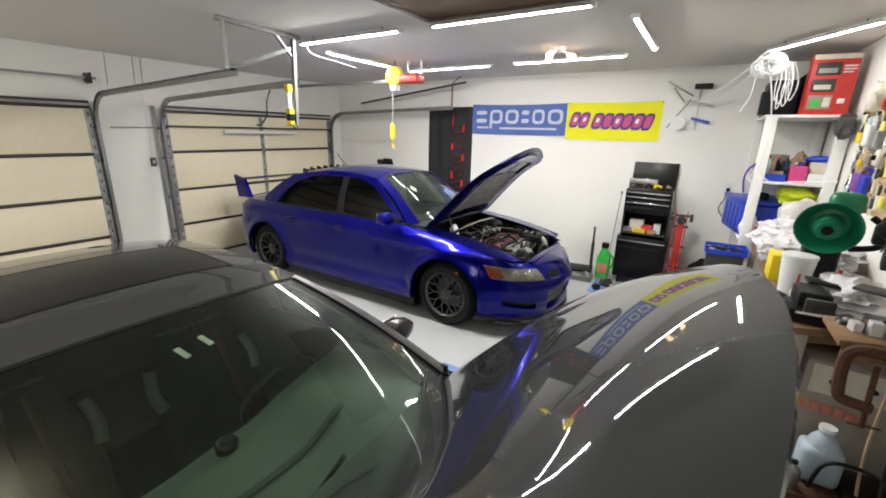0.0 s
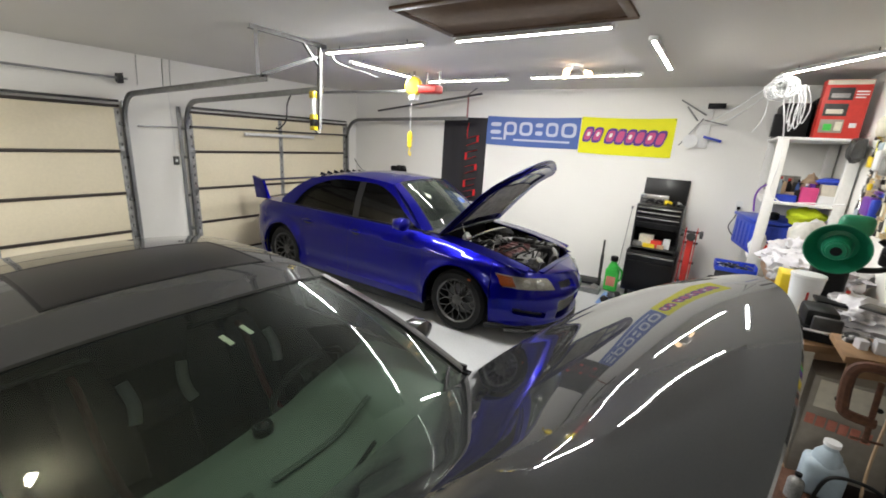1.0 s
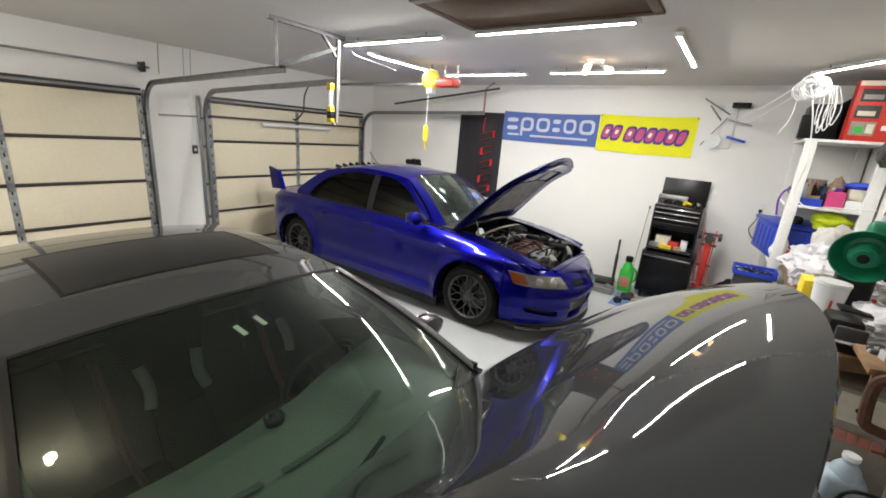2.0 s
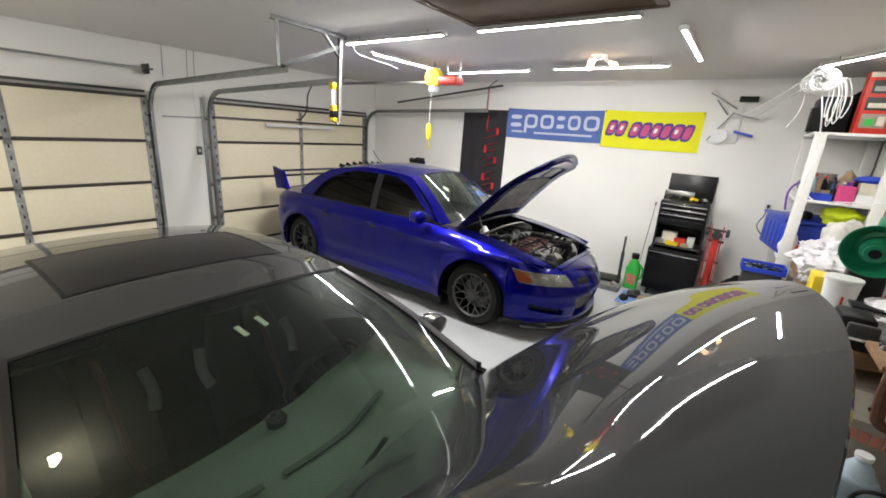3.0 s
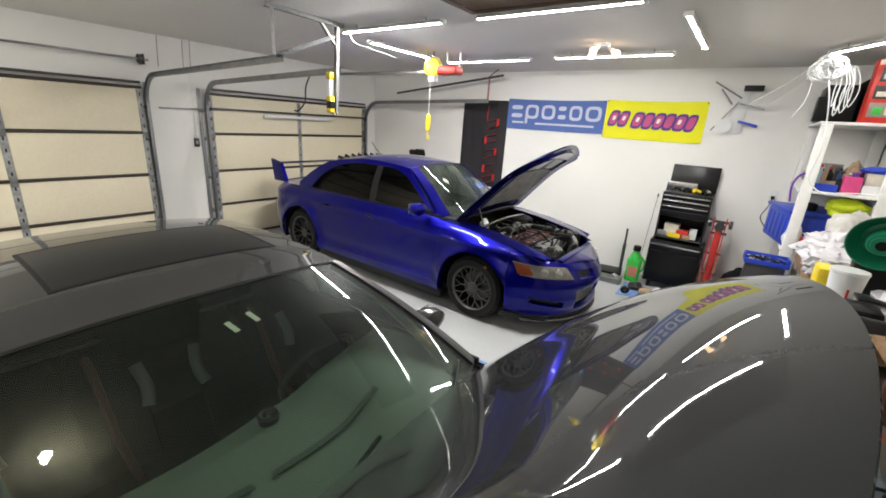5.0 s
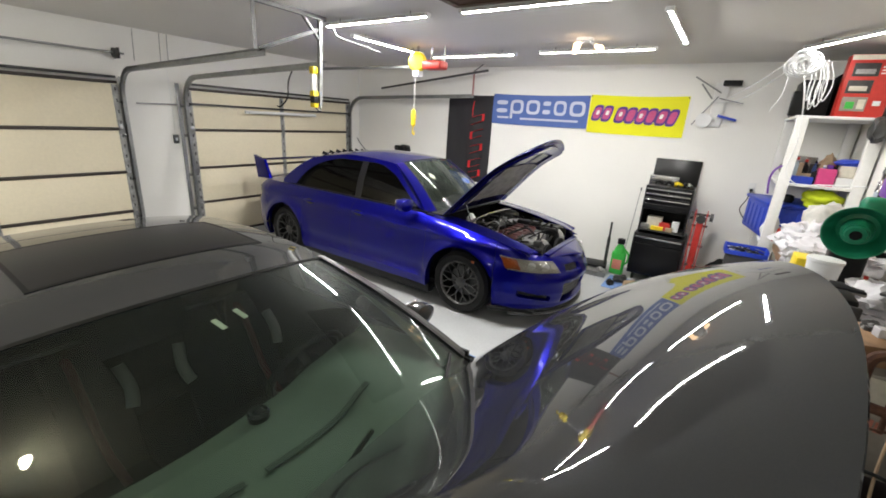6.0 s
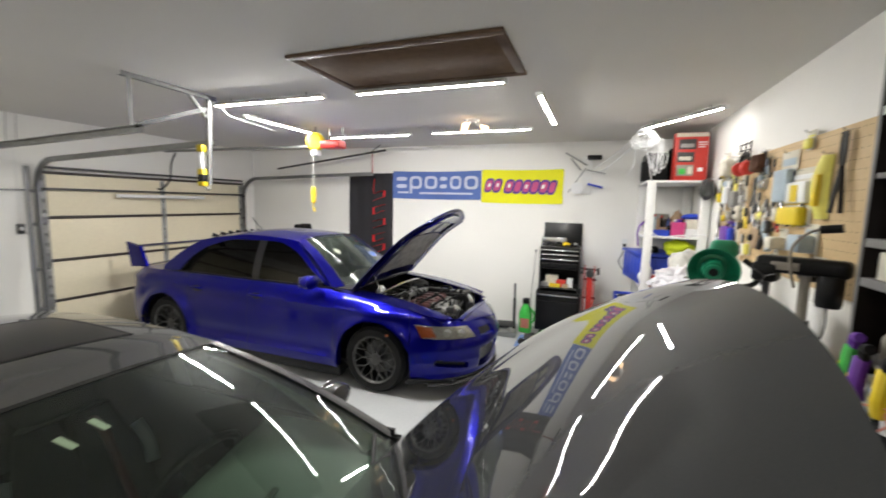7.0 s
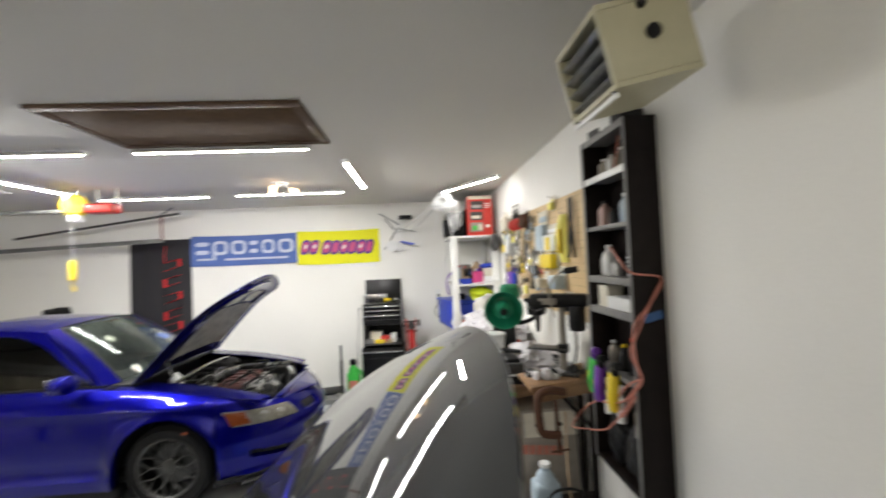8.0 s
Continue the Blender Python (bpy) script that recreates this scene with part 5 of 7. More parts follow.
def blob(bm, x, z, w, h, y=-0.024, lean=0.0, hole=False):
    """A rounded flat mark; with a hole it becomes a thick ring."""
    n = 20
    out = []
    for k in range(n):
        a = 2 * math.pi * k / n
        c, s = math.cos(a), math.sin(a)
        out.append((abs(c) ** 0.6 * math.copysign(1, c), abs(s) ** 0.6 * math.copysign(1, s)))
    def ring(f, yy):
        return [bm.verts.new((x + f * w / 2 * u + lean * v * h * f / 2, yy, z + f * h / 2 * v)) for u, v in out]
    a0, a1 = ring(1, y), ring(1, y + 0.003)
    if hole:
        b0 = ring(0.60, y)
        for k in range(n):
            j = (k + 1) % n
            bm.faces.new((a0[k], a0[j], b0[j], b0[k]))
            bm.faces.new((a0[k], a1[k], a1[j], a0[j]))
    else:
        bm.faces.new(a0)
        for k in range(n):
            j = (k + 1) % n
            bm.faces.new((a0[k], a1[k], a1[j], a0[j]))


t = banner("banner", 3.07, 4.62, 1.93, 2.385, "bannerblue", "blue cloth banner with white lettering shapes pinned to the wall")
bm = B()
for k, (x, h, ring, dz) in enumerate(((0.17, 0.21, True, 0), (0.43, 0.30, True, -0.04), (0.70, 0.21, True, 0), (0.92, 0.21, False, 0), (1.13, 0.21, True, 0), (1.39, 0.21, True, 0))):
    bm = B()
    w = (0.19, 0.22, 0.22, 0.12, 0.19, 0.23)[k]
    if k in (0, 3):
        for e in (-1, 1):
            blob(bm, x, 0.265 + dz + e * h * 0.29, w, h * 0.30, lean=0.1)
    else:
        blob(bm, x, 0.265, w, 0.21, hole=True)
    if k == 1:
        box(bm, (x - 0.11, -0.0245, 0.085), (x - 0.068, -0.0215, 0.30), 0.001)
    part("lettering_shape", bm, "bannerink", t, "white rounded shape")
bm = B(); box(bm, (0.10, -0.026, 0.085), (0.30, -0.022, 0.115), 0.001); box(bm, (0.50, -0.026, 0.075), (1.42, -0.022, 0.105), 0.001); part("underline", bm, "bannerink", t)
t = banner("banner", 4.63, 5.865, 1.89, 2.40, "banneryel", "bright yellow cloth banner with purple and pink lettering shapes")
for nm, mt, off, sc in (("shape_outline", "violetink", 0.0, 1.16), ("lettering_shape", "pinkink", -0.004, 0.80)):
    if mt not in M:
        M[mt] = mat(mt, (0.13, 0.05, 0.26) if mt == "violetink" else (0.58, 0.09, 0.24), 0.7)
    for x, w, z in ((0.12, 0.11, 0.265), (0.25, 0.11, 0.26), (0.43, 0.12, 0.25), (0.56, 0.11, 0.248), (0.69, 0.11, 0.247), (0.81, 0.11, 0.245), (0.94, 0.12, 0.243), (1.06, 0.10, 0.24)):
        bm = B()
        blob(bm, x * 1.02, z, w * sc * 1.05, 0.19 * sc, -0.026 + off, 0.25, False)
        part(nm, bm, mt, t)
for x, z in ((0.13, 0.27), (0.26, 0.27), (0.44, 0.26), (0.70, 0.25), (0.95, 0.25)):
    bm = B()
    blob(bm, x, z, 0.04, 0.06, -0.033, 0.25)
    part("highlight_shape", bm, "white", t)
t = banner("banner", 2.20, 3.07, 0.92, 2.35, "bannerblk", "tall black cloth banner with red lettering shapes", 0.0)
M["redink2"] = mat("red_ink", (0.60, 0.015, 0.02), 0.7)
for k, z in enumerate((1.06, 0.82, 0.58, 0.34, 0.14)):
    for (x0, z0), (x1, z1) in (((0.50, -0.10), (0.70, -0.03)), ((0.50, 0.02), (0.72, 0.08)), (((0.50, -0.10), (0.50, 0.02)) if k % 2 else ((0.71, -0.03), (0.71, 0.08)))):
        bm = B(); bar(bm, (x0, -0.027, z + z0), (x1, -0.027, z + z1), 0.045, 0.004, 0, 0.001); part("lettering_shape", bm, "redink2", t)
bm = B(); tube(bm, [(0.52, -0.028, 1.34), (0.50, -0.028, 1.2), (0.505, -0.028, 1.1)], 0.008, 6); part("stroke_shape", bm, "redink2", t)

# wall bracket with arms
t = thing("wall_bracket", (6.18, 0, 2.32), "grey steel folding wall mount with arms and a cord", "wall mount")
bm = B(); box(bm, (-0.07, -0.03, -0.28), (0.07, 0.0, 0.24), 0.006); part("plate", bm, "white", t)
for p0, p1, w in (((-0.30, -0.08, 0.30), (0.0, -0.05, 0.12), 0.05), ((-0.24, -0.06, -0.26), (-0.02, -0.05, 0.08), 0.03), ((0.0, -0.05, 0.06), (0.24, -0.14, 0.0), 0.04), ((-0.22, -0.09, 0.22), (-0.08, -0.06, 0.05), 0.03)):
    bm = B(); bar(bm, p0, p1, w, 0.015, 0, 0.003); part("arm", bm, "galv", t)
bm = B(); box(bm, (0.0, -0.12, 0.20), (0.19, -0.03, 0.26), 0.008); part("clamp_pad", bm, "black", t)
bm = B(); bar(bm, (0.02, -0.08, -0.14), (0.22, -0.10, -0.19), 0.04, 0.03, 0, 0.006); part("lever", bm, "bplastic", t)
bm = B(); lathe(bm, [(0.05, 0), (0.085, 0.0), (0.085, 0.025), (0.05, 0.025)], 24, Matrix.Translation((-0.12, -0.07, -0.20)) @ pose(0, 0, 0, 90, 0, 0)); part("cord_coil", bm, "wplastic", t)
bm = B(); tube(bm, [(-0.05, -0.06, 0.02), (0.15, -0.08, 0.03), (0.30, -0.25, 0.10), (0.55, -1.0, 0.28)], 0.006, 6); part("cord", bm, "wplastic", t)

# outlets, switch and small wall pieces
t = thing("wall_outlet", (6.74, 0, 1.36), "ivory double wall outlet with a dark plug and cord", "outlet")
bm = B(); box(bm, (-0.036, -0.008, -0.06), (0.036, 0, 0.06), 0.004); part("plate", bm, "wplastic", t)
bm = B(); box(bm, (-0.018, -0.04, -0.045), (0.018, -0.008, -0.008), 0.006); part("plug", bm, "black", t)
bm = B(); tube(bm, [(0, -0.04, -0.03), (-0.02, -0.06, -0.14), (-0.06, -0.05, -0.28), (0.05, -0.06, -0.42), (0.18, -0.08, -0.50)], 0.006, 6); part("cord", bm, "black", t)
t = thing("door_opener_button", (-0.02, -3.53, 1.45), "small dark push button box on the white pillar", "switch")
bm = B(); box(bm, (0, -0.035, -0.06), (0.022, 0.035, 0.06), 0.005); part("body", bm, "dsteel", t)
bm = B(); box(bm, (0.022, -0.015, -0.02), (0.028, 0.015, 0.02), 0.003); part("button", bm, "wplastic", t)
for yy in (-0.04, 0.05, -0.34):
    bm = B(); tube(bm, [(0.004, yy, 1.33), (0.005, yy - 0.01, 1.2), (0.004, yy - 0.02, 0.96)], 0.004, 5); part("wall_wire", bm, "galv", t)
bm = B(); tube(bm, [(0.004, 0, 0.06), (0.004, 0.004, 0.5), (0.004, -0.01, 1.1), (0.004, 0.0, 1.33)], 0.003, 5); part("wire", bm, "wplastic", t)
bm = B(); bar(bm, (0.0, -3.95, 1.90), (0.0, -3.46, 1.91), 0.025, 0.02, 0, 0.003)
solo("pillar_rail", bm, "galv", (0, 0, 0), "short galvanised rail across the white pillar", "rail")
t = thing("hose_hanger", (1.2, 0, 1.36), "small black wall hanger with two dark knobs", "hose hanger")
for x in (-0.12, 0.02, 0.12):
    bm = B(); lathe(bm, [(0.03, 0), (0.05, 0.02), (0.05, 0.09), (0.03, 0.11)], 14, Matrix.Translation((x, 0, 0.02 * (x > 0))) @ pose(0, 0, 0, 90, 0, 0)); part("knob", bm, "black", t)
bm = B(); box(bm, (-0.17, -0.03, -0.05), (0.17, 0, 0.0), 0.006); part("backplate", bm, "black", t)
t = thing("batten_light", (0.075, -2.54, 1.86), "white fluorescent batten, switched off, on the garage door", "batten light")
bm = B(); box(bm, (0, 0, -0.025), (0.05, 1.34, 0.025), 0.008); part("housing", bm, "wplastic", t)
bm = B(); cyl(bm, (0.065, 0.04, -0.005), (0.065, 1.30, -0.005), 0.013, seg=10); part("tube", bm, "wplastic", t)

# opener with its rail, reel and pendant
t = thing("door_opener", (2.98, -1.85, RZ), "red door opener under the ceiling on a long steel rail", "door opener")
bm = B(); box(bm, (0.05, -0.09, -0.27), (0.34, 0.09, -0.17), 0.025, seg=3); part("motor_housing", bm, "red", t)
bm = B(); box(bm, (-2.85, -0.016, -0.25), (0.04, 0.016, -0.215), 0.004); part("rail", bm, "galv", t)
for x in (0.10, 0.30):
    bm = B(); bar(bm, (x, 0.06, -0.172), (x, 0.06, 0.0), 0.03, 0.004); part("hanger_strap", bm, "galv", t)
bm = B(); tube(bm, [(-2.62, 0, -0.26), (-2.70, -0.02, -0.42), (-2.70, -0.05, -0.66), (-2.84, -0.08, -0.80), (-2.91, -0.10, -0.80)], 0.012, 8); part("door_arm", bm, "dsteel", t)
t = thing("cord_reel", (2.95, -1.90, 2.60), "yellow retractable reel hung from the ceiling with a yellow pendant", "cord reel")
bm = B(); lathe(bm, [(0.02, -0.06), (0.09, -0.055), (0.115, -0.03), (0.115, 0.03), (0.09, 0.055), (0.02, 0.06)], 24, pose(0, 0, 0, 90, 0, 20)); part("drum", bm, "yellow", t)
bm = B(); bar(bm, (0, 0, 0.1), (0, 0, 0.185), 0.03, 0.01); part("hook", bm, "steel", t)
bm = B(); box(bm, (-0.04, -0.05, -0.17), (0.05, 0.05, -0.10), 0.01); part("guide", bm, "wplastic", t)
bm = B(); cyl(bm, (-0.03, 0, -0.17), (-0.04, 0, -0.57), 0.003, seg=6); part("line", bm, "wplastic", t)
bm = B(); lathe(bm, [(0.012, -0.20), (0.03, -0.18), (0.036, -0.05), (0.028, 0.0), (0.01, 0.02)], 14, Matrix.Translation((-0.04, 0, -0.58))); part("pendant", bm, "yellow", t)
bm = B(); tube(bm, [(-0.04, 0, -0.78), (-0.05, 0, -0.85), (-0.03, 0.01, -0.88), (-0.02, 0, -0.83)], 0.008, 6); part("pendant_hook", bm, "yellow", t)
t = thing("tie_strap", (2.90, -3.47, 2.30), "yellow ratchet strap with steel hook hung on the hanger", "strap")
bm = B(); tube(bm, [(0, 0, 0.03), (0.01, -0.02, -0.1), (-0.01, 0.0, -0.2)], 0.022, 8); part("webbing", bm, "wplastic", t)
for z, h in ((-0.02, 0.07), (-0.33, 0.16)):
    bm = B(); box(bm, (-0.035, -0.035, z), (0.035, 0.03, z + h), 0.014); part("ratchet", bm, "yellow", t)
bm = B(); box(bm, (-0.025, -0.04, -0.29), (0.04, 0.02, -0.22), 0.01); part("buckle", bm, "black", t)
bm = B(); tube(bm, [(0.0, 0, -0.32), (0.02, 0.03, -0.36), (0.0, 0.07, -0.34), (-0.01, 0.06, -0.29)], 0.007, 6); part("hook", bm, "dsteel", t)
bm = B(); tube(bm, [(2.98, -3.30, 2.75), (2.98, -3.24, 2.66), (3.02, -3.10, 2.63), (3.10, -2.95, 2.60), (3.2, -2.85, 2.56)], 0.0025, 5)
solo("loose_wire", bm, "wplastic", (0, 0, 0), "thin white wire drooping from a shop light", "wire")

# ---- tool chest ----
t = thing("tool_chest", (5.60, -0.47, 0.0), "black steel tool chest, lid open, drawers shut, tools inside", "tool chest")
W_, D_ = 0.60, 0.42
def tc(name, lo, hi, mt, bev=0.006, label=""):
    bm = B(); box(bm, lo, hi, bev); return part(name, bm, mt, t, label)
tc("lower_cabinet", (0, 0.01, 0.09), (W_, D_, 0.66), "bpaint", 0.01)
dr = tc("cabinet_drawer", (0.015, -0.008, 0.53), (W_ - 0.015, 0.008, 0.645), "bpaint")
bm = B(); box(bm, (0.02, -0.028, 0.60), (W_ - 0.02, -0.008, 0.625), 0.006); part("pull", bm, "steel", dr)
tc("cabinet_door", (0.015, -0.008, 0.11), (W_ - 0.015, 0.008, 0.52), "bpaint")
for a, b in (((0.03, 0.04, 0.66), (0.05, D_, 0.98)), ((W_ - 0.05, 0.04, 0.66), (W_ - 0.03, D_, 0.98)), ((0.05, D_ - 0.02, 0.66), (W_ - 0.05, D_, 0.98))):
    tc("open_bay_side", a, b, "bpaint", 0.003)
tc("bay_tray", (0.04, 0.03, 0.70), (W_ - 0.04, D_ - 0.03, 0.72), "dsteel", 0.003)
tc("top_chest", (0.03, 0.02, 0.98), (W_ - 0.03, D_, 1.29), "bpaint", 0.008)
for z in (0.995, 1.075, 1.145, 1.205):
    dr = tc("drawer", (0.045, 0.004, z), (W_ - 0.045, 0.022, z + (0.055 if z > 1.1 else 0.068)), "bpaint", 0.003)
    if z > 1.0:
        bm = B(); box(bm, (0.05, -0.012, z + 0.035), (W_ - 0.05, 0.004, z + 0.052), 0.004); part("pull", bm, "steel", dr)
bm = B(); box(bm, (0.03, 0, 0), (W_ - 0.03, 0.015, 0.34), 0.006, pose(0, D_ - 0.02, 1.28, -8, 0, 0)); part("lid", bm, "bpaint", t)
for x in (0.08, W_ - 0.08):
    bm = B(); cyl(bm, (x - 0.015, 0.06, 0.045), (x + 0.015, 0.06, 0.045), 0.045, seg=16); part("caster", bm, "rubber", t)
    bm = B(); cyl(bm, (x - 0.015, D_ - 0.06, 0.045), (x + 0.015, D_ - 0.06, 0.045), 0.045, seg=16); part("caster", bm, "rubber", t)

def carton(loc, size, mt, label, rz=0, name="box", cat="box", group=""):
    bm = B(); box(bm, (-size[0] / 2, -size[1] / 2, 0), (size[0] / 2, size[1] / 2, size[2]), min(size) * 0.04)
    return solo(name, bm, mt, loc, label, cat, group, rz)


def bottle(loc, r, h, mt, capmt, label, name="bottle", group="", neck=0.35):
    t_ = thing(name, loc, label, "bottle", group)
    bm = B(); lathe(bm, [(r * 0.9, 0), (r, h * 0.03), (r, h * 0.62), (r * 0.85, h * 0.72), (r * neck, h * 0.84), (r * neck, h * 0.9)], 16); part("body", bm, mt, t_)
    bm = B(); lathe(bm, [(r * neck * 1.25, h * 0.9), (r * neck * 1.25, h), (r * neck, h * 1.01)], 12); part("cap", bm, capmt, t_)
    return t_


def lump(name, loc, size, mt, label, cat, seed, rough=0.35, rz=0, group=""):
    """A crumpled soft thing: bag, cloth or rag."""
    bm = B()
    bmesh.ops.create_icosphere(bm, subdivisions=4, radius=1)
    off = Vector((seed * 3.7, seed * 1.3, seed * 2.1))
    for v in bm.verts:
        d = v.co.normalized()
        k = 1 + rough * noise.noise(d * 1.6 + off) + rough * 0.6 * abs(noise.noise(d * 4.5 + off)) + rough * 0.2 * noise.noise(d * 11 + off)
        if mt == "bag":
            k += 0.30 * (1 - abs(noise.noise(d * 3.1 + off))) ** 6 - 0.22 * (1 - abs(noise.noise(d * 5.3 - off))) ** 8
        p = d * k
        v.co = Vector((p.x * size[0] / 2, p.y * size[1] / 2, max(-1.0, p.z) * size[2] / 2 + size[2] / 2))
        if v.co.z < 0.012:
            v.co.z = 0
    return solo(name, bm, mt, loc, label, cat, group, rz, angle=60)


carton((5.80, -0.22, 1.29), (0.34, 0.10, 0.12), "steel", "bright metal tool tray in the open chest", name="tool_tray", cat="tool tray")
for k, (x, mt) in enumerate(((5.72, "black"), (5.84, "black"), (5.95, "yellow"), (6.05, "black"), (6.10, "steel"))):
    bm = B(); tube(bm, [(0, 0, 0.02), (0.03, 0.02, 0.05), (0.09, 0.0, 0.03)], 0.018, 8)
    solo("hand_tool", bm, mt, (x, -0.36, 1.29), "hand tool lying in the open tool chest", "hand tool", "tools in the chest", 20 * k)
carton((5.80, -0.30, 0.72), (0.17, 0.14, 0.16), "paper", "cream paper box on the tool chest tray")
for x, y, s, mt in ((5.70, -0.36, (0.10, 0.08, 0.06), "alu"), (5.93, -0.34, (0.13, 0.1, 0.10), "red"), (6.05, -0.33, (0.08, 0.08, 0.13), "wplastic"), (5.85, -0.40, (0.14, 0.05, 0.05), "yellow"), (5.99, -0.40, (0.08, 0.05, 0.05), "card")):
    carton((x, y, 0.72), s, mt, "small container on the tool chest tray", name="container", cat="container", group="containers on the tray")
# red floor jack standing on end against the wall
t = thing("floor_jack", (6.31, -0.34, 0), "red steel trolley jack standing upright beside the tool chest", "jack", rz=0)
for x in (-0.075, 0.062):
    bm = B()
    sheet(bm, lambda p, q: (x, lerp(-0.06 + 0.02 * p, 0.05, q), lerp(0.03, 1.05, p)), 8, 2)
    thick(bm, 0.012)
    part("side_plate", bm, "red", t)
for z in (0.12, 0.34, 0.60, 0.86, 1.0):
    bm = B(); cyl(bm, (-0.085, -0.02, z), (0.085, -0.02, z), 0.016, seg=10); part("cross_pin", bm, "dsteel", t)
bm = B(); cyl(bm, (0, 0.0, 0.10), (0, 0.0, 0.52), 0.04, seg=16); part("hydraulic_cylinder", bm, "red", t)
bm = B(); bar(bm, (0.0, -0.04, 0.45), (0.0, -0.05, 0.95), 0.075, 0.03, 0, 0.01); part("lift_arm", bm, "red", t)
bm = B(); lathe(bm, [(0.03, 0), (0.055, 0.01), (0.05, 0.03)], 16, Matrix.Translation((0, -0.08, 0.95)) @ pose(0, 0, 0, 90, 0, 0)); part("saddle", bm, "dsteel", t)
for z, x in ((0.06, 0.105), (0.06, -0.105), (0.98, 0.105), (0.98, -0.105)):
    bm = B(); cyl(bm, (x - 0.018, -0.03, z), (x + 0.018, -0.03, z), 0.05, seg=18); part("wheel", bm, "dsteel", t)
    bm = B(); cyl(bm, (x - 0.022, -0.03, z), (x + 0.022, -0.03, z), 0.02, seg=12); part("hub", bm, "steel", t)
lump("rag", (6.60, -0.32, 0.0), (0.26, 0.25, 0.46), "cloth", "dark crumpled work cloth heaped beside the jack", "cloth", 3)
lump("rag", (6.76, -0.42, 0.0), (0.22, 0.22, 0.22), "card", "tan crumpled rag on the floor", "cloth", 4)
bm = B(); tube(bm, [(6.66, -0.42, 0.33), (6.68, -0.46, 0.40), (6.70, -0.44, 0.46)], 0.02, 8); solo("yellow_clip", bm, "yellow", (0, 0, 0), "yellow plastic clip on the dark cloth", "clip")
# green can and black bar
t = thing("fluid_jug", (5.46, -0.38, 0), "bright green plastic fluid jug with black cap", "jug")
bm = B(); box(bm, (-0.09, -0.06, 0), (0.09, 0.06, 0.33), 0.03, seg=3); lathe(bm, [(0.075, 0.30), (0.07, 0.36), (0.04, 0.42), (0.035, 0.45)], 16); part("body", bm, "lgreen", t)
bm = B(); lathe(bm, [(0.05, 0.44), (0.05, 0.50), (0.04, 0.51)], 14); part("cap", bm, "black", t)
bm = B(); box(bm, (-0.06, -0.064, 0.08), (0.06, -0.058, 0.22), 0.002); part("label", bm, "orange", t)
bm = B(); tube(bm, [(0.085, 0, 0.15), (0.12, 0, 0.2), (0.12, 0, 0.3), (0.06, 0, 0.37)], 0.014, 8); part("handle", bm, "lgreen", t)
bm = B(); lathe(bm, [(0.02, 0), (0.022, 0.5), (0.014, 0.52), (0.014, 0.72), (0.01, 0.73)], 10); solo("pry_bar", bm, "dsteel", (5.30, -0.40, 0), "dark steel bar standing on end beside the green jug", "bar", rx=3)
bm = B(); lathe(bm, [(0.004, 0), (0.004, 0.9), (0.012, 0.91), (0.012, 0.95)], 8); solo("thin_rod", bm, "steel", (5.47, -0.06, 0.25), "thin steel rod leaning on the white wall", "rod", rx=-3, ry=3)
# things on the floor by the wall
carton((4.92, -0.42, 0), (0.80, 0.30, 0.10), "black", "flat black panel lying on the floor by the wall", 8, "panel", "panel")
carton((5.10, -0.62, 0), (0.55, 0.22, 0.07), "galv", "grey metal tray on the floor by the wall", 4, "tray", "tray")
for k, (x, y, s, mt) in enumerate(((5.30, -0.62, (0.10, 0.10, 0.12), "alu"), (5.58, -0.72, (0.16, 0.14, 0.10), "dsteel"), (5.72, -0.75, (0.22, 0.12, 0.06), "card"), (5.86, -0.72, (0.10, 0.12, 0.10), "wplastic"), (6.02, -0.74, (0.26, 0.14, 0.05), "black"), (6.24, -0.62, (0.16, 0.16, 0.06), "paper"), (5.50, -0.92, (0.10, 0.10, 0.08), "black"))):
    lump("shop_part", (x, y, 0), s, mt, "small grimy workshop part lying on the floor", "car part", 11 + k, 0.4, 30 * k, "parts on the floor")
for k in range(5):
    bm = B(); bar(bm, (6.05 + 0.05 * k, -0.95 - 0.04 * k, 0.02 + 0.02 * k), (6.75 + 0.02 * k, -0.70 - 0.06 * k, 0.04 + 0.02 * k), 0.04, 0.02, 0, 0.005)
    solo("trim_strip", bm, "dsteel", (0, 0, 0), "dark trim strip lying on the floor", "trim strip", "trim strips")
def pad(x0, x1, y0, y1, rz):
    bm = B(); box(bm, (x0, y0, 0.0005), (x1, y1, 0.008), 0.003)
    solo("floor_pad", bm, "mat_blue", (0, 0, 0), "thin blue pad lying on the grey floor", "floor pad", "blue floor pads", rz)
pad(5.42, 6.15, -1.05, -0.52, 0)
pad(4.80, 5.6, -4.60, -3.55, 0)

# ---- corner shelves ----
SX0, SX1, SY0, SY1 = 6.87, 7.50, -1.06, -0.02
t = thing("shelf_unit", (SX0, SY0, 0), "white wooden corner shelf unit full of garage clutter", "shelf unit")
for x in (0.045, SX1 - SX0 - 0.045):
    for y in (0.02, SY1 - SY0 - 0.035):
        bm = B(); box(bm, (x - 0.045, y - 0.035, 0), (x + 0.045, y + 0.035, 2.15), 0.004); part("post", bm, "white", t)
for z in (0.45, 0.92, 1.52, 2.15):
    bm = B(); box(bm, (-0.012, -0.012, z), (SX1 - SX0, SY1 - SY0, z + 0.025), 0.003); part("board", bm, "white", t)
SH = 1.545
t = thing("box", (7.28, -0.97, 2.175), "tall red printed carton with dark pictures on the shelf", "box", rz=4)
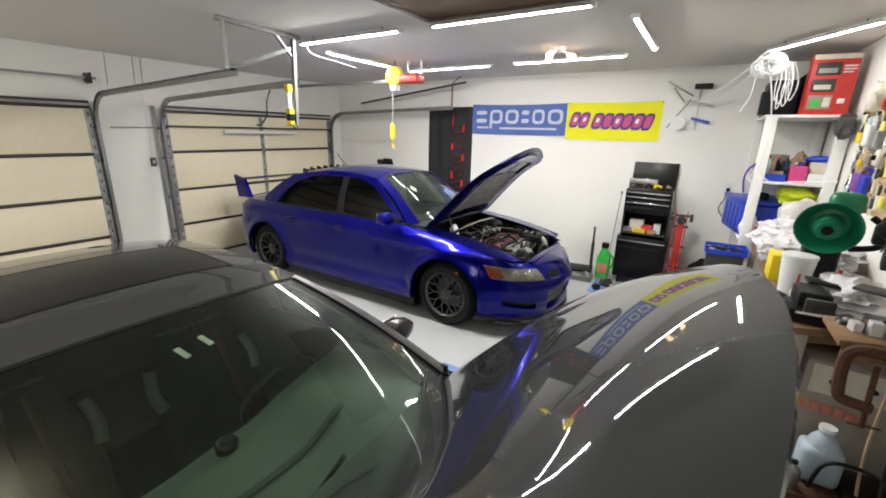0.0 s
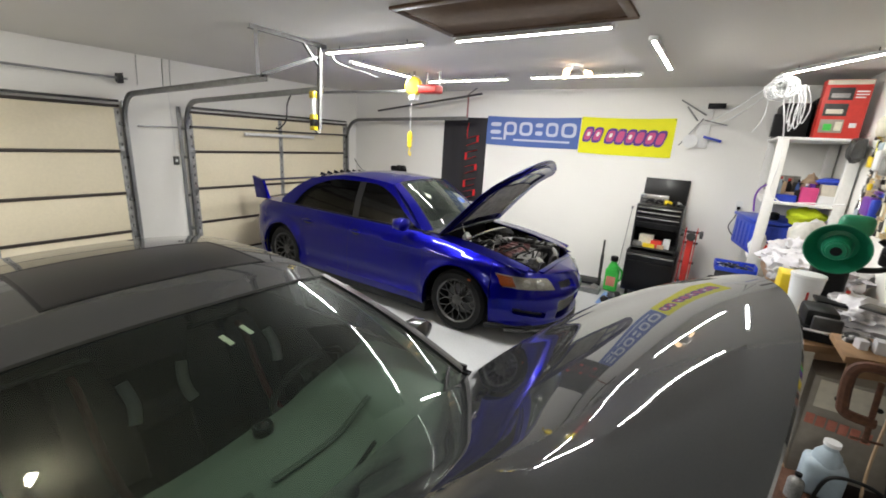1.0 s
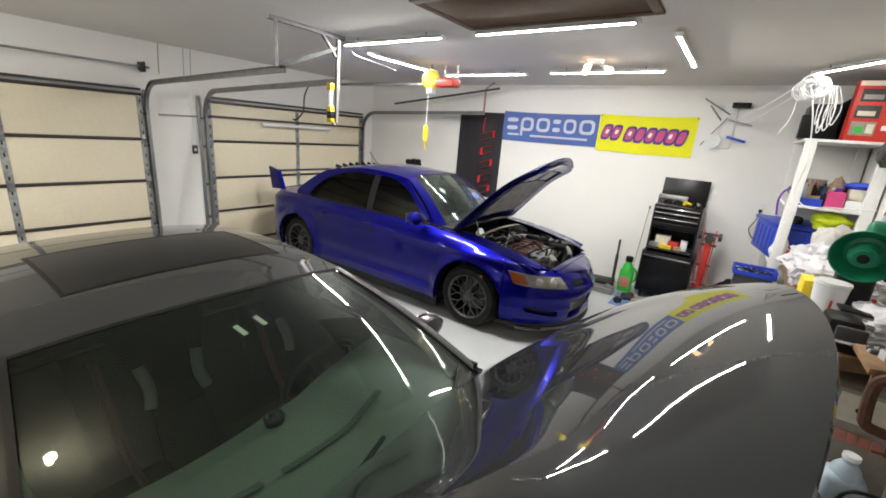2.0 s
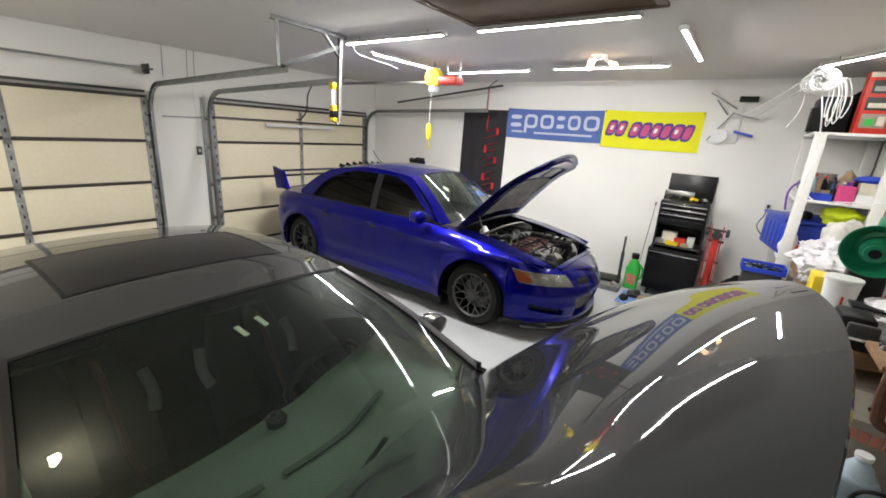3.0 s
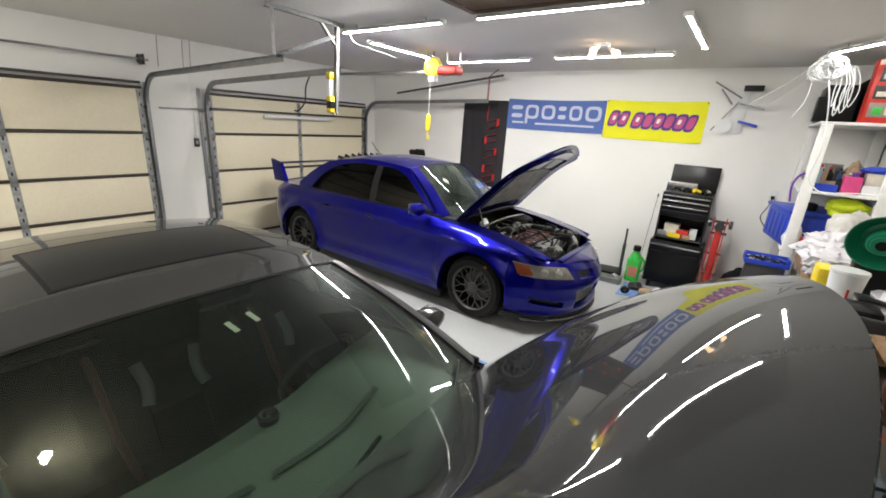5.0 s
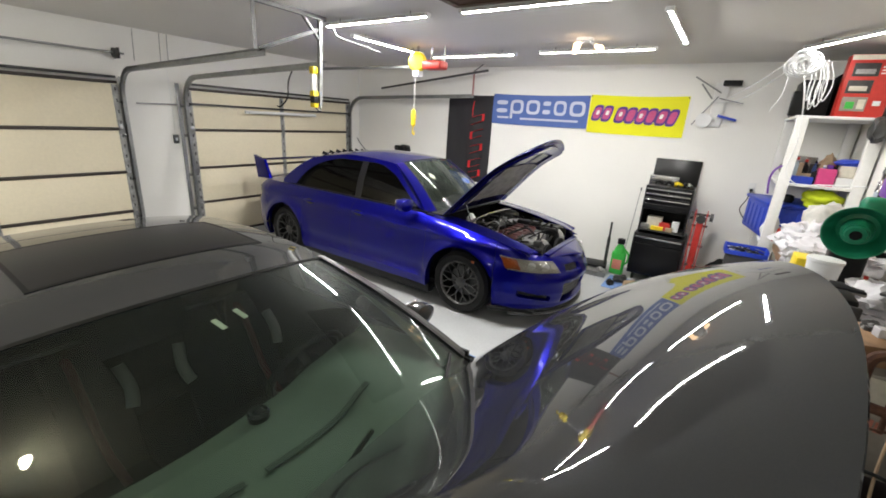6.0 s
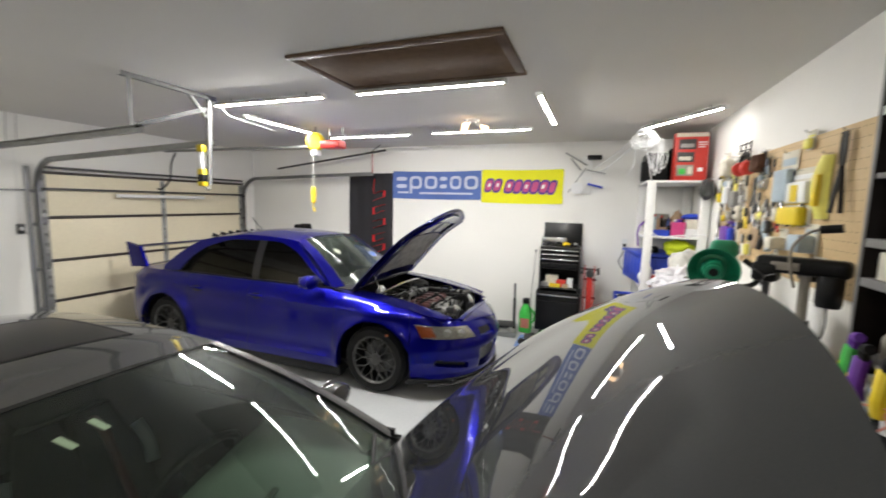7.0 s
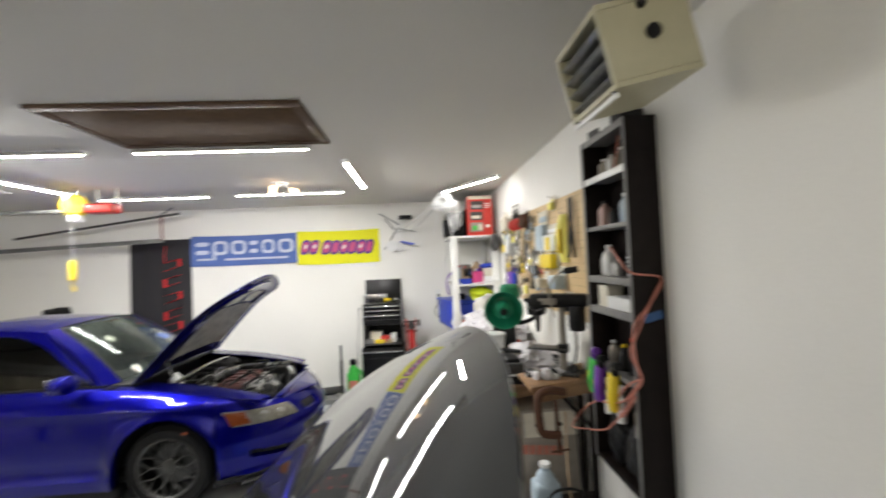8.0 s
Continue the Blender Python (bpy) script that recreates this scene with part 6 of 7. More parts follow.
bm = B(); box(bm, (-0.165, -0.06, 0), (0.165, 0.06, 0.52), 0.006); part("carton", bm, "red", t)
for x0, x1, z0, z1, mt in ((-0.13, 0.045, 0.34, 0.45, "dsteel"), (-0.11, 0.02, 0.36, 0.40, "alu"), (-0.14, 0.03, 0.20, 0.31, "dsteel"), (-0.12, 0.0, 0.22, 0.26, "paper"), (-0.14, 0.03, 0.05, 0.17, "machine"), (-0.11, -0.05, 0.07, 0.13, "lgreen"), (-0.03, 0.02, 0.07, 0.15, "paper"), (0.06, 0.15, 0.41, 0.422, "wplastic"), (0.06, 0.15, 0.385, 0.395, "wplastic"), (0.06, 0.13, 0.36, 0.37, "wplastic"), (0.07, 0.12, 0.10, 0.14, "wplastic"), (-0.16, 0.16, 0.475, 0.515, "paper")):
    bm = B(); box(bm, (x0, -0.0645 if mt in ("alu", "paper", "lgreen") else -0.0625, z0), (x1, -0.0595, z1), 0.0008); part("print_bar" if x1 - x0 > 0.13 and z1 - z0 < 0.05 else "picture", bm, mt, t)
carton((6.98, -0.55, 2.175), (0.24, 0.5, 0.34), "black", "black case on the top shelf", name="case", cat="case")
carton((7.25, -0.45, 2.175), (0.24, 0.5, 0.40), "cloth", "dark box on the top shelf", name="box")
carton((6.86, -0.92, 2.175), (0.12, 0.12, 0.22), "black", "small black speaker on the top shelf", name="speaker", cat="speaker")
rng = random.Random(9)
# middle shelf
carton((7.22, -0.98, SH), (0.13, 0.10, 0.16), "pink", "bright pink box on the white shelf")
carton((7.10, -0.75, SH), (0.20, 0.14, 0.19), "dsteel", "grey radio with round dials on the shelf", name="radio", cat="radio")
carton((7.05, -0.96, SH), (0.17, 0.10, 0.07), "bplastic", "blue plastic tray on the white shelf", name="tray", cat="tray")
carton((7.37, -0.96, SH), (0.15, 0.12, 0.09), "wplastic", "white plastic box on the white shelf")
carton((7.38, -0.92, SH + 0.09), (0.15, 0.14, 0.11), "paper", "beige carton stacked on a white box")
lump("cloth", (7.38, -0.93, SH + 0.20), (0.24, 0.16, 0.06), "bplastic", "folded blue cloth on stacked boxes", "cloth", 21, 0.25)
lump("rag", (7.24, -0.78, SH), (0.16, 0.14, 0.26), "card", "brown crumpled cloth on the shelf", "cloth", 22)
for k in range(3):
    carton((7.08, -0.60, SH + 0.0 + 0.085 * k), (0.18 - 0.02 * k, 0.2, 0.08), ("black", "dsteel", "alu")[k], "stacked dark case on the shelf", 6 * k, "case", "case", "stacked cases")
for k, (x, y, mt, r, h) in enumerate(((6.97, -0.90, "wplastic", 0.035, 0.18), (7.0, -0.70, "black", 0.03, 0.16), (7.15, -0.92, "alu", 0.025, 0.13), (7.30, -0.86, "black", 0.03, 0.2))):
    bottle((x, y, SH), r, h, mt, "black", "small bottle on the white shelf", group="bottles on the shelf")
bm = B(); tube(bm, [(6.92, -1.10, 1.60), (6.90, -1.12, 1.75), (6.93, -1.12, 1.85), (7.01, -1.09, 1.9)], 0.009, 8); solo("squeegee_handle", bm, "purple", (-0.10, 0.04, -0.18), "purple tool handle hung at the shelf post", "tool handle")
for k in range(18):
    x = 6.99 + 0.024 * k + rng.uniform(-0.015, 0.015)
    w, d, h = rng.uniform(0.03, 0.07), rng.uniform(0.04, 0.08), rng.uniform(0.08, 0.27)
    y = rng.uniform(-0.93, -0.80)
    mt = rng.choice(("dsteel", "black", "alu", "machine", "purple", "wplastic", "card", "seat", "lblue", "bannerblue"))
    if k % 3 == 0:
        bottle((x, y, SH), w * 0.5, h, mt, rng.choice(("black", "red", "wplastic")), "small bottle on the white shelf", group="bottles on the shelf")
    elif k % 3 == 1:
        carton((x, y, SH), (w, d, h), mt, "narrow carton standing on the white shelf", rng.uniform(-15, 15), "carton", "carton", "cartons on the shelf")
    else:
        lump("pouch", (x, y, SH), (w * 1.6, d * 1.5, h * 0.8), mt, "soft cloth pouch among the shelf clutter", "pouch", 200 + k, 0.4, 0, "clutter on the shelf")
# lower shelf
t = thing("storage_tote", (7.03, -0.55, 0.945), "blue plastic storage tote with ribs", "tote", rz=12)
bm = B(); box(bm, (-0.24, -0.36, 0), (0.24, 0.36, 0.34), 0.03, seg=3); part("tub", bm, "bplastic", t)
bm = B(); box(bm, (-0.26, -0.38, 0.34), (0.26, 0.38, 0.375), 0.012); part("lid", bm, "bplastic", t)
for k in range(5):
    bm = B(); box(bm, (-0.245, -0.30 + 0.13 * k, 0.05), (-0.238, -0.24 + 0.13 * k, 0.30), 0.003); part("rib", bm, "bplastic", t)
    if k < 4:
        bm = B(); box(bm, (-0.18 + 0.1 * k, -0.367, 0.05), (-0.13 + 0.1 * k, -0.360, 0.30), 0.003); part("rib", bm, "bplastic", t)
lump("safety_vest", (7.26, -0.92, 1.32), (0.28, 0.20, 0.17), "lime", "bright yellow-green crumpled safety vest on the blue tote", "vest", 31, 0.4)
bm = B(); lathe(bm, [(0.05, 0), (0.06, 0.03), (0.05, 0.07), (0.02, 0.08)], 14); solo("flashlight", bm, "black", (7.02, -0.75, 1.325), "round black lamp on the blue tote", "flashlight")
carton((6.98, -0.98, 0.945), (0.12, 0.12, 0.14), "red", "red canister on the lower white board", name="canister", cat="canister")
carton((6.93, -0.86, 0.945), (0.10, 0.10, 0.2), "wplastic", "white tub beside a red canister", name="tub", cat="tub")
t = thing("parts_bin", (6.77, -1.23, 0.80), "open blue plastic parts bin full of small hardware", "bin", rz=3)
t.matrix_basis = t.matrix_basis @ Matrix.Scale(0.75, 4)
bm = B()
for lo, hi in (((-0.24, -0.14, 0), (0.24, 0.14, 0.01)), ((-0.24, -0.14, 0.01), (0.24, -0.13, 0.06)), ((-0.24, 0.13, 0.01), (0.24, 0.14, 0.11)), ((-0.24, -0.13, 0.01), (-0.23, 0.13, 0.11)), ((0.23, -0.13, 0.01), (0.24, 0.13, 0.11)), ((-0.01, -0.13, 0.01), (0.0, 0.13, 0.07))):
    box(bm, lo, hi, 0.002)
part("bin", bm, "bplastic", t)
for k in range(34):
    bm = B(); bar(bm, (rng.uniform(-0.21, 0.18), rng.uniform(-0.11, 0.10), 0.02 + 0.002 * k), (rng.uniform(-0.18, 0.21), rng.uniform(-0.10, 0.11), 0.03 + 0.002 * k), 0.014, 0.010); part("bolt", bm, rng.choice(("steel", "dsteel", "alu", "wplastic", "black")), t)

carton((6.77, -1.22, 0), (0.32, 0.20, 0.80), "dsteel", "dark steel cabinet standing below a blue bin")
for k in range(22):
    x, y = 6.95 + 0.5 * rng.random(), -0.98 + 0.5 * rng.random()
    s = (rng.uniform(0.05, 0.12), rng.uniform(0.05, 0.10), rng.uniform(0.06, 0.22))
    mt = rng.choice(("seat", "alu", "wplastic", "purple", "dsteel", "card", "paper", "black", "machine", "lblue"))
    if k % 2:
        carton((x, y, SH), s, mt, "small container among the shelf clutter", rng.uniform(-20, 20), "container", "container", "clutter on the shelf")
    else:
        lump("pouch", (x, y, SH), (s[0] * 1.3, s[1] * 1.3, s[2]), mt, "soft cloth pouch among the shelf clutter", "pouch", 90 + k, 0.4, 0, "clutter on the shelf")
for k, (x, y, s, mt) in enumerate(((6.93, -1.0, (0.14, 0.12, 0.24), "wplastic"), (7.02, -1.02, (0.10, 0.08, 0.12), "paper"), (7.20, -1.0, (0.16, 0.10, 0.16), "purple"), (7.34, -1.0, (0.14, 0.12, 0.2), "bag"), (7.42, -0.9, (0.12, 0.2, 0.28), "seat"))):
    lump("pouch", (x, y, 0.945), s, mt, "soft cloth pouch stuffed on the lower white board", "pouch", 120 + k, 0.35, 0, "clutter on the lower board")

# cables hanging from the light over the shelves
t = thing("cable_bundle", (6.80, -1.20, 2.66), "tangle of white cords hanging from a white power strip", "cable bundle")
bm = B(); box(bm, (-0.10, -0.03, -0.02), (0.08, 0.03, 0.03), 0.008, pose(0, 0, 0, 0, 25, -57), 2); part("power_strip", bm, "wplastic", t)
# white cord coil, packed thick to imitate the glare of the lamp end
for k in range(20):
    cx, cy, cz, ra, rb = rng.uniform(-0.08, 0.05), rng.uniform(-0.04, 0.04), rng.uniform(-0.09, -0.02), rng.uniform(0.05, 0.10), rng.uniform(0.04, 0.09)
    tw = rng.uniform(-0.5, 0.5)
    pts = [(cx + ra * math.cos(a) * math.cos(tw), cy + ra * math.cos(a) * math.sin(tw) + 0.01 * math.sin(3 * a), cz + rb * math.sin(a)) for a in [2 * math.pi * q / 9 for q in range(10)]]
    bm = B(); tube(bm, pts, 0.008, 6, 4); part("coiled_cord", bm, "wplastic", t)
for k in range(6):
    x, d, dz = 0.07 + 0.022 * k + rng.uniform(-0.012, 0.012), rng.uniform(0.018, 0.05), rng.uniform(-0.06, 0.08)
    y = rng.uniform(-0.05, 0.04)
    bm = B(); tube(bm, [(x - 0.06, y, -0.04), (x - 0.01, y - 0.02, -0.16), (x - d * 0.4, y - 0.03, -0.32 + dz), (x + d * 0.2, y - 0.02, -0.44 + dz), (x + d, y, -0.33 + dz), (x + d * 0.8, y + 0.02, -0.15), (x - 0.01, y + 0.02, -0.03)], 0.0042, 6)
    part("cord", bm, "wplastic", t)
bm = B(); tube(bm, [(0.0, 0, -0.1), (0.05, -0.03, -0.3), (0.09, 0.02, -0.5), (0.11, 0.0, -0.75), (0.10, 0.05, -1.0), (0.22, 0.02, -1.12), (0.36, 0.05, -1.10), (0.62, -0.3, -1.05)], 0.006, 6); part("long_cord", bm, "wplastic", t)
bm = B(); tube(bm, [(-0.1, 0, -0.05), (-0.10, 0, -0.3), (-0.16, 0.03, -0.46)], 0.005, 6); part("short_cord", bm, "wplastic", t)
bm = B(); tube(bm, [(-0.08, 0, 0.0), (-0.3, 0.5, -0.16), (-0.55, 1.0, -0.30)], 0.006, 6); part("wall_cord", bm, "wplastic", t)

# ---- workbench ----
BX0, BX1, BY0, BY1, BZ = 6.96, 7.50, -3.66, -1.09, 1.02
t = thing("workbench", (BX0, BY0, 0), "long wooden workbench with worn brown edge along the wall", "workbench")
SLANT = 0.22      # the bench end runs back towards the wall
bm = B(); g = box(bm, (0, 0, BZ - 0.04), (BX1 - BX0, BY1 - BY0, BZ), 0.005)
for v in bm.verts:
    if v.co.y < 0.5:
        v.co.y += SLANT * v.co.x / (BX1 - BX0)
part("top", bm, "wood", t)
for y in (0.05, 1.2, BY1 - BY0 - 0.05):
    for x in (0.05, BX1 - BX0 - 0.05):
        y_ = y + (SLANT if x > 0.2 and y < 0.1 else 0.0)
        bm = B(); box(bm, (x - 0.024, y_ - 0.03, 0), (x + 0.024, y_ + 0.03, BZ - 0.04), 0.004); part("leg", bm, "legpaint", t, "pale painted bench leg")
bm = B(); box(bm, (0.02, 0.03, BZ - 0.13), (0.045, BY1 - BY0 - 0.03, BZ - 0.04), 0.003); part("apron", bm, "wood", t)
bm = B(); box(bm, (0.045, 0.015, BZ - 0.085), (BX1 - BX0 - 0.02, 0.04, BZ - 0.04), 0.003)
for v in bm.verts:
    v.co.y += SLANT * v.co.x / (BX1 - BX0)
part("end_apron", bm, "wood", t)
bm = B(); box(bm, (0.02, 0.02, 0.22), (BX1 - BX0 - 0.02, BY1 - BY0 - 0.02, 0.24), 0.003); part("lower_shelf", bm, "wood", t)
# green reel
t = thing("hose_reel", (7.14, -2.92, 1.02), "dark green plastic reel with wide dish rim on the bench", "reel")
fm = Matrix.Translation((0, 0, 0.435)) @ pose(0, 0, 0, 90, 0, -12) @ pose(0, 0, 0, 8, 0, 0) @ Matrix.Scale(0.88, 4)
bm = B(); lathe(bm, [(0.05, 0.08), (0.06, 0.02), (0.11, 0.0), (0.155, 0.05), (0.172, 0.10), (0.18, 0.10), (0.165, 0.03), (0.12, -0.03), (0.03, -0.03)], 36, fm); part("dish", bm, "green", t)
bm = B(); lathe(bm, [(0.085, 0.0), (0.082, 0.09), (0.07, 0.125), (0.06, 0.125), (0.055, 0.15), (0.03, 0.15)], 20, fm); part("hub", bm, "green", t)
bm = B(); lathe(bm, [(0.02, 0.12), (0.032, 0.155), (0.01, 0.158)], 16, fm); part("hub_cap", bm, "black", t)
bm = B(); box(bm, (-0.02, 0.0, 0.50), (0.15, 0.10, 0.63), 0.04, None, 3); part("housing", bm, "green", t)
bm = B(); box(bm, (-0.08, 0.0, 0.0), (0.10, 0.14, 0.34), 0.03, None, 3); part("foot", bm, "black", t)
bm = B(); tube(bm, [(0.12, 0.0, 0.3), (0.22, -0.06, 0.34), (0.26, -0.05, 0.42), (0.18, 0.0, 0.5)], 0.018, 8); part("handle", bm, "black", t)
# small table at the bench end
TX0, TX1, TY0, TY1, TZ = 7.05, 7.50, -4.0, -3.70, 1.13
t = thing("side_table", (TX0, TY0, 0), "small brown braced wooden table at the bench end, cluttered", "table")
bm = B(); box(bm, (0, 0, TZ - 0.03), (TX1 - TX0, TY1 - TY0, TZ), 0.004)
for v in bm.verts:
    v.co.y += 0.14 * v.co.x / (TX1 - TX0)
part("top", bm, "wood", t)
bm = B(); box(bm, (0.02, 0.012, TZ - 0.10), (TX1 - TX0 - 0.02, 0.03, TZ - 0.03), 0.003)
for v in bm.verts:
    v.co.y += 0.14 * v.co.x / (TX1 - TX0)
part("apron", bm, "wood", t)
for y in (0.19, 0.38):
    x = TX1 - TX0 - 0.02
    bm = B(); box(bm, (x - 0.018, y - 0.018, 0), (x + 0.018, y + 0.018, TZ - 0.03), 0.003); part("leg", bm, "espresso", t)
    bm = B(); bar(bm, (x, y, TZ - 0.34), (x - 0.26, y - 0.03, TZ - 0.035), 0.025, 0.02, 0, 0.003); part("brace", bm, "espresso", t)
carton((7.42, -3.66, TZ), (0.012, 0.20, 0.26), "white", "white board standing against the wall behind the drill", 0, "board", "board")
for k in range(16):
    x = rng.uniform(TX0 + 0.05, TX1 - 0.06)
    y = rng.uniform(TY0 + 0.07, TY1 - 0.05) + 0.14 * (x - TX0) / (TX1 - TX0)
    w, h = rng.uniform(0.02, 0.05), rng.uniform(0.02, 0.08)
    mt = rng.choice(("black", "dsteel", "wplastic", "bag", "steel", "alu", "purple", "card", "lblue"))
    if k % 2:
        lump("wad", (x, y, TZ), (w * 1.8, w * 1.8, h), mt, "crumpled wad on the small side table", "wad", 300 + k, 0.5, 0, "clutter on the side table")
    else:
        carton((x, y, TZ), (w, w * 1.4, h), mt, "small box on the small side table", rng.uniform(-40, 40), "small_box", "box", "clutter on the side table")
# bench drill
t = thing("bench_drill", (7.33, -3.77, 1.13), "black bench drill with long head and motor on a steel post", "drill press", rz=-30)
bm = B(); lathe(bm, [(0.022, 0), (0.022, 0.43)], 14); part("post", bm, "machine", t)
bm = B(); box(bm, (-0.20, -0.055, 0.42), (0.165, 0.055, 0.505), 0.025, None, 3); part("head", bm, "black", t)
bm = B(); box(bm, (-0.21, -0.065, 0.37), (-0.10, 0.045, 0.47), 0.02, None, 3); part("gearbox", bm, "black", t)
bm = B(); lathe(bm, [(0.046, 0.28), (0.052, 0.30), (0.052, 0.42), (0.046, 0.43)], 20, Matrix.Translation((0.095, -0.02, 0))); part("motor", bm, "black", t)
bm = B(); lathe(bm, [(0.010, 0.26), (0.017, 0.29), (0.019, 0.37)], 12, Matrix.Translation((-0.15, -0.01, 0))); part("chuck", bm, "dsteel", t)
bm = B(); box(bm, (-0.10, -0.07, 0.0), (0.10, 0.07, 0.022), 0.008); part("base", bm, "dsteel", t)
bm = B(); box(bm, (-0.22, -0.05, 0.15), (0.03, 0.06, 0.165), 0.005); part("table", bm, "dsteel", t)
bm = B(); box(bm, (-0.032, -0.038, 0.135), (0.032, 0.038, 0.19), 0.008); part("table_clamp", bm, "black", t)
for a in (20, 140, 260):
    bm = B(); cyl(bm, (-0.15, -0.065, 0.40), (-0.15 + 0.05 * math.cos(radians(a)), -0.08, 0.40 + 0.05 * math.sin(radians(a))), 0.004, seg=8); part("feed_lever", bm, "dsteel", t)
bm = B(); box(bm, (-0.13, -0.059, 0.44), (-0.02, -0.055, 0.48), 0.001); part("badge", bm, "machine", t)
bm = B(); tube(bm, [(-0.03, -0.06, 0.36), (-0.05, -0.075, 0.46), (-0.05, -0.075, 0.56), (0.0, -0.07, 0.63), (0.05, -0.06, 0.655)], 0.007, 8); part("lamp_arm", bm, "machine", t)
bm = B(); cyl(bm, (0.04, -0.06, 0.65), (0.12, -0.06, 0.66), 0.02, seg=14); part("lamp_head", bm, "black", t)
bm = B(); tube(bm, [(0.095, -0.06, 0.30), (0.10, -0.09, 0.18), (0.07, -0.10, 0.06), (0.08, -0.11, 0.01)], 0.004, 6); part("power_cord", bm, "black", t)
bm = B(); bar(bm, (7.20, -3.22, 1.135), (7.43, -3.36, 1.125), 0.03, 0.05, 0, 0.006); solo("straight_edge", bm, "black", (0, 0, 0), "black flat bar lying across the bench clutter", "bar")
for k in range(7):
    lump("plastic_bag", (7.16 + 0.05 * k % 0.3, -2.62 - 0.13 * k, 1.02), (0.24, 0.22, 0.09 + 0.02 * (k % 3)), "bag", "crumpled white plastic wrap spread on the bench", "bag", 70 + k, 0.5, 35 * k, "wraps on the bench")
# bench clutter
lump("plastic_bag", (7.10, -1.75, 1.02), (0.34, 0.42, 0.26), "bag", "crumpled white plastic bag heaped on the bench", "bag", 41, 0.4)
lump("plastic_bag", (7.06, -2.25, 1.02), (0.30, 0.40, 0.20), "bag", "crumpled white plastic bag heaped on the bench", "bag", 42, 0.45)
lump("fabric_bag", (7.25, -1.45, 1.02), (0.34, 0.4, 0.40), "primer", "grey fabric bag slumped on the bench", "bag", 43, 0.3)
lump("paper_wrap", (7.30, -2.30, 1.02), (0.3, 0.5, 0.22), "bag", "white paper wrapping on the bench", "paper", 44, 0.5)
carton((7.02, -2.72, 1.02), (0.18, 0.2, 0.18), "yellow", "mustard yellow carton on the bench")
t = thing("tub", (7.02, -3.08, 1.02), "tall white plastic tub with red tape on the bench", "tub")
bm = B(); lathe(bm, [(0.065, 0), (0.085, 0.24), (0.09, 0.245), (0.088, 0.26)], 22); part("tub_body", bm, "wplastic", t)
bm = B(); box(bm, (0.0, -0.083, 0.06), (0.012, -0.076, 0.16), 0.002); part("tape", bm, "red", t)
carton((7.12, -3.30, 1.02), (0.16, 0.12, 0.16), "machine", "grey metal box with dark lid on the bench")
carton((7.12, -3.30, 1.18), (0.17, 0.13, 0.015), "black", "thin black lid on a grey metal box", name="lid", cat="lid")
lump("plastic_bag", (7.22, -3.30, 1.02), (0.30, 0.34, 0.20), "bag", "white plastic wrap beside the drill", "bag", 45, 0.4)
t = thing("bench_vise", (7.05, -3.45, 1.02), "black iron bench vise at the bench end", "vise")
t.matrix_basis = t.matrix_basis @ Matrix.Scale(1.1, 4)
bm = B(); box(bm, (-0.10, -0.12, 0), (0.10, 0.08, 0.07), 0.01); box(bm, (-0.08, -0.12, 0.07), (0.05, 0.06, 0.16), 0.02); part("body", bm, "black", t)
bm = B(); box(bm, (-0.055, -0.16, 0.06), (0.055, -0.13, 0.14), 0.01); part("jaw", bm, "dsteel", t)
bm = B(); cyl(bm, (-0.09, -0.2, 0.08), (0.09, -0.2, 0.08), 0.008, seg=8); part("handle", bm, "steel", t)
for k in range(16):
    y = rng.uniform(-3.5, -2.4); x = rng.uniform(7.0, 7.3)
    bm = B(); bar(bm, (0, 0, 0.02), (rng.uniform(-0.08, 0.08), rng.uniform(0.08, 0.2), 0.025), rng.uniform(0.015, 0.04), rng.uniform(0.01, 0.03), 0, 0.004)
    solo("hand_tool", bm, rng.choice(("steel", "black", "wplastic", "dsteel", "red", "lblue")), (x, y, 1.02), "hand tool lying on the cluttered bench", "hand tool", "tools on the bench")
for k in range(30):
    y, x = rng.uniform(-3.42, -2.2), rng.uniform(6.99, 7.34)
    w, d, h = rng.uniform(0.03, 0.09), rng.uniform(0.03, 0.10), rng.uniform(0.03, 0.12)
    mt = rng.choice(("black", "black", "wplastic", "bag", "dsteel", "alu", "steel", "lblue", "paper", "purple", "machine", "red"))
    if k % 3 == 0:
        lump("wad", (x, y, 1.02), (w * 1.4, d * 1.4, h), mt, "crumpled wad among the bench clutter", "wad", 140 + k, 0.5, 0, "clutter on the bench")
    elif k % 3 == 1:
        carton((x, y, 1.02), (w, d, h), mt, "small box among the bench clutter", rng.uniform(-40, 40), "small_box", "box", "clutter on the bench")
    else:
        bottle((x, y, 1.02), w * 0.4, h * 1.4, mt, rng.choice(("black", "wplastic", "red")), "small bottle among the bench clutter", group="clutter on the bench")
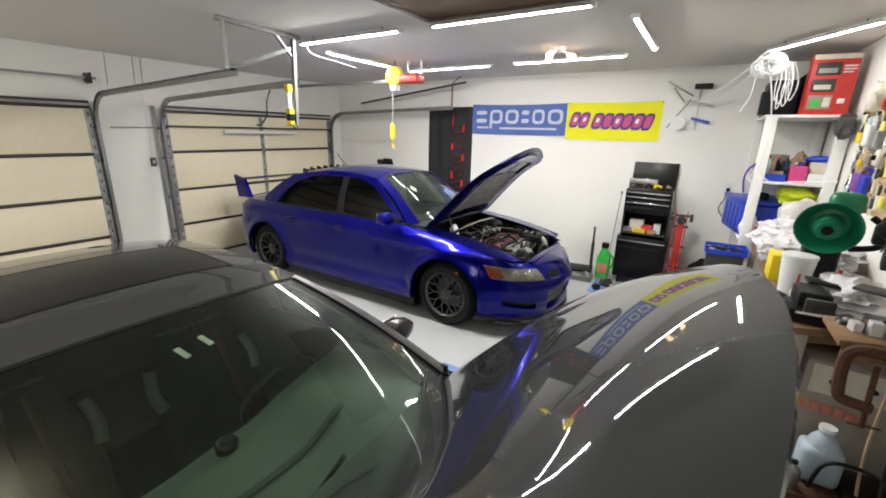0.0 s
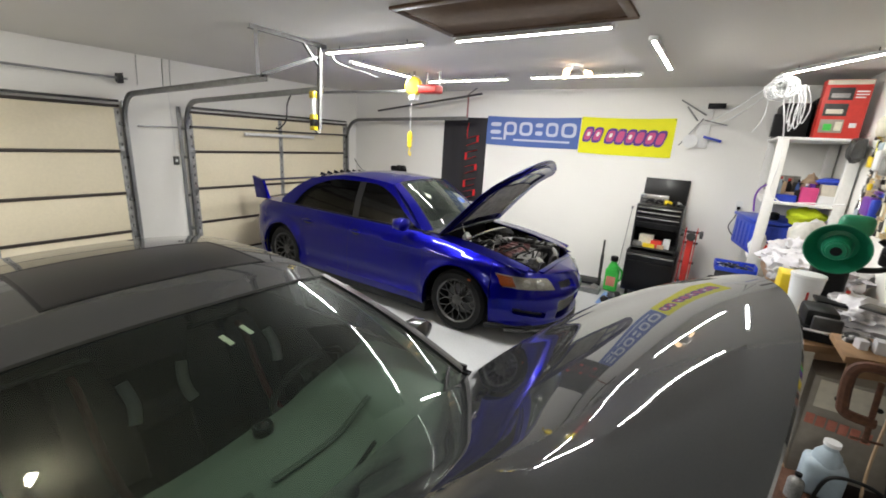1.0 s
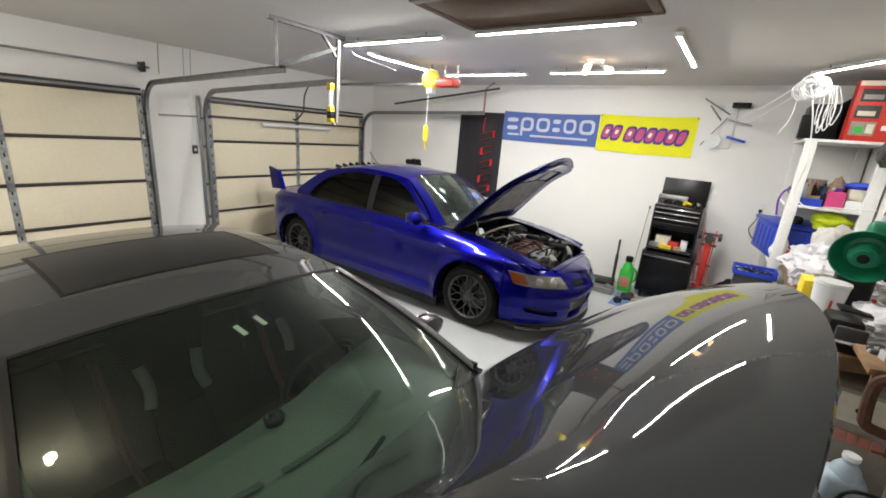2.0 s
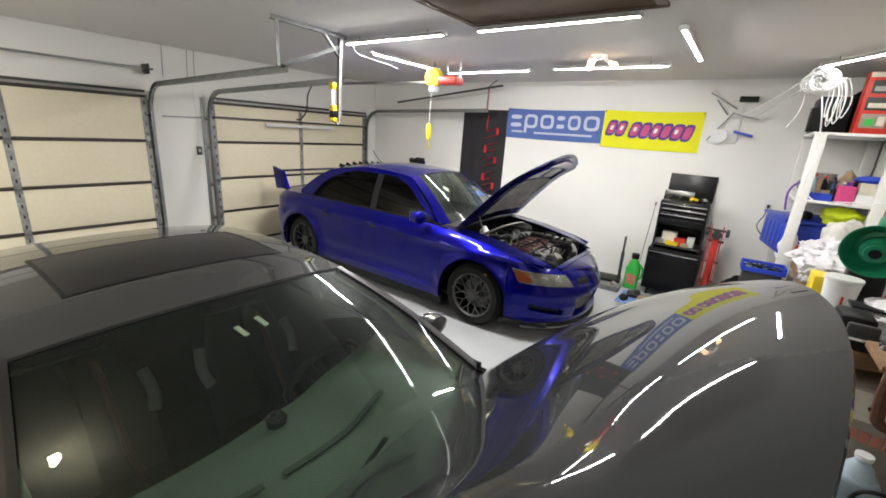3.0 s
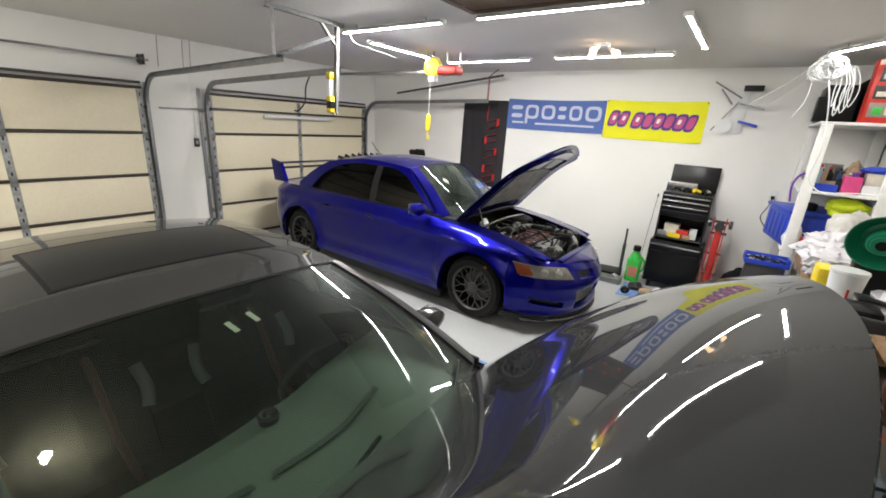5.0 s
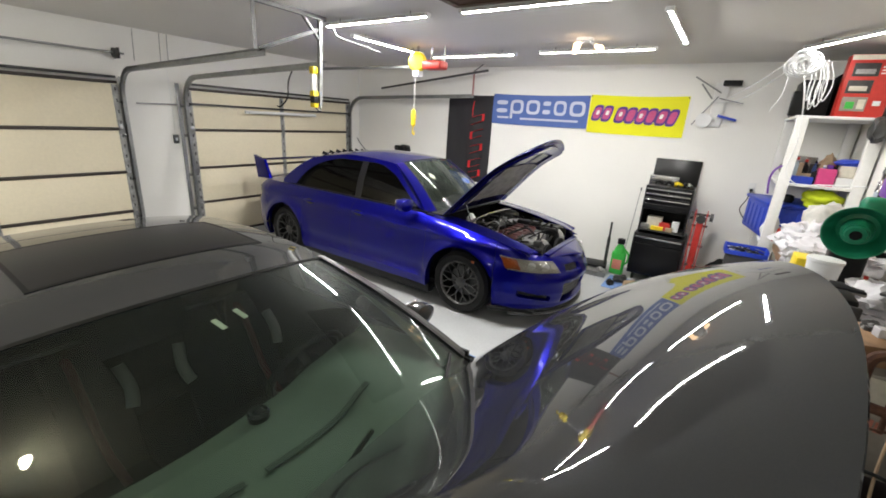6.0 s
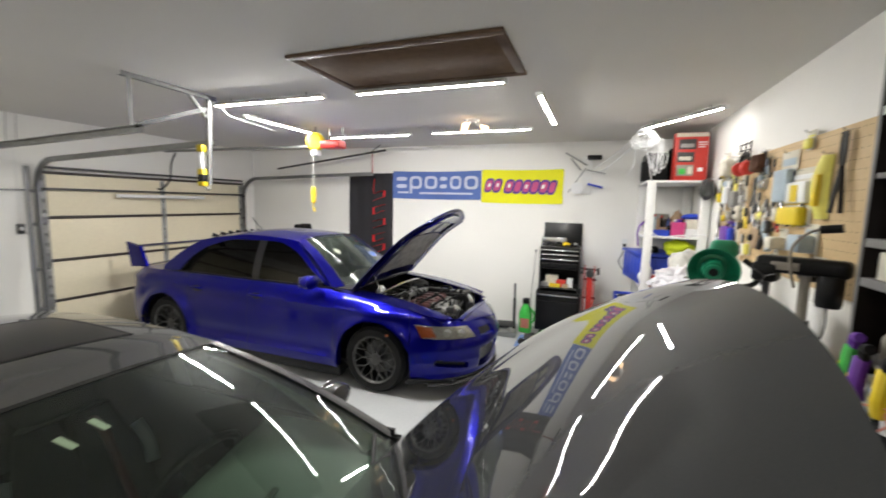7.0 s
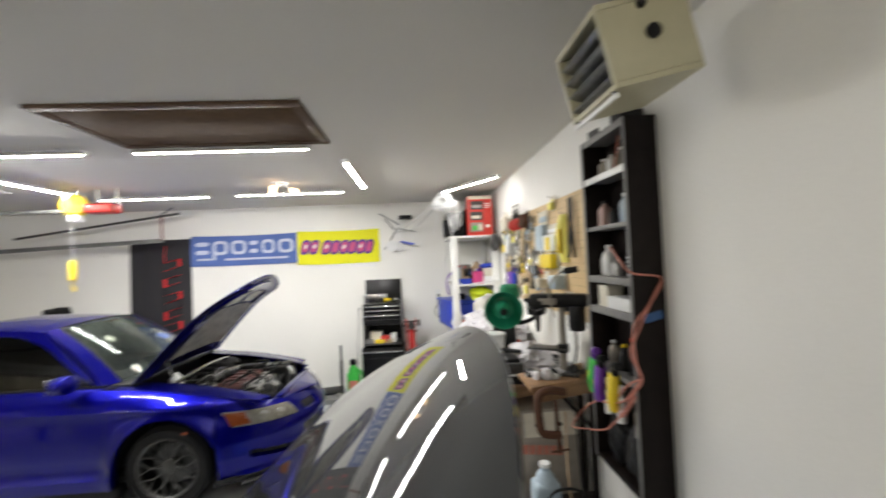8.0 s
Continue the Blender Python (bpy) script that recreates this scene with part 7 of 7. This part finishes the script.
# under and beside the bench
t = thing("welder", (7.0, -3.63, 0.245), "beige-grey welding machine with orange-red marking under the bench", "welder")
bm = B(); box(bm, (0.06, 0.0, 0), (0.48, 0.5, 0.62), 0.02); part("case", bm, "welder", t)
bm = B(); box(bm, (0.09, -0.006, 0.44), (0.45, 0.002, 0.60), 0.004); part("control_panel", bm, "paper", t)
bm = B()
for k in range(6):
    box(bm, (0.075 + 0.046 * k, -0.007, 0.335 - 0.004 * k), (0.112 + 0.046 * k, -0.001, 0.395 - 0.004 * k), 0.001)
part("marking_bar", bm, "orange", t, "orange-red marking bars")
for k in range(2):
    bm = B(); cyl(bm, (0.17 + 0.16 * k, -0.018, 0.52), (0.17 + 0.16 * k, 0, 0.52), 0.012, seg=14); part("knob", bm, "black", t)
t = thing("c_clamp", (7.104, -4.03, 0.247), "large rusty iron C-clamp hung on the small table edge", "clamp")
t.matrix_basis = t.matrix_basis @ Matrix.Scale(0.873, 4)
bm = B(); tube(bm, [(0.15, 0, 0.985), (0.03, 0, 1.0), (-0.03, 0, 0.95), (-0.025, 0, 0.78), (0.0, 0, 0.725), (0.11, 0, 0.71)], 0.026, 8, 5); part("frame", bm, "rust", t)
bm = B(); cyl(bm, (0.098, 0, 0.60), (0.082, 0, 0.93), 0.013, seg=10); part("screw", bm, "rust", t)
bm = B(); cyl(bm, (0.04, -0.01, 0.61), (0.16, -0.01, 0.62), 0.007, seg=8); part("tommy_bar", bm, "rust", t)
t = carton((7.16, -3.87, 0), (0.34, 0.30, 0.33), "rust", "old dark crate on the floor beside the bench", 5, "crate", "crate")
t = thing("plastic_jug", (7.15, -3.85, 0.33), "translucent white plastic jug with a black hose over it", "jug")
t.matrix_basis = t.matrix_basis @ Matrix.Scale(0.98, 4)
bm = B(); box(bm, (-0.085, -0.07, 0), (0.085, 0.07, 0.20), 0.035, seg=3); lathe(bm, [(0.065, 0.18), (0.055, 0.23), (0.03, 0.265), (0.03, 0.285)], 16); part("body", bm, "lblue", t)
bm = B(); lathe(bm, [(0.035, 0.285), (0.035, 0.305)], 14); part("cap", bm, "wplastic", t)
bm = B(); tube(bm, [(-0.03, -0.085, 0.0), (0.0, -0.09, 0.15), (0.1, -0.08, 0.18), (0.2, -0.08, 0.15), (0.28, -0.04, 0.02)], 0.009, 8); part("hose", bm, "hose", t)
for k, (x, y, s, mt) in enumerate(((7.30, -3.85, (0.26, 0.26, 0.24), "dsteel"), (7.38, -4.15, (0.22, 0.3, 0.22), "black"), (7.25, -4.10, (0.2, 0.2, 0.16), "alu"), (7.12, -4.08, (0.16, 0.16, 0.14), "lgreen"), (7.20, -4.35, (0.25, 0.2, 0.2), "black"), (7.40, -4.45, (0.2, 0.25, 0.26), "machine"))):
    lump("car_part", (x, y, 0), s, mt, "greasy engine part lying on the floor", "car part", 51 + k, 0.5, 40 * k, "parts by the bench")

carton((7.36, -3.90, 0), (0.26, 0.30, 0.38), "espresso", "dark brown wooden crate standing at the bench end", 3, "crate", "crate")
bm = B(); lathe(bm, [(0.12, 0), (0.14, 0.02), (0.14, 0.42), (0.10, 0.47), (0.04, 0.48)], 24); solo("shop_vacuum", bm, "black", (7.28, -4.32, 0), "black drum shaped vacuum under the dark shelf", "vacuum")
for k in (3, 4):
    bm = B(); tube(bm, [(7.14 + 0.06 * k, -3.72 - 0.02 * k, 0.90), (7.10 + 0.06 * k, -3.74 - 0.05 * k, 0.55), (7.14 + 0.05 * k, -3.80 - 0.06 * k, 0.25), (7.22 + 0.04 * k, -3.95, 0.02)], 0.007, 6)
    solo("cable", bm, ("hose", "machine", "hose", "card", "hose")[k], (0, 0, 0), "worn cable hanging at the bench end", "cable", "hanging cables")

bm = B(); box(bm, (0, -0.14, 0), (0.006, 0.14, 0.40), 0.002); solo("paper_sheet", bm, "white", (6.948, -3.47, 0.56), "white paper sheet taped to the bench side", "paper")
M["rose"] = mat("rose_plastic", (0.45, 0.30, 0.27), 0.4, grain=25, amount=0.12)
carton((6.99, -4.0, 0), (0.22, 0.26, 0.20), "rose", "dull rose plastic tub on the floor", 10, "tub", "tub")
for k, (x, y, z) in enumerate(((7.05, -3.98, 0.33), (7.12, -4.02, 0.0), (7.28, -4.0, 0.0))):
    bottle((x, y, z) if z == 0 else (7.04, -3.97, 0.33), 0.035, 0.14 + 0.03 * k, ("alu", "lgreen", "lblue")[k], "black", "small used bottle standing among floor parts", group="bottles by the bench")

# ---- pegboard ----
t = thing("pegboard", (7.50, -4.06, 1.44), "tan perforated pegboard panel mounted on the wall", "pegboard")
bm = B(); box(bm, (0, 0, 0), (0.018, 2.6, 0.86), 0.002); part("panel", bm, "peg", t)
bm = B()
for i in range(52):
    for j in range(17):
        cyl(bm, (-0.0006, 0.03 + 0.05 * i, 0.03 + 0.05 * j), (0.0006, 0.03 + 0.05 * i, 0.03 + 0.05 * j), 0.004, seg=6)
tagged(part("peg_hole", bm, "black", t, smooth=False), kind="stuff")


def hung(name, y, z, w, h, mt, label, cat, depth=0.05, kind=0):
    """A thing on a peg: kind 0 a pouch-like body, 1 a package with card, 2 a tool with two arms, 3 a round thing."""
    t_ = thing(name, (7.497, y, z), label, cat, "things on the pegboard")
    bm = B(); tube(bm, [(0.0, 0, h / 2 + 0.012), (-0.03, 0, h / 2 + 0.008), (-0.045, 0, h / 2 + 0.022)], 0.003, 6); part("peg_hook", bm, "steel", t_)
    if kind == 0:
        bm = B()
        bmesh.ops.create_icosphere(bm, subdivisions=3, radius=1)
        for v in bm.verts:
            d = v.co.normalized()
            k = 1 + 0.30 * noise.noise(d * 1.7 + Vector((y * 9, z * 7, 1))) + 0.12 * noise.noise(d * 4.0 + Vector((z * 5, y * 3, 2)))
            p = Vector([math.copysign(abs(c) ** 0.7, c) for c in d]) * k
            v.co = Vector((-depth / 2 - 0.006 + p.x * depth / 2, p.y * w / 2, p.z * h / 2))
        part("body", bm, mt, t_, )
    elif kind == 1:
        bm = B(); box(bm, (-0.010, -w / 2, -h / 2), (-0.006, w / 2, h / 2 + 0.02), 0.002); part("card", bm, "paper", t_)
        bm = B(); box(bm, (-depth, -w * 0.42, -h * 0.45), (-0.011, w * 0.42, h * 0.2), 0.015, None, 3); part("blister", bm, mt, t_)
        bm = B(); box(bm, (-0.014, -w * 0.4, h * 0.28), (-0.010, w * 0.4, h * 0.42), 0.002); part("print_bar", bm, mt, t_)
    elif kind == 4:
        bm = B(); tube(bm, [(-0.05, w * 0.42 * math.cos(a), -h * 0.1 + h * 0.6 * math.sin(a)) for a in [math.pi * q / 8 for q in range(9)]], 0.012, 8, 3); part("headband", bm, "black", t_)
        for sgn in (-1, 1):
            bm = B(); lathe(bm, [(0.02, 0.0), (0.055, 0.005), (0.06, 0.03), (0.045, 0.055), (0.015, 0.06)], 18, Matrix.Translation((-0.05, sgn * w * 0.26, -h * 0.15)) @ pose(0, 0, 0, -90 * sgn, 0, 0)); part("ear_cup", bm, mt, t_)
    elif kind == 5:
        bm = B()
        sheet(bm, lambda p, q: (-0.008 - depth * math.sin(math.pi * q) * (0.6 + 0.4 * math.sin(math.pi * p)), w * (q - 0.5) * (0.75 + 0.25 * math.sin(math.pi * p)) + 0.03 * math.sin(math.pi * p), h * (p - 0.5)), 14, 10)
        thick(bm, 0.003)
        part("sleeve", bm, mt, t_)
        bm = B(); box(bm, (-depth - 0.004, -w * 0.12, -h * 0.3), (-depth + 0.02, w * 0.3, h * 0.2), 0.004); part("label", bm, "yellow", t_)
    elif kind == 2:
        for sgn in (-1, 1):
            bm = B(); tube(bm, [(-0.03, sgn * w * 0.10, h * 0.5), (-0.03, sgn * w * 0.14, h * 0.2), (-0.03, -sgn * w * 0.1, 0.0), (-0.035, -sgn * w * 0.5, -h * 0.5)], max(0.008, w * 0.11), 8); part("arm", bm, mt if sgn > 0 else "dsteel", t_)
    else:
        bm = B(); lathe(bm, [(w * 0.25, 0.0), (w * 0.5, 0.004), (w * 0.5, depth * 0.8), (w * 0.42, depth), (w * 0.2, depth)], 22, Matrix.Translation((-0.006, 0, 0)) @ pose(0, 0, 0, 0, -90, 0)); part("disc", bm, mt, t_)
        bm = B(); lathe(bm, [(w * 0.16, depth), (w * 0.14, depth + 0.02), (w * 0.05, depth + 0.02)], 14, Matrix.Translation((-0.006, 0, 0)) @ pose(0, 0, 0, 0, -90, 0)); part("centre", bm, "black", t_)
    return t_


KIND = dict(pouch=1, funnel=2, yellow_pack=1, red_clip=2, cup=1, black_bag=1, blister_pack=1, drill=0, headphones=4, level=5, bracket=1, pliers=2, blue_pack=1, tape_roll=3, spray_gun=3, clear_case=1, sleeve=1, hand_saw=2, gauge=2)
for a in (
    ("blister_pack", -1.62, 2.27, 0.10, 0.22, "yellow", "yellow packaged tool on the pegboard", "package", 0.06),
    ("drill", -1.86, 2.24, 0.16, 0.17, "paper", "cream cordless tool hung on the pegboard", "power tool", 0.12),
    ("headphones", -2.24, 2.23, 0.26, 0.19, "red", "bright red ear defenders on the pegboard", "ear defenders", 0.12),
    ("cap", -2.58, 2.21, 0.16, 0.14, "rust", "dark red cap hung on the pegboard", "cap", 0.1),
    ("dustpan", -1.17, 2.08, 0.20, 0.22, "dsteel", "grey dustpan hung beside the pegboard", "dustpan", 0.12),
    ("bracket", -1.85, 2.02, 0.12, 0.24, "wplastic", "white plastic holder on the pegboard", "holder", 0.08),
    ("pouch", -2.05, 1.98, 0.13, 0.22, "alu", "grey pouch hung on the pegboard", "pouch", 0.08),
    ("pliers", -2.28, 2.04, 0.10, 0.20, "paper", "tan pliers hung on the pegboard", "pliers", 0.05),
    ("pliers", -2.48, 2.0, 0.09, 0.22, "dsteel", "dark pliers hung on the pegboard", "pliers", 0.05),
    ("blue_pack", -1.90, 1.67, 0.24, 0.22, "purple", "purple and blue packet below the tools", "packet", 0.07),
    ("blue_pack", -1.98, 1.66, 0.15, 0.22, "bplastic", "blue packet hung on the pegboard", "packet", 0.06),
    ("tape_roll", -2.18, 1.84, 0.12, 0.12, "paper", "cream tape roll on a peg", "tape", 0.06),
    ("funnel", -2.78, 1.69, 0.18, 0.20, "lblue", "pale blue funnel on a peg", "funnel", 0.1),
    ("spray_gun", -2.60, 1.66, 0.16, 0.18, "card", "tan grinding wheel on a peg", "wheel", 0.05),
    ("sleeve", -2.99, 2.065, 0.24, 0.32, "lblue", "pale blue plastic pack on the pegboard", "package", 0.06),
    ("clear_case", -3.19, 2.00, 0.33, 0.20, "wplastic", "white and yellow packaged kit on the pegboard", "package", 0.05),
    ("yellow_pack", -3.17, 1.855, 0.34, 0.17, "yellow", "mustard yellow case on the pegboard", "case", 0.07),
    ("red_clip", -2.95, 1.76, 0.09, 0.06, "red", "red clip on the pegboard", "clip", 0.05),
    ("level", -3.48, 1.995, 0.12, 0.34, "paleyel", "pale yellow curved tool on the pegboard", "tool", 0.06),
    ("hand_saw", -3.65, 2.06, 0.10, 0.40, "espresso", "dark brown wooden handled tool on the pegboard", "saw", 0.05),
    ("cup", -3.38, 1.70, 0.16, 0.15, "lblue", "blue plastic holder low on the pegboard", "holder", 0.1),
    ("cup", -3.02, 1.67, 0.12, 0.12, "paper", "cream holder low on the pegboard", "holder", 0.1),
    ("black_bag", -3.50, 1.54, 0.14, 0.12, "black", "small black pouch low on the pegboard", "pouch", 0.08),
    ("gauge", -2.32, 1.80, 0.12, 0.16, "yellow", "yellow tester hung on the pegboard", "tester", 0.06),
):
    hung(*a, kind=KIND.get(a[0], 0))
t = thing("wire_rack", (7.497, -2.08, 2.36), "black wire rack above the crowded pegboard", "rack")
for z in (-0.05, 0.0, 0.05):
    bm = B(); bar(bm, (-0.012, -0.13, z), (-0.012, 0.13, z + 0.01), 0.010, 0.008); part("wire", bm, "black", t)
for y in (-0.12, 0.0, 0.12):
    bm = B(); bar(bm, (-0.006, y, -0.07), (-0.006, y, 0.07), 0.008, 0.008); part("upright", bm, "black", t)

for k in range(64):
    y, z = rng.uniform(-2.75, -1.50) if k % 6 else rng.uniform(-3.3, -2.6), rng.uniform(1.5, 2.28)
    w, h = rng.uniform(0.05, 0.11), rng.uniform(0.08, 0.18)
    hung('hand_tool', y, z, w, h, rng.choice(('steel', 'dsteel', 'black', 'wplastic', 'wplastic', 'alu', 'paleyel', 'lblue', 'paper', 'paper', 'steel', 'machine', 'yellow', 'card')), 'small tool hung on the crowded pegboard', 'hand tool', 0.04, rng.choice((1, 1, 1, 2, 2, 2)))
bm = B(); box(bm, (-0.102, -0.05, -0.05), (-0.098, 0.05, 0.05), 0.002); solo("yellow_label", bm, "yellow", (7.547, -3.20, 1.97), "yellow printed card in the packaged kit", "card")

# ---- dark shelf ----
t = thing("wall_shelf", (7.37, -4.57, 0.78), "tall narrow espresso wall shelf crowded with bottles", "shelf")
for y in (0.0, 0.45):
    bm = B(); box(bm, (0, y, 0), (0.148, y + 0.022, 1.71), 0.002); part("side_panel", bm, "espresso", t)
bm = B(); box(bm, (0.140, 0.022, 0.0), (0.148, 0.45, 1.71), 0.001); part("back_panel", bm, "espresso", t)
BOARDS = (0.0, 0.49, 0.80, 0.96, 1.22, 1.48, 1.688)
for k, z in enumerate(BOARDS):
    bm = B(); box(bm, (0.004, 0.022, z), (0.140, 0.45, z + 0.022), 0.002); part("board", bm, "greyboard" if k not in (0,) else "espresso", t)
    if k == 0:
        # front edges paler than the side panels
        for yy in (0.0, 0.45):
            bm = B(); box(bm, (-0.004, yy + 0.002, 0.003), (-0.0005, yy + 0.020, 1.707), 0.001); part("front_edge", bm, "greyboard", t, "pale grey front edge")
    if k in (2, 3, 5, 6):
        bm = B(); box(bm, (0.0, 0.022, z - 0.012), (0.005, 0.45, z + 0.022), 0.002); part("edge_strip", bm, "white" if k == 5 else "greyboard", t)
for k, (b, y, r, h, mt, cp) in enumerate((
        (1, 0.08, 0.03, 0.16, "dsteel", "yellow"), (1, 0.16, 0.03, 0.22, "black", "red"), (1, 0.25, 0.035, 0.16, "black", "yellow"), (1, 0.36, 0.03, 0.16, "machine", "wplastic"),
        (3, 0.36, 0.04, 0.20, "wplastic", "wplastic"), (3, 0.27, 0.035, 0.12, "alu", "black"), (3, 0.40, 0.03, 0.16, "machine", "black"),
        (4, 0.38, 0.04, 0.17, "rose", "black"), (4, 0.28, 0.03, 0.12, "black", "black"), (4, 0.16, 0.035, 0.18, "lblue", "wplastic"), (4, 0.08, 0.045, 0.20, "wplastic", "red"),
        (5, 0.36, 0.035, 0.12, "machine", "wplastic"), (5, 0.28, 0.03, 0.14, "wplastic", "black"), (5, 0.18, 0.03, 0.14, "machine", "wplastic"), (5, 0.09, 0.03, 0.12, "alu", "black"))):
    bottle((7.445, -4.57 + y, 0.78 + BOARDS[b] + 0.022), r * 0.85, h * 0.8, mt, cp, "workshop bottle standing on the dark wall shelf", group="bottles on the dark shelf")
for k in range(5):
    bm = B(); lathe(bm, [(0.028, 0), (0.042, 0.012), (0.042, 0.018), (0.03, 0.02)], 14); solo("paper_cup", bm, "wplastic", (7.44, -4.49, 1.762 + 0.02 * k), "stacked white cups on the dark shelf", "cups", "stacked cups")
carton((7.44, -4.38, 1.602), (0.09, 0.22, 0.06), "wplastic", "white roll of towels on the dark shelf", name="towel_roll", cat="roll")
carton((7.44, -4.22, 1.602), (0.09, 0.10, 0.11), "paper", "pale carton on the dark shelf")
for k, (y, w, h, mt) in enumerate(((-4.46, 0.10, 0.05, "black"), (-4.34, 0.10, 0.07, "white"), (-4.22, 0.12, 0.045, "dsteel"))):
    carton((7.445, y, 2.49), (0.11, w, h), mt, "small carton lying on top of the dark shelf", 4 * k, "carton", "carton", "cartons on the dark shelf")
# cords, nozzles and hand sprayers by the shelf
t = thing("air_hose", (7.33, -4.60, 1.23), "thin orange-red air hose tangled over the dark shelf", "hose")
for pts in ([(0.03, 0.20, 0.68), (0.02, 0.10, 0.62), (0.03, 0.015, 0.56), (0.166, 0.018, 0.53), (0.10, 0.010, 0.42), (0.015, -0.01, 0.33), (0.0, -0.035, 0.2), (0.015, -0.05, 0.12)],
            [(0.166, 0.012, 0.525), (0.11, 0.006, 0.44), (0.02, -0.02, 0.30), (-0.01, -0.02, 0.22), (0.015, -0.05, 0.12), (0.015, 0.05, 0.02), (0.015, 0.12, -0.03)],
            [(0.015, -0.05, 0.12), (0.01, 0.10, -0.02), (0.005, 0.25, -0.08), (0.01, 0.40, -0.123), (0.0, 0.58, -0.24), (0.0, 0.747, -0.39)],
            [(0.015, -0.05, 0.12), (0.01, 0.10, -0.06), (0.0, 0.22, -0.18), (0.0, 0.325, -0.242), (0.0, 0.50, -0.31), (-0.005, 0.68, -0.375), (0.0, 0.747, -0.39)],
            [(0.015, -0.05, 0.12), (0.03, 0.08, 0.06), (0.02, 0.18, -0.04), (0.005, 0.12, -0.10), (0.01, 0.0, 0.03)],
            [(0.10, 0.20, 1.22), (0.08, 0.19, 1.12), (0.09, 0.24, 1.06)]):
    bm = B(); tube(bm, pts, 0.0043, 8); part("hose_loop", bm, "orange", t)
for k, (y, z, mt, m2) in enumerate(((-4.25, 1.135, "purple", "black"), (-4.395, 1.135, "yellow", "black"), (-4.18, 1.16, "lgreen", "purple"))):
    t = thing("garden_sprayer", (7.352, y, z), "plastic trigger tool hung in front of the dark shelf", "sprayer", "hung sprayers")
    t.matrix_basis = t.matrix_basis @ Matrix.Scale(0.82, 4)
    bm = B(); tube(bm, [(-0.01, 0, 0.0), (-0.025, -0.015, 0.07), (-0.01, 0.0, 0.16), (0.0, 0.01, 0.2)], 0.033, 10); part("body", bm, mt, t)
    bm = B(); tube(bm, [(-0.0, 0, 0.18), (-0.01, -0.02, 0.25), (-0.02, -0.08, 0.265)], 0.024, 8); part("nozzle", bm, m2, t)
    bm = B(); box(bm, (-0.05, -0.012, 0.06), (-0.04, 0.014, 0.12), 0.004); part("label", bm, "yellow" if mt != "yellow" else "mat_blue", t)
    bm = B(); box(bm, (0.0, -0.008, 0.15), (0.045, 0.008, 0.165), 0.003); part("hanger", bm, "dsteel", t)
bm = B(); box(bm, (0, 0, 0), (0.085, 0.003, 0.038), 0.001); solo("tape_strip", bm, "bluetape", (7.42, -4.5735, 1.565), "strip of blue tape on the dark shelf side", "tape", ry=-14)
for k, (y, w) in enumerate(((-4.24, 0.17), (-4.43, 0.20))):
    lump("black_bag", (7.445, y, 0.802), (0.11, w, 0.24), "black", "black bag stuffed in the dark shelf", "bag", 61 + k, 0.3)
for k, (y, mt) in enumerate(((-4.20, "wplastic"), (-4.33, "wplastic"), (-4.50, "machine"))):
    bm = B(); lathe(bm, [(0.022, 0), (0.024, 0.10), (0.012, 0.13), (0.012, 0.15), (0.02, 0.155), (0.02, 0.18)], 12); solo("spray_bottle", bm, mt, (7.41, y, 1.04 + 0.0), "small pale spray bottle above the black bags", "bottle", "pale bottles", kind="")

# ---- heater ----
t = thing("unit_heater", (7.025, -5.18, 2.355), "beige ceiling-hung unit heater with dark louvres", "heater")
lean = pose(0, 0, 0, 0, -13, 0)
D_, W_, H_ = 0.28, 0.325, 0.25
for lo, hi in (((0.0, 0.0, 0.0), (D_, W_, 0.018)), ((0.0, 0.0, H_ - 0.018), (D_, W_, H_)), ((0.0, 0.0, 0.018), (D_, 0.018, H_ - 0.018)), ((0.0, W_ - 0.018, 0.018), (D_, W_, H_ - 0.018)), ((D_ - 0.018, 0.018, 0.018), (D_, W_ - 0.018, H_ - 0.018))):
    bm = B(); box(bm, lo, hi, 0.003, lean); part("case_panel", bm, "beige", t)
bm = B(); box(bm, (0.06, 0.018, 0.018), (0.07, W_ - 0.018, H_ - 0.018), 0, lean); part("core", bm, "black", t)
for k in range(4):
    bm = B(); box(bm, (0.0, 0.018, -0.003), (0.05, W_ - 0.018, 0.003), 0.001, lean @ pose(0.004, 0, 0.045 + 0.05 * k, 0, 30, 0)); part("louvre", bm, "galv", t)
bm = B(); box(bm, (0.0, 0.018, -0.022), (0.012, W_, -0.006), 0.002, lean); part("drip_rail", bm, "white", t)
for y in (0.03, W_ - 0.03):
    bm = B(); box(bm, (0.0, y - 0.006, -0.008), (0.012, y + 0.006, 0.004), 0.001, lean); part("rail_bracket", bm, "dsteel", t)
for x, z in ((0.15, 0.135), (0.135, 0.222)):
    bm = B(); cyl(bm, lean @ Vector((x, 0.0, z)), lean @ Vector((x, -0.012, z)), 0.022 if z < 0.2 else 0.014, seg=18); part("knob", bm, "black", t)
for y in (0.08, 0.25):
    bm = B(); bar(bm, (0.10, y, 0.265), (0.14, y, RZ - 2.355 - 0.002), 0.03, 0.006); part("hanger", bm, "dsteel", t)
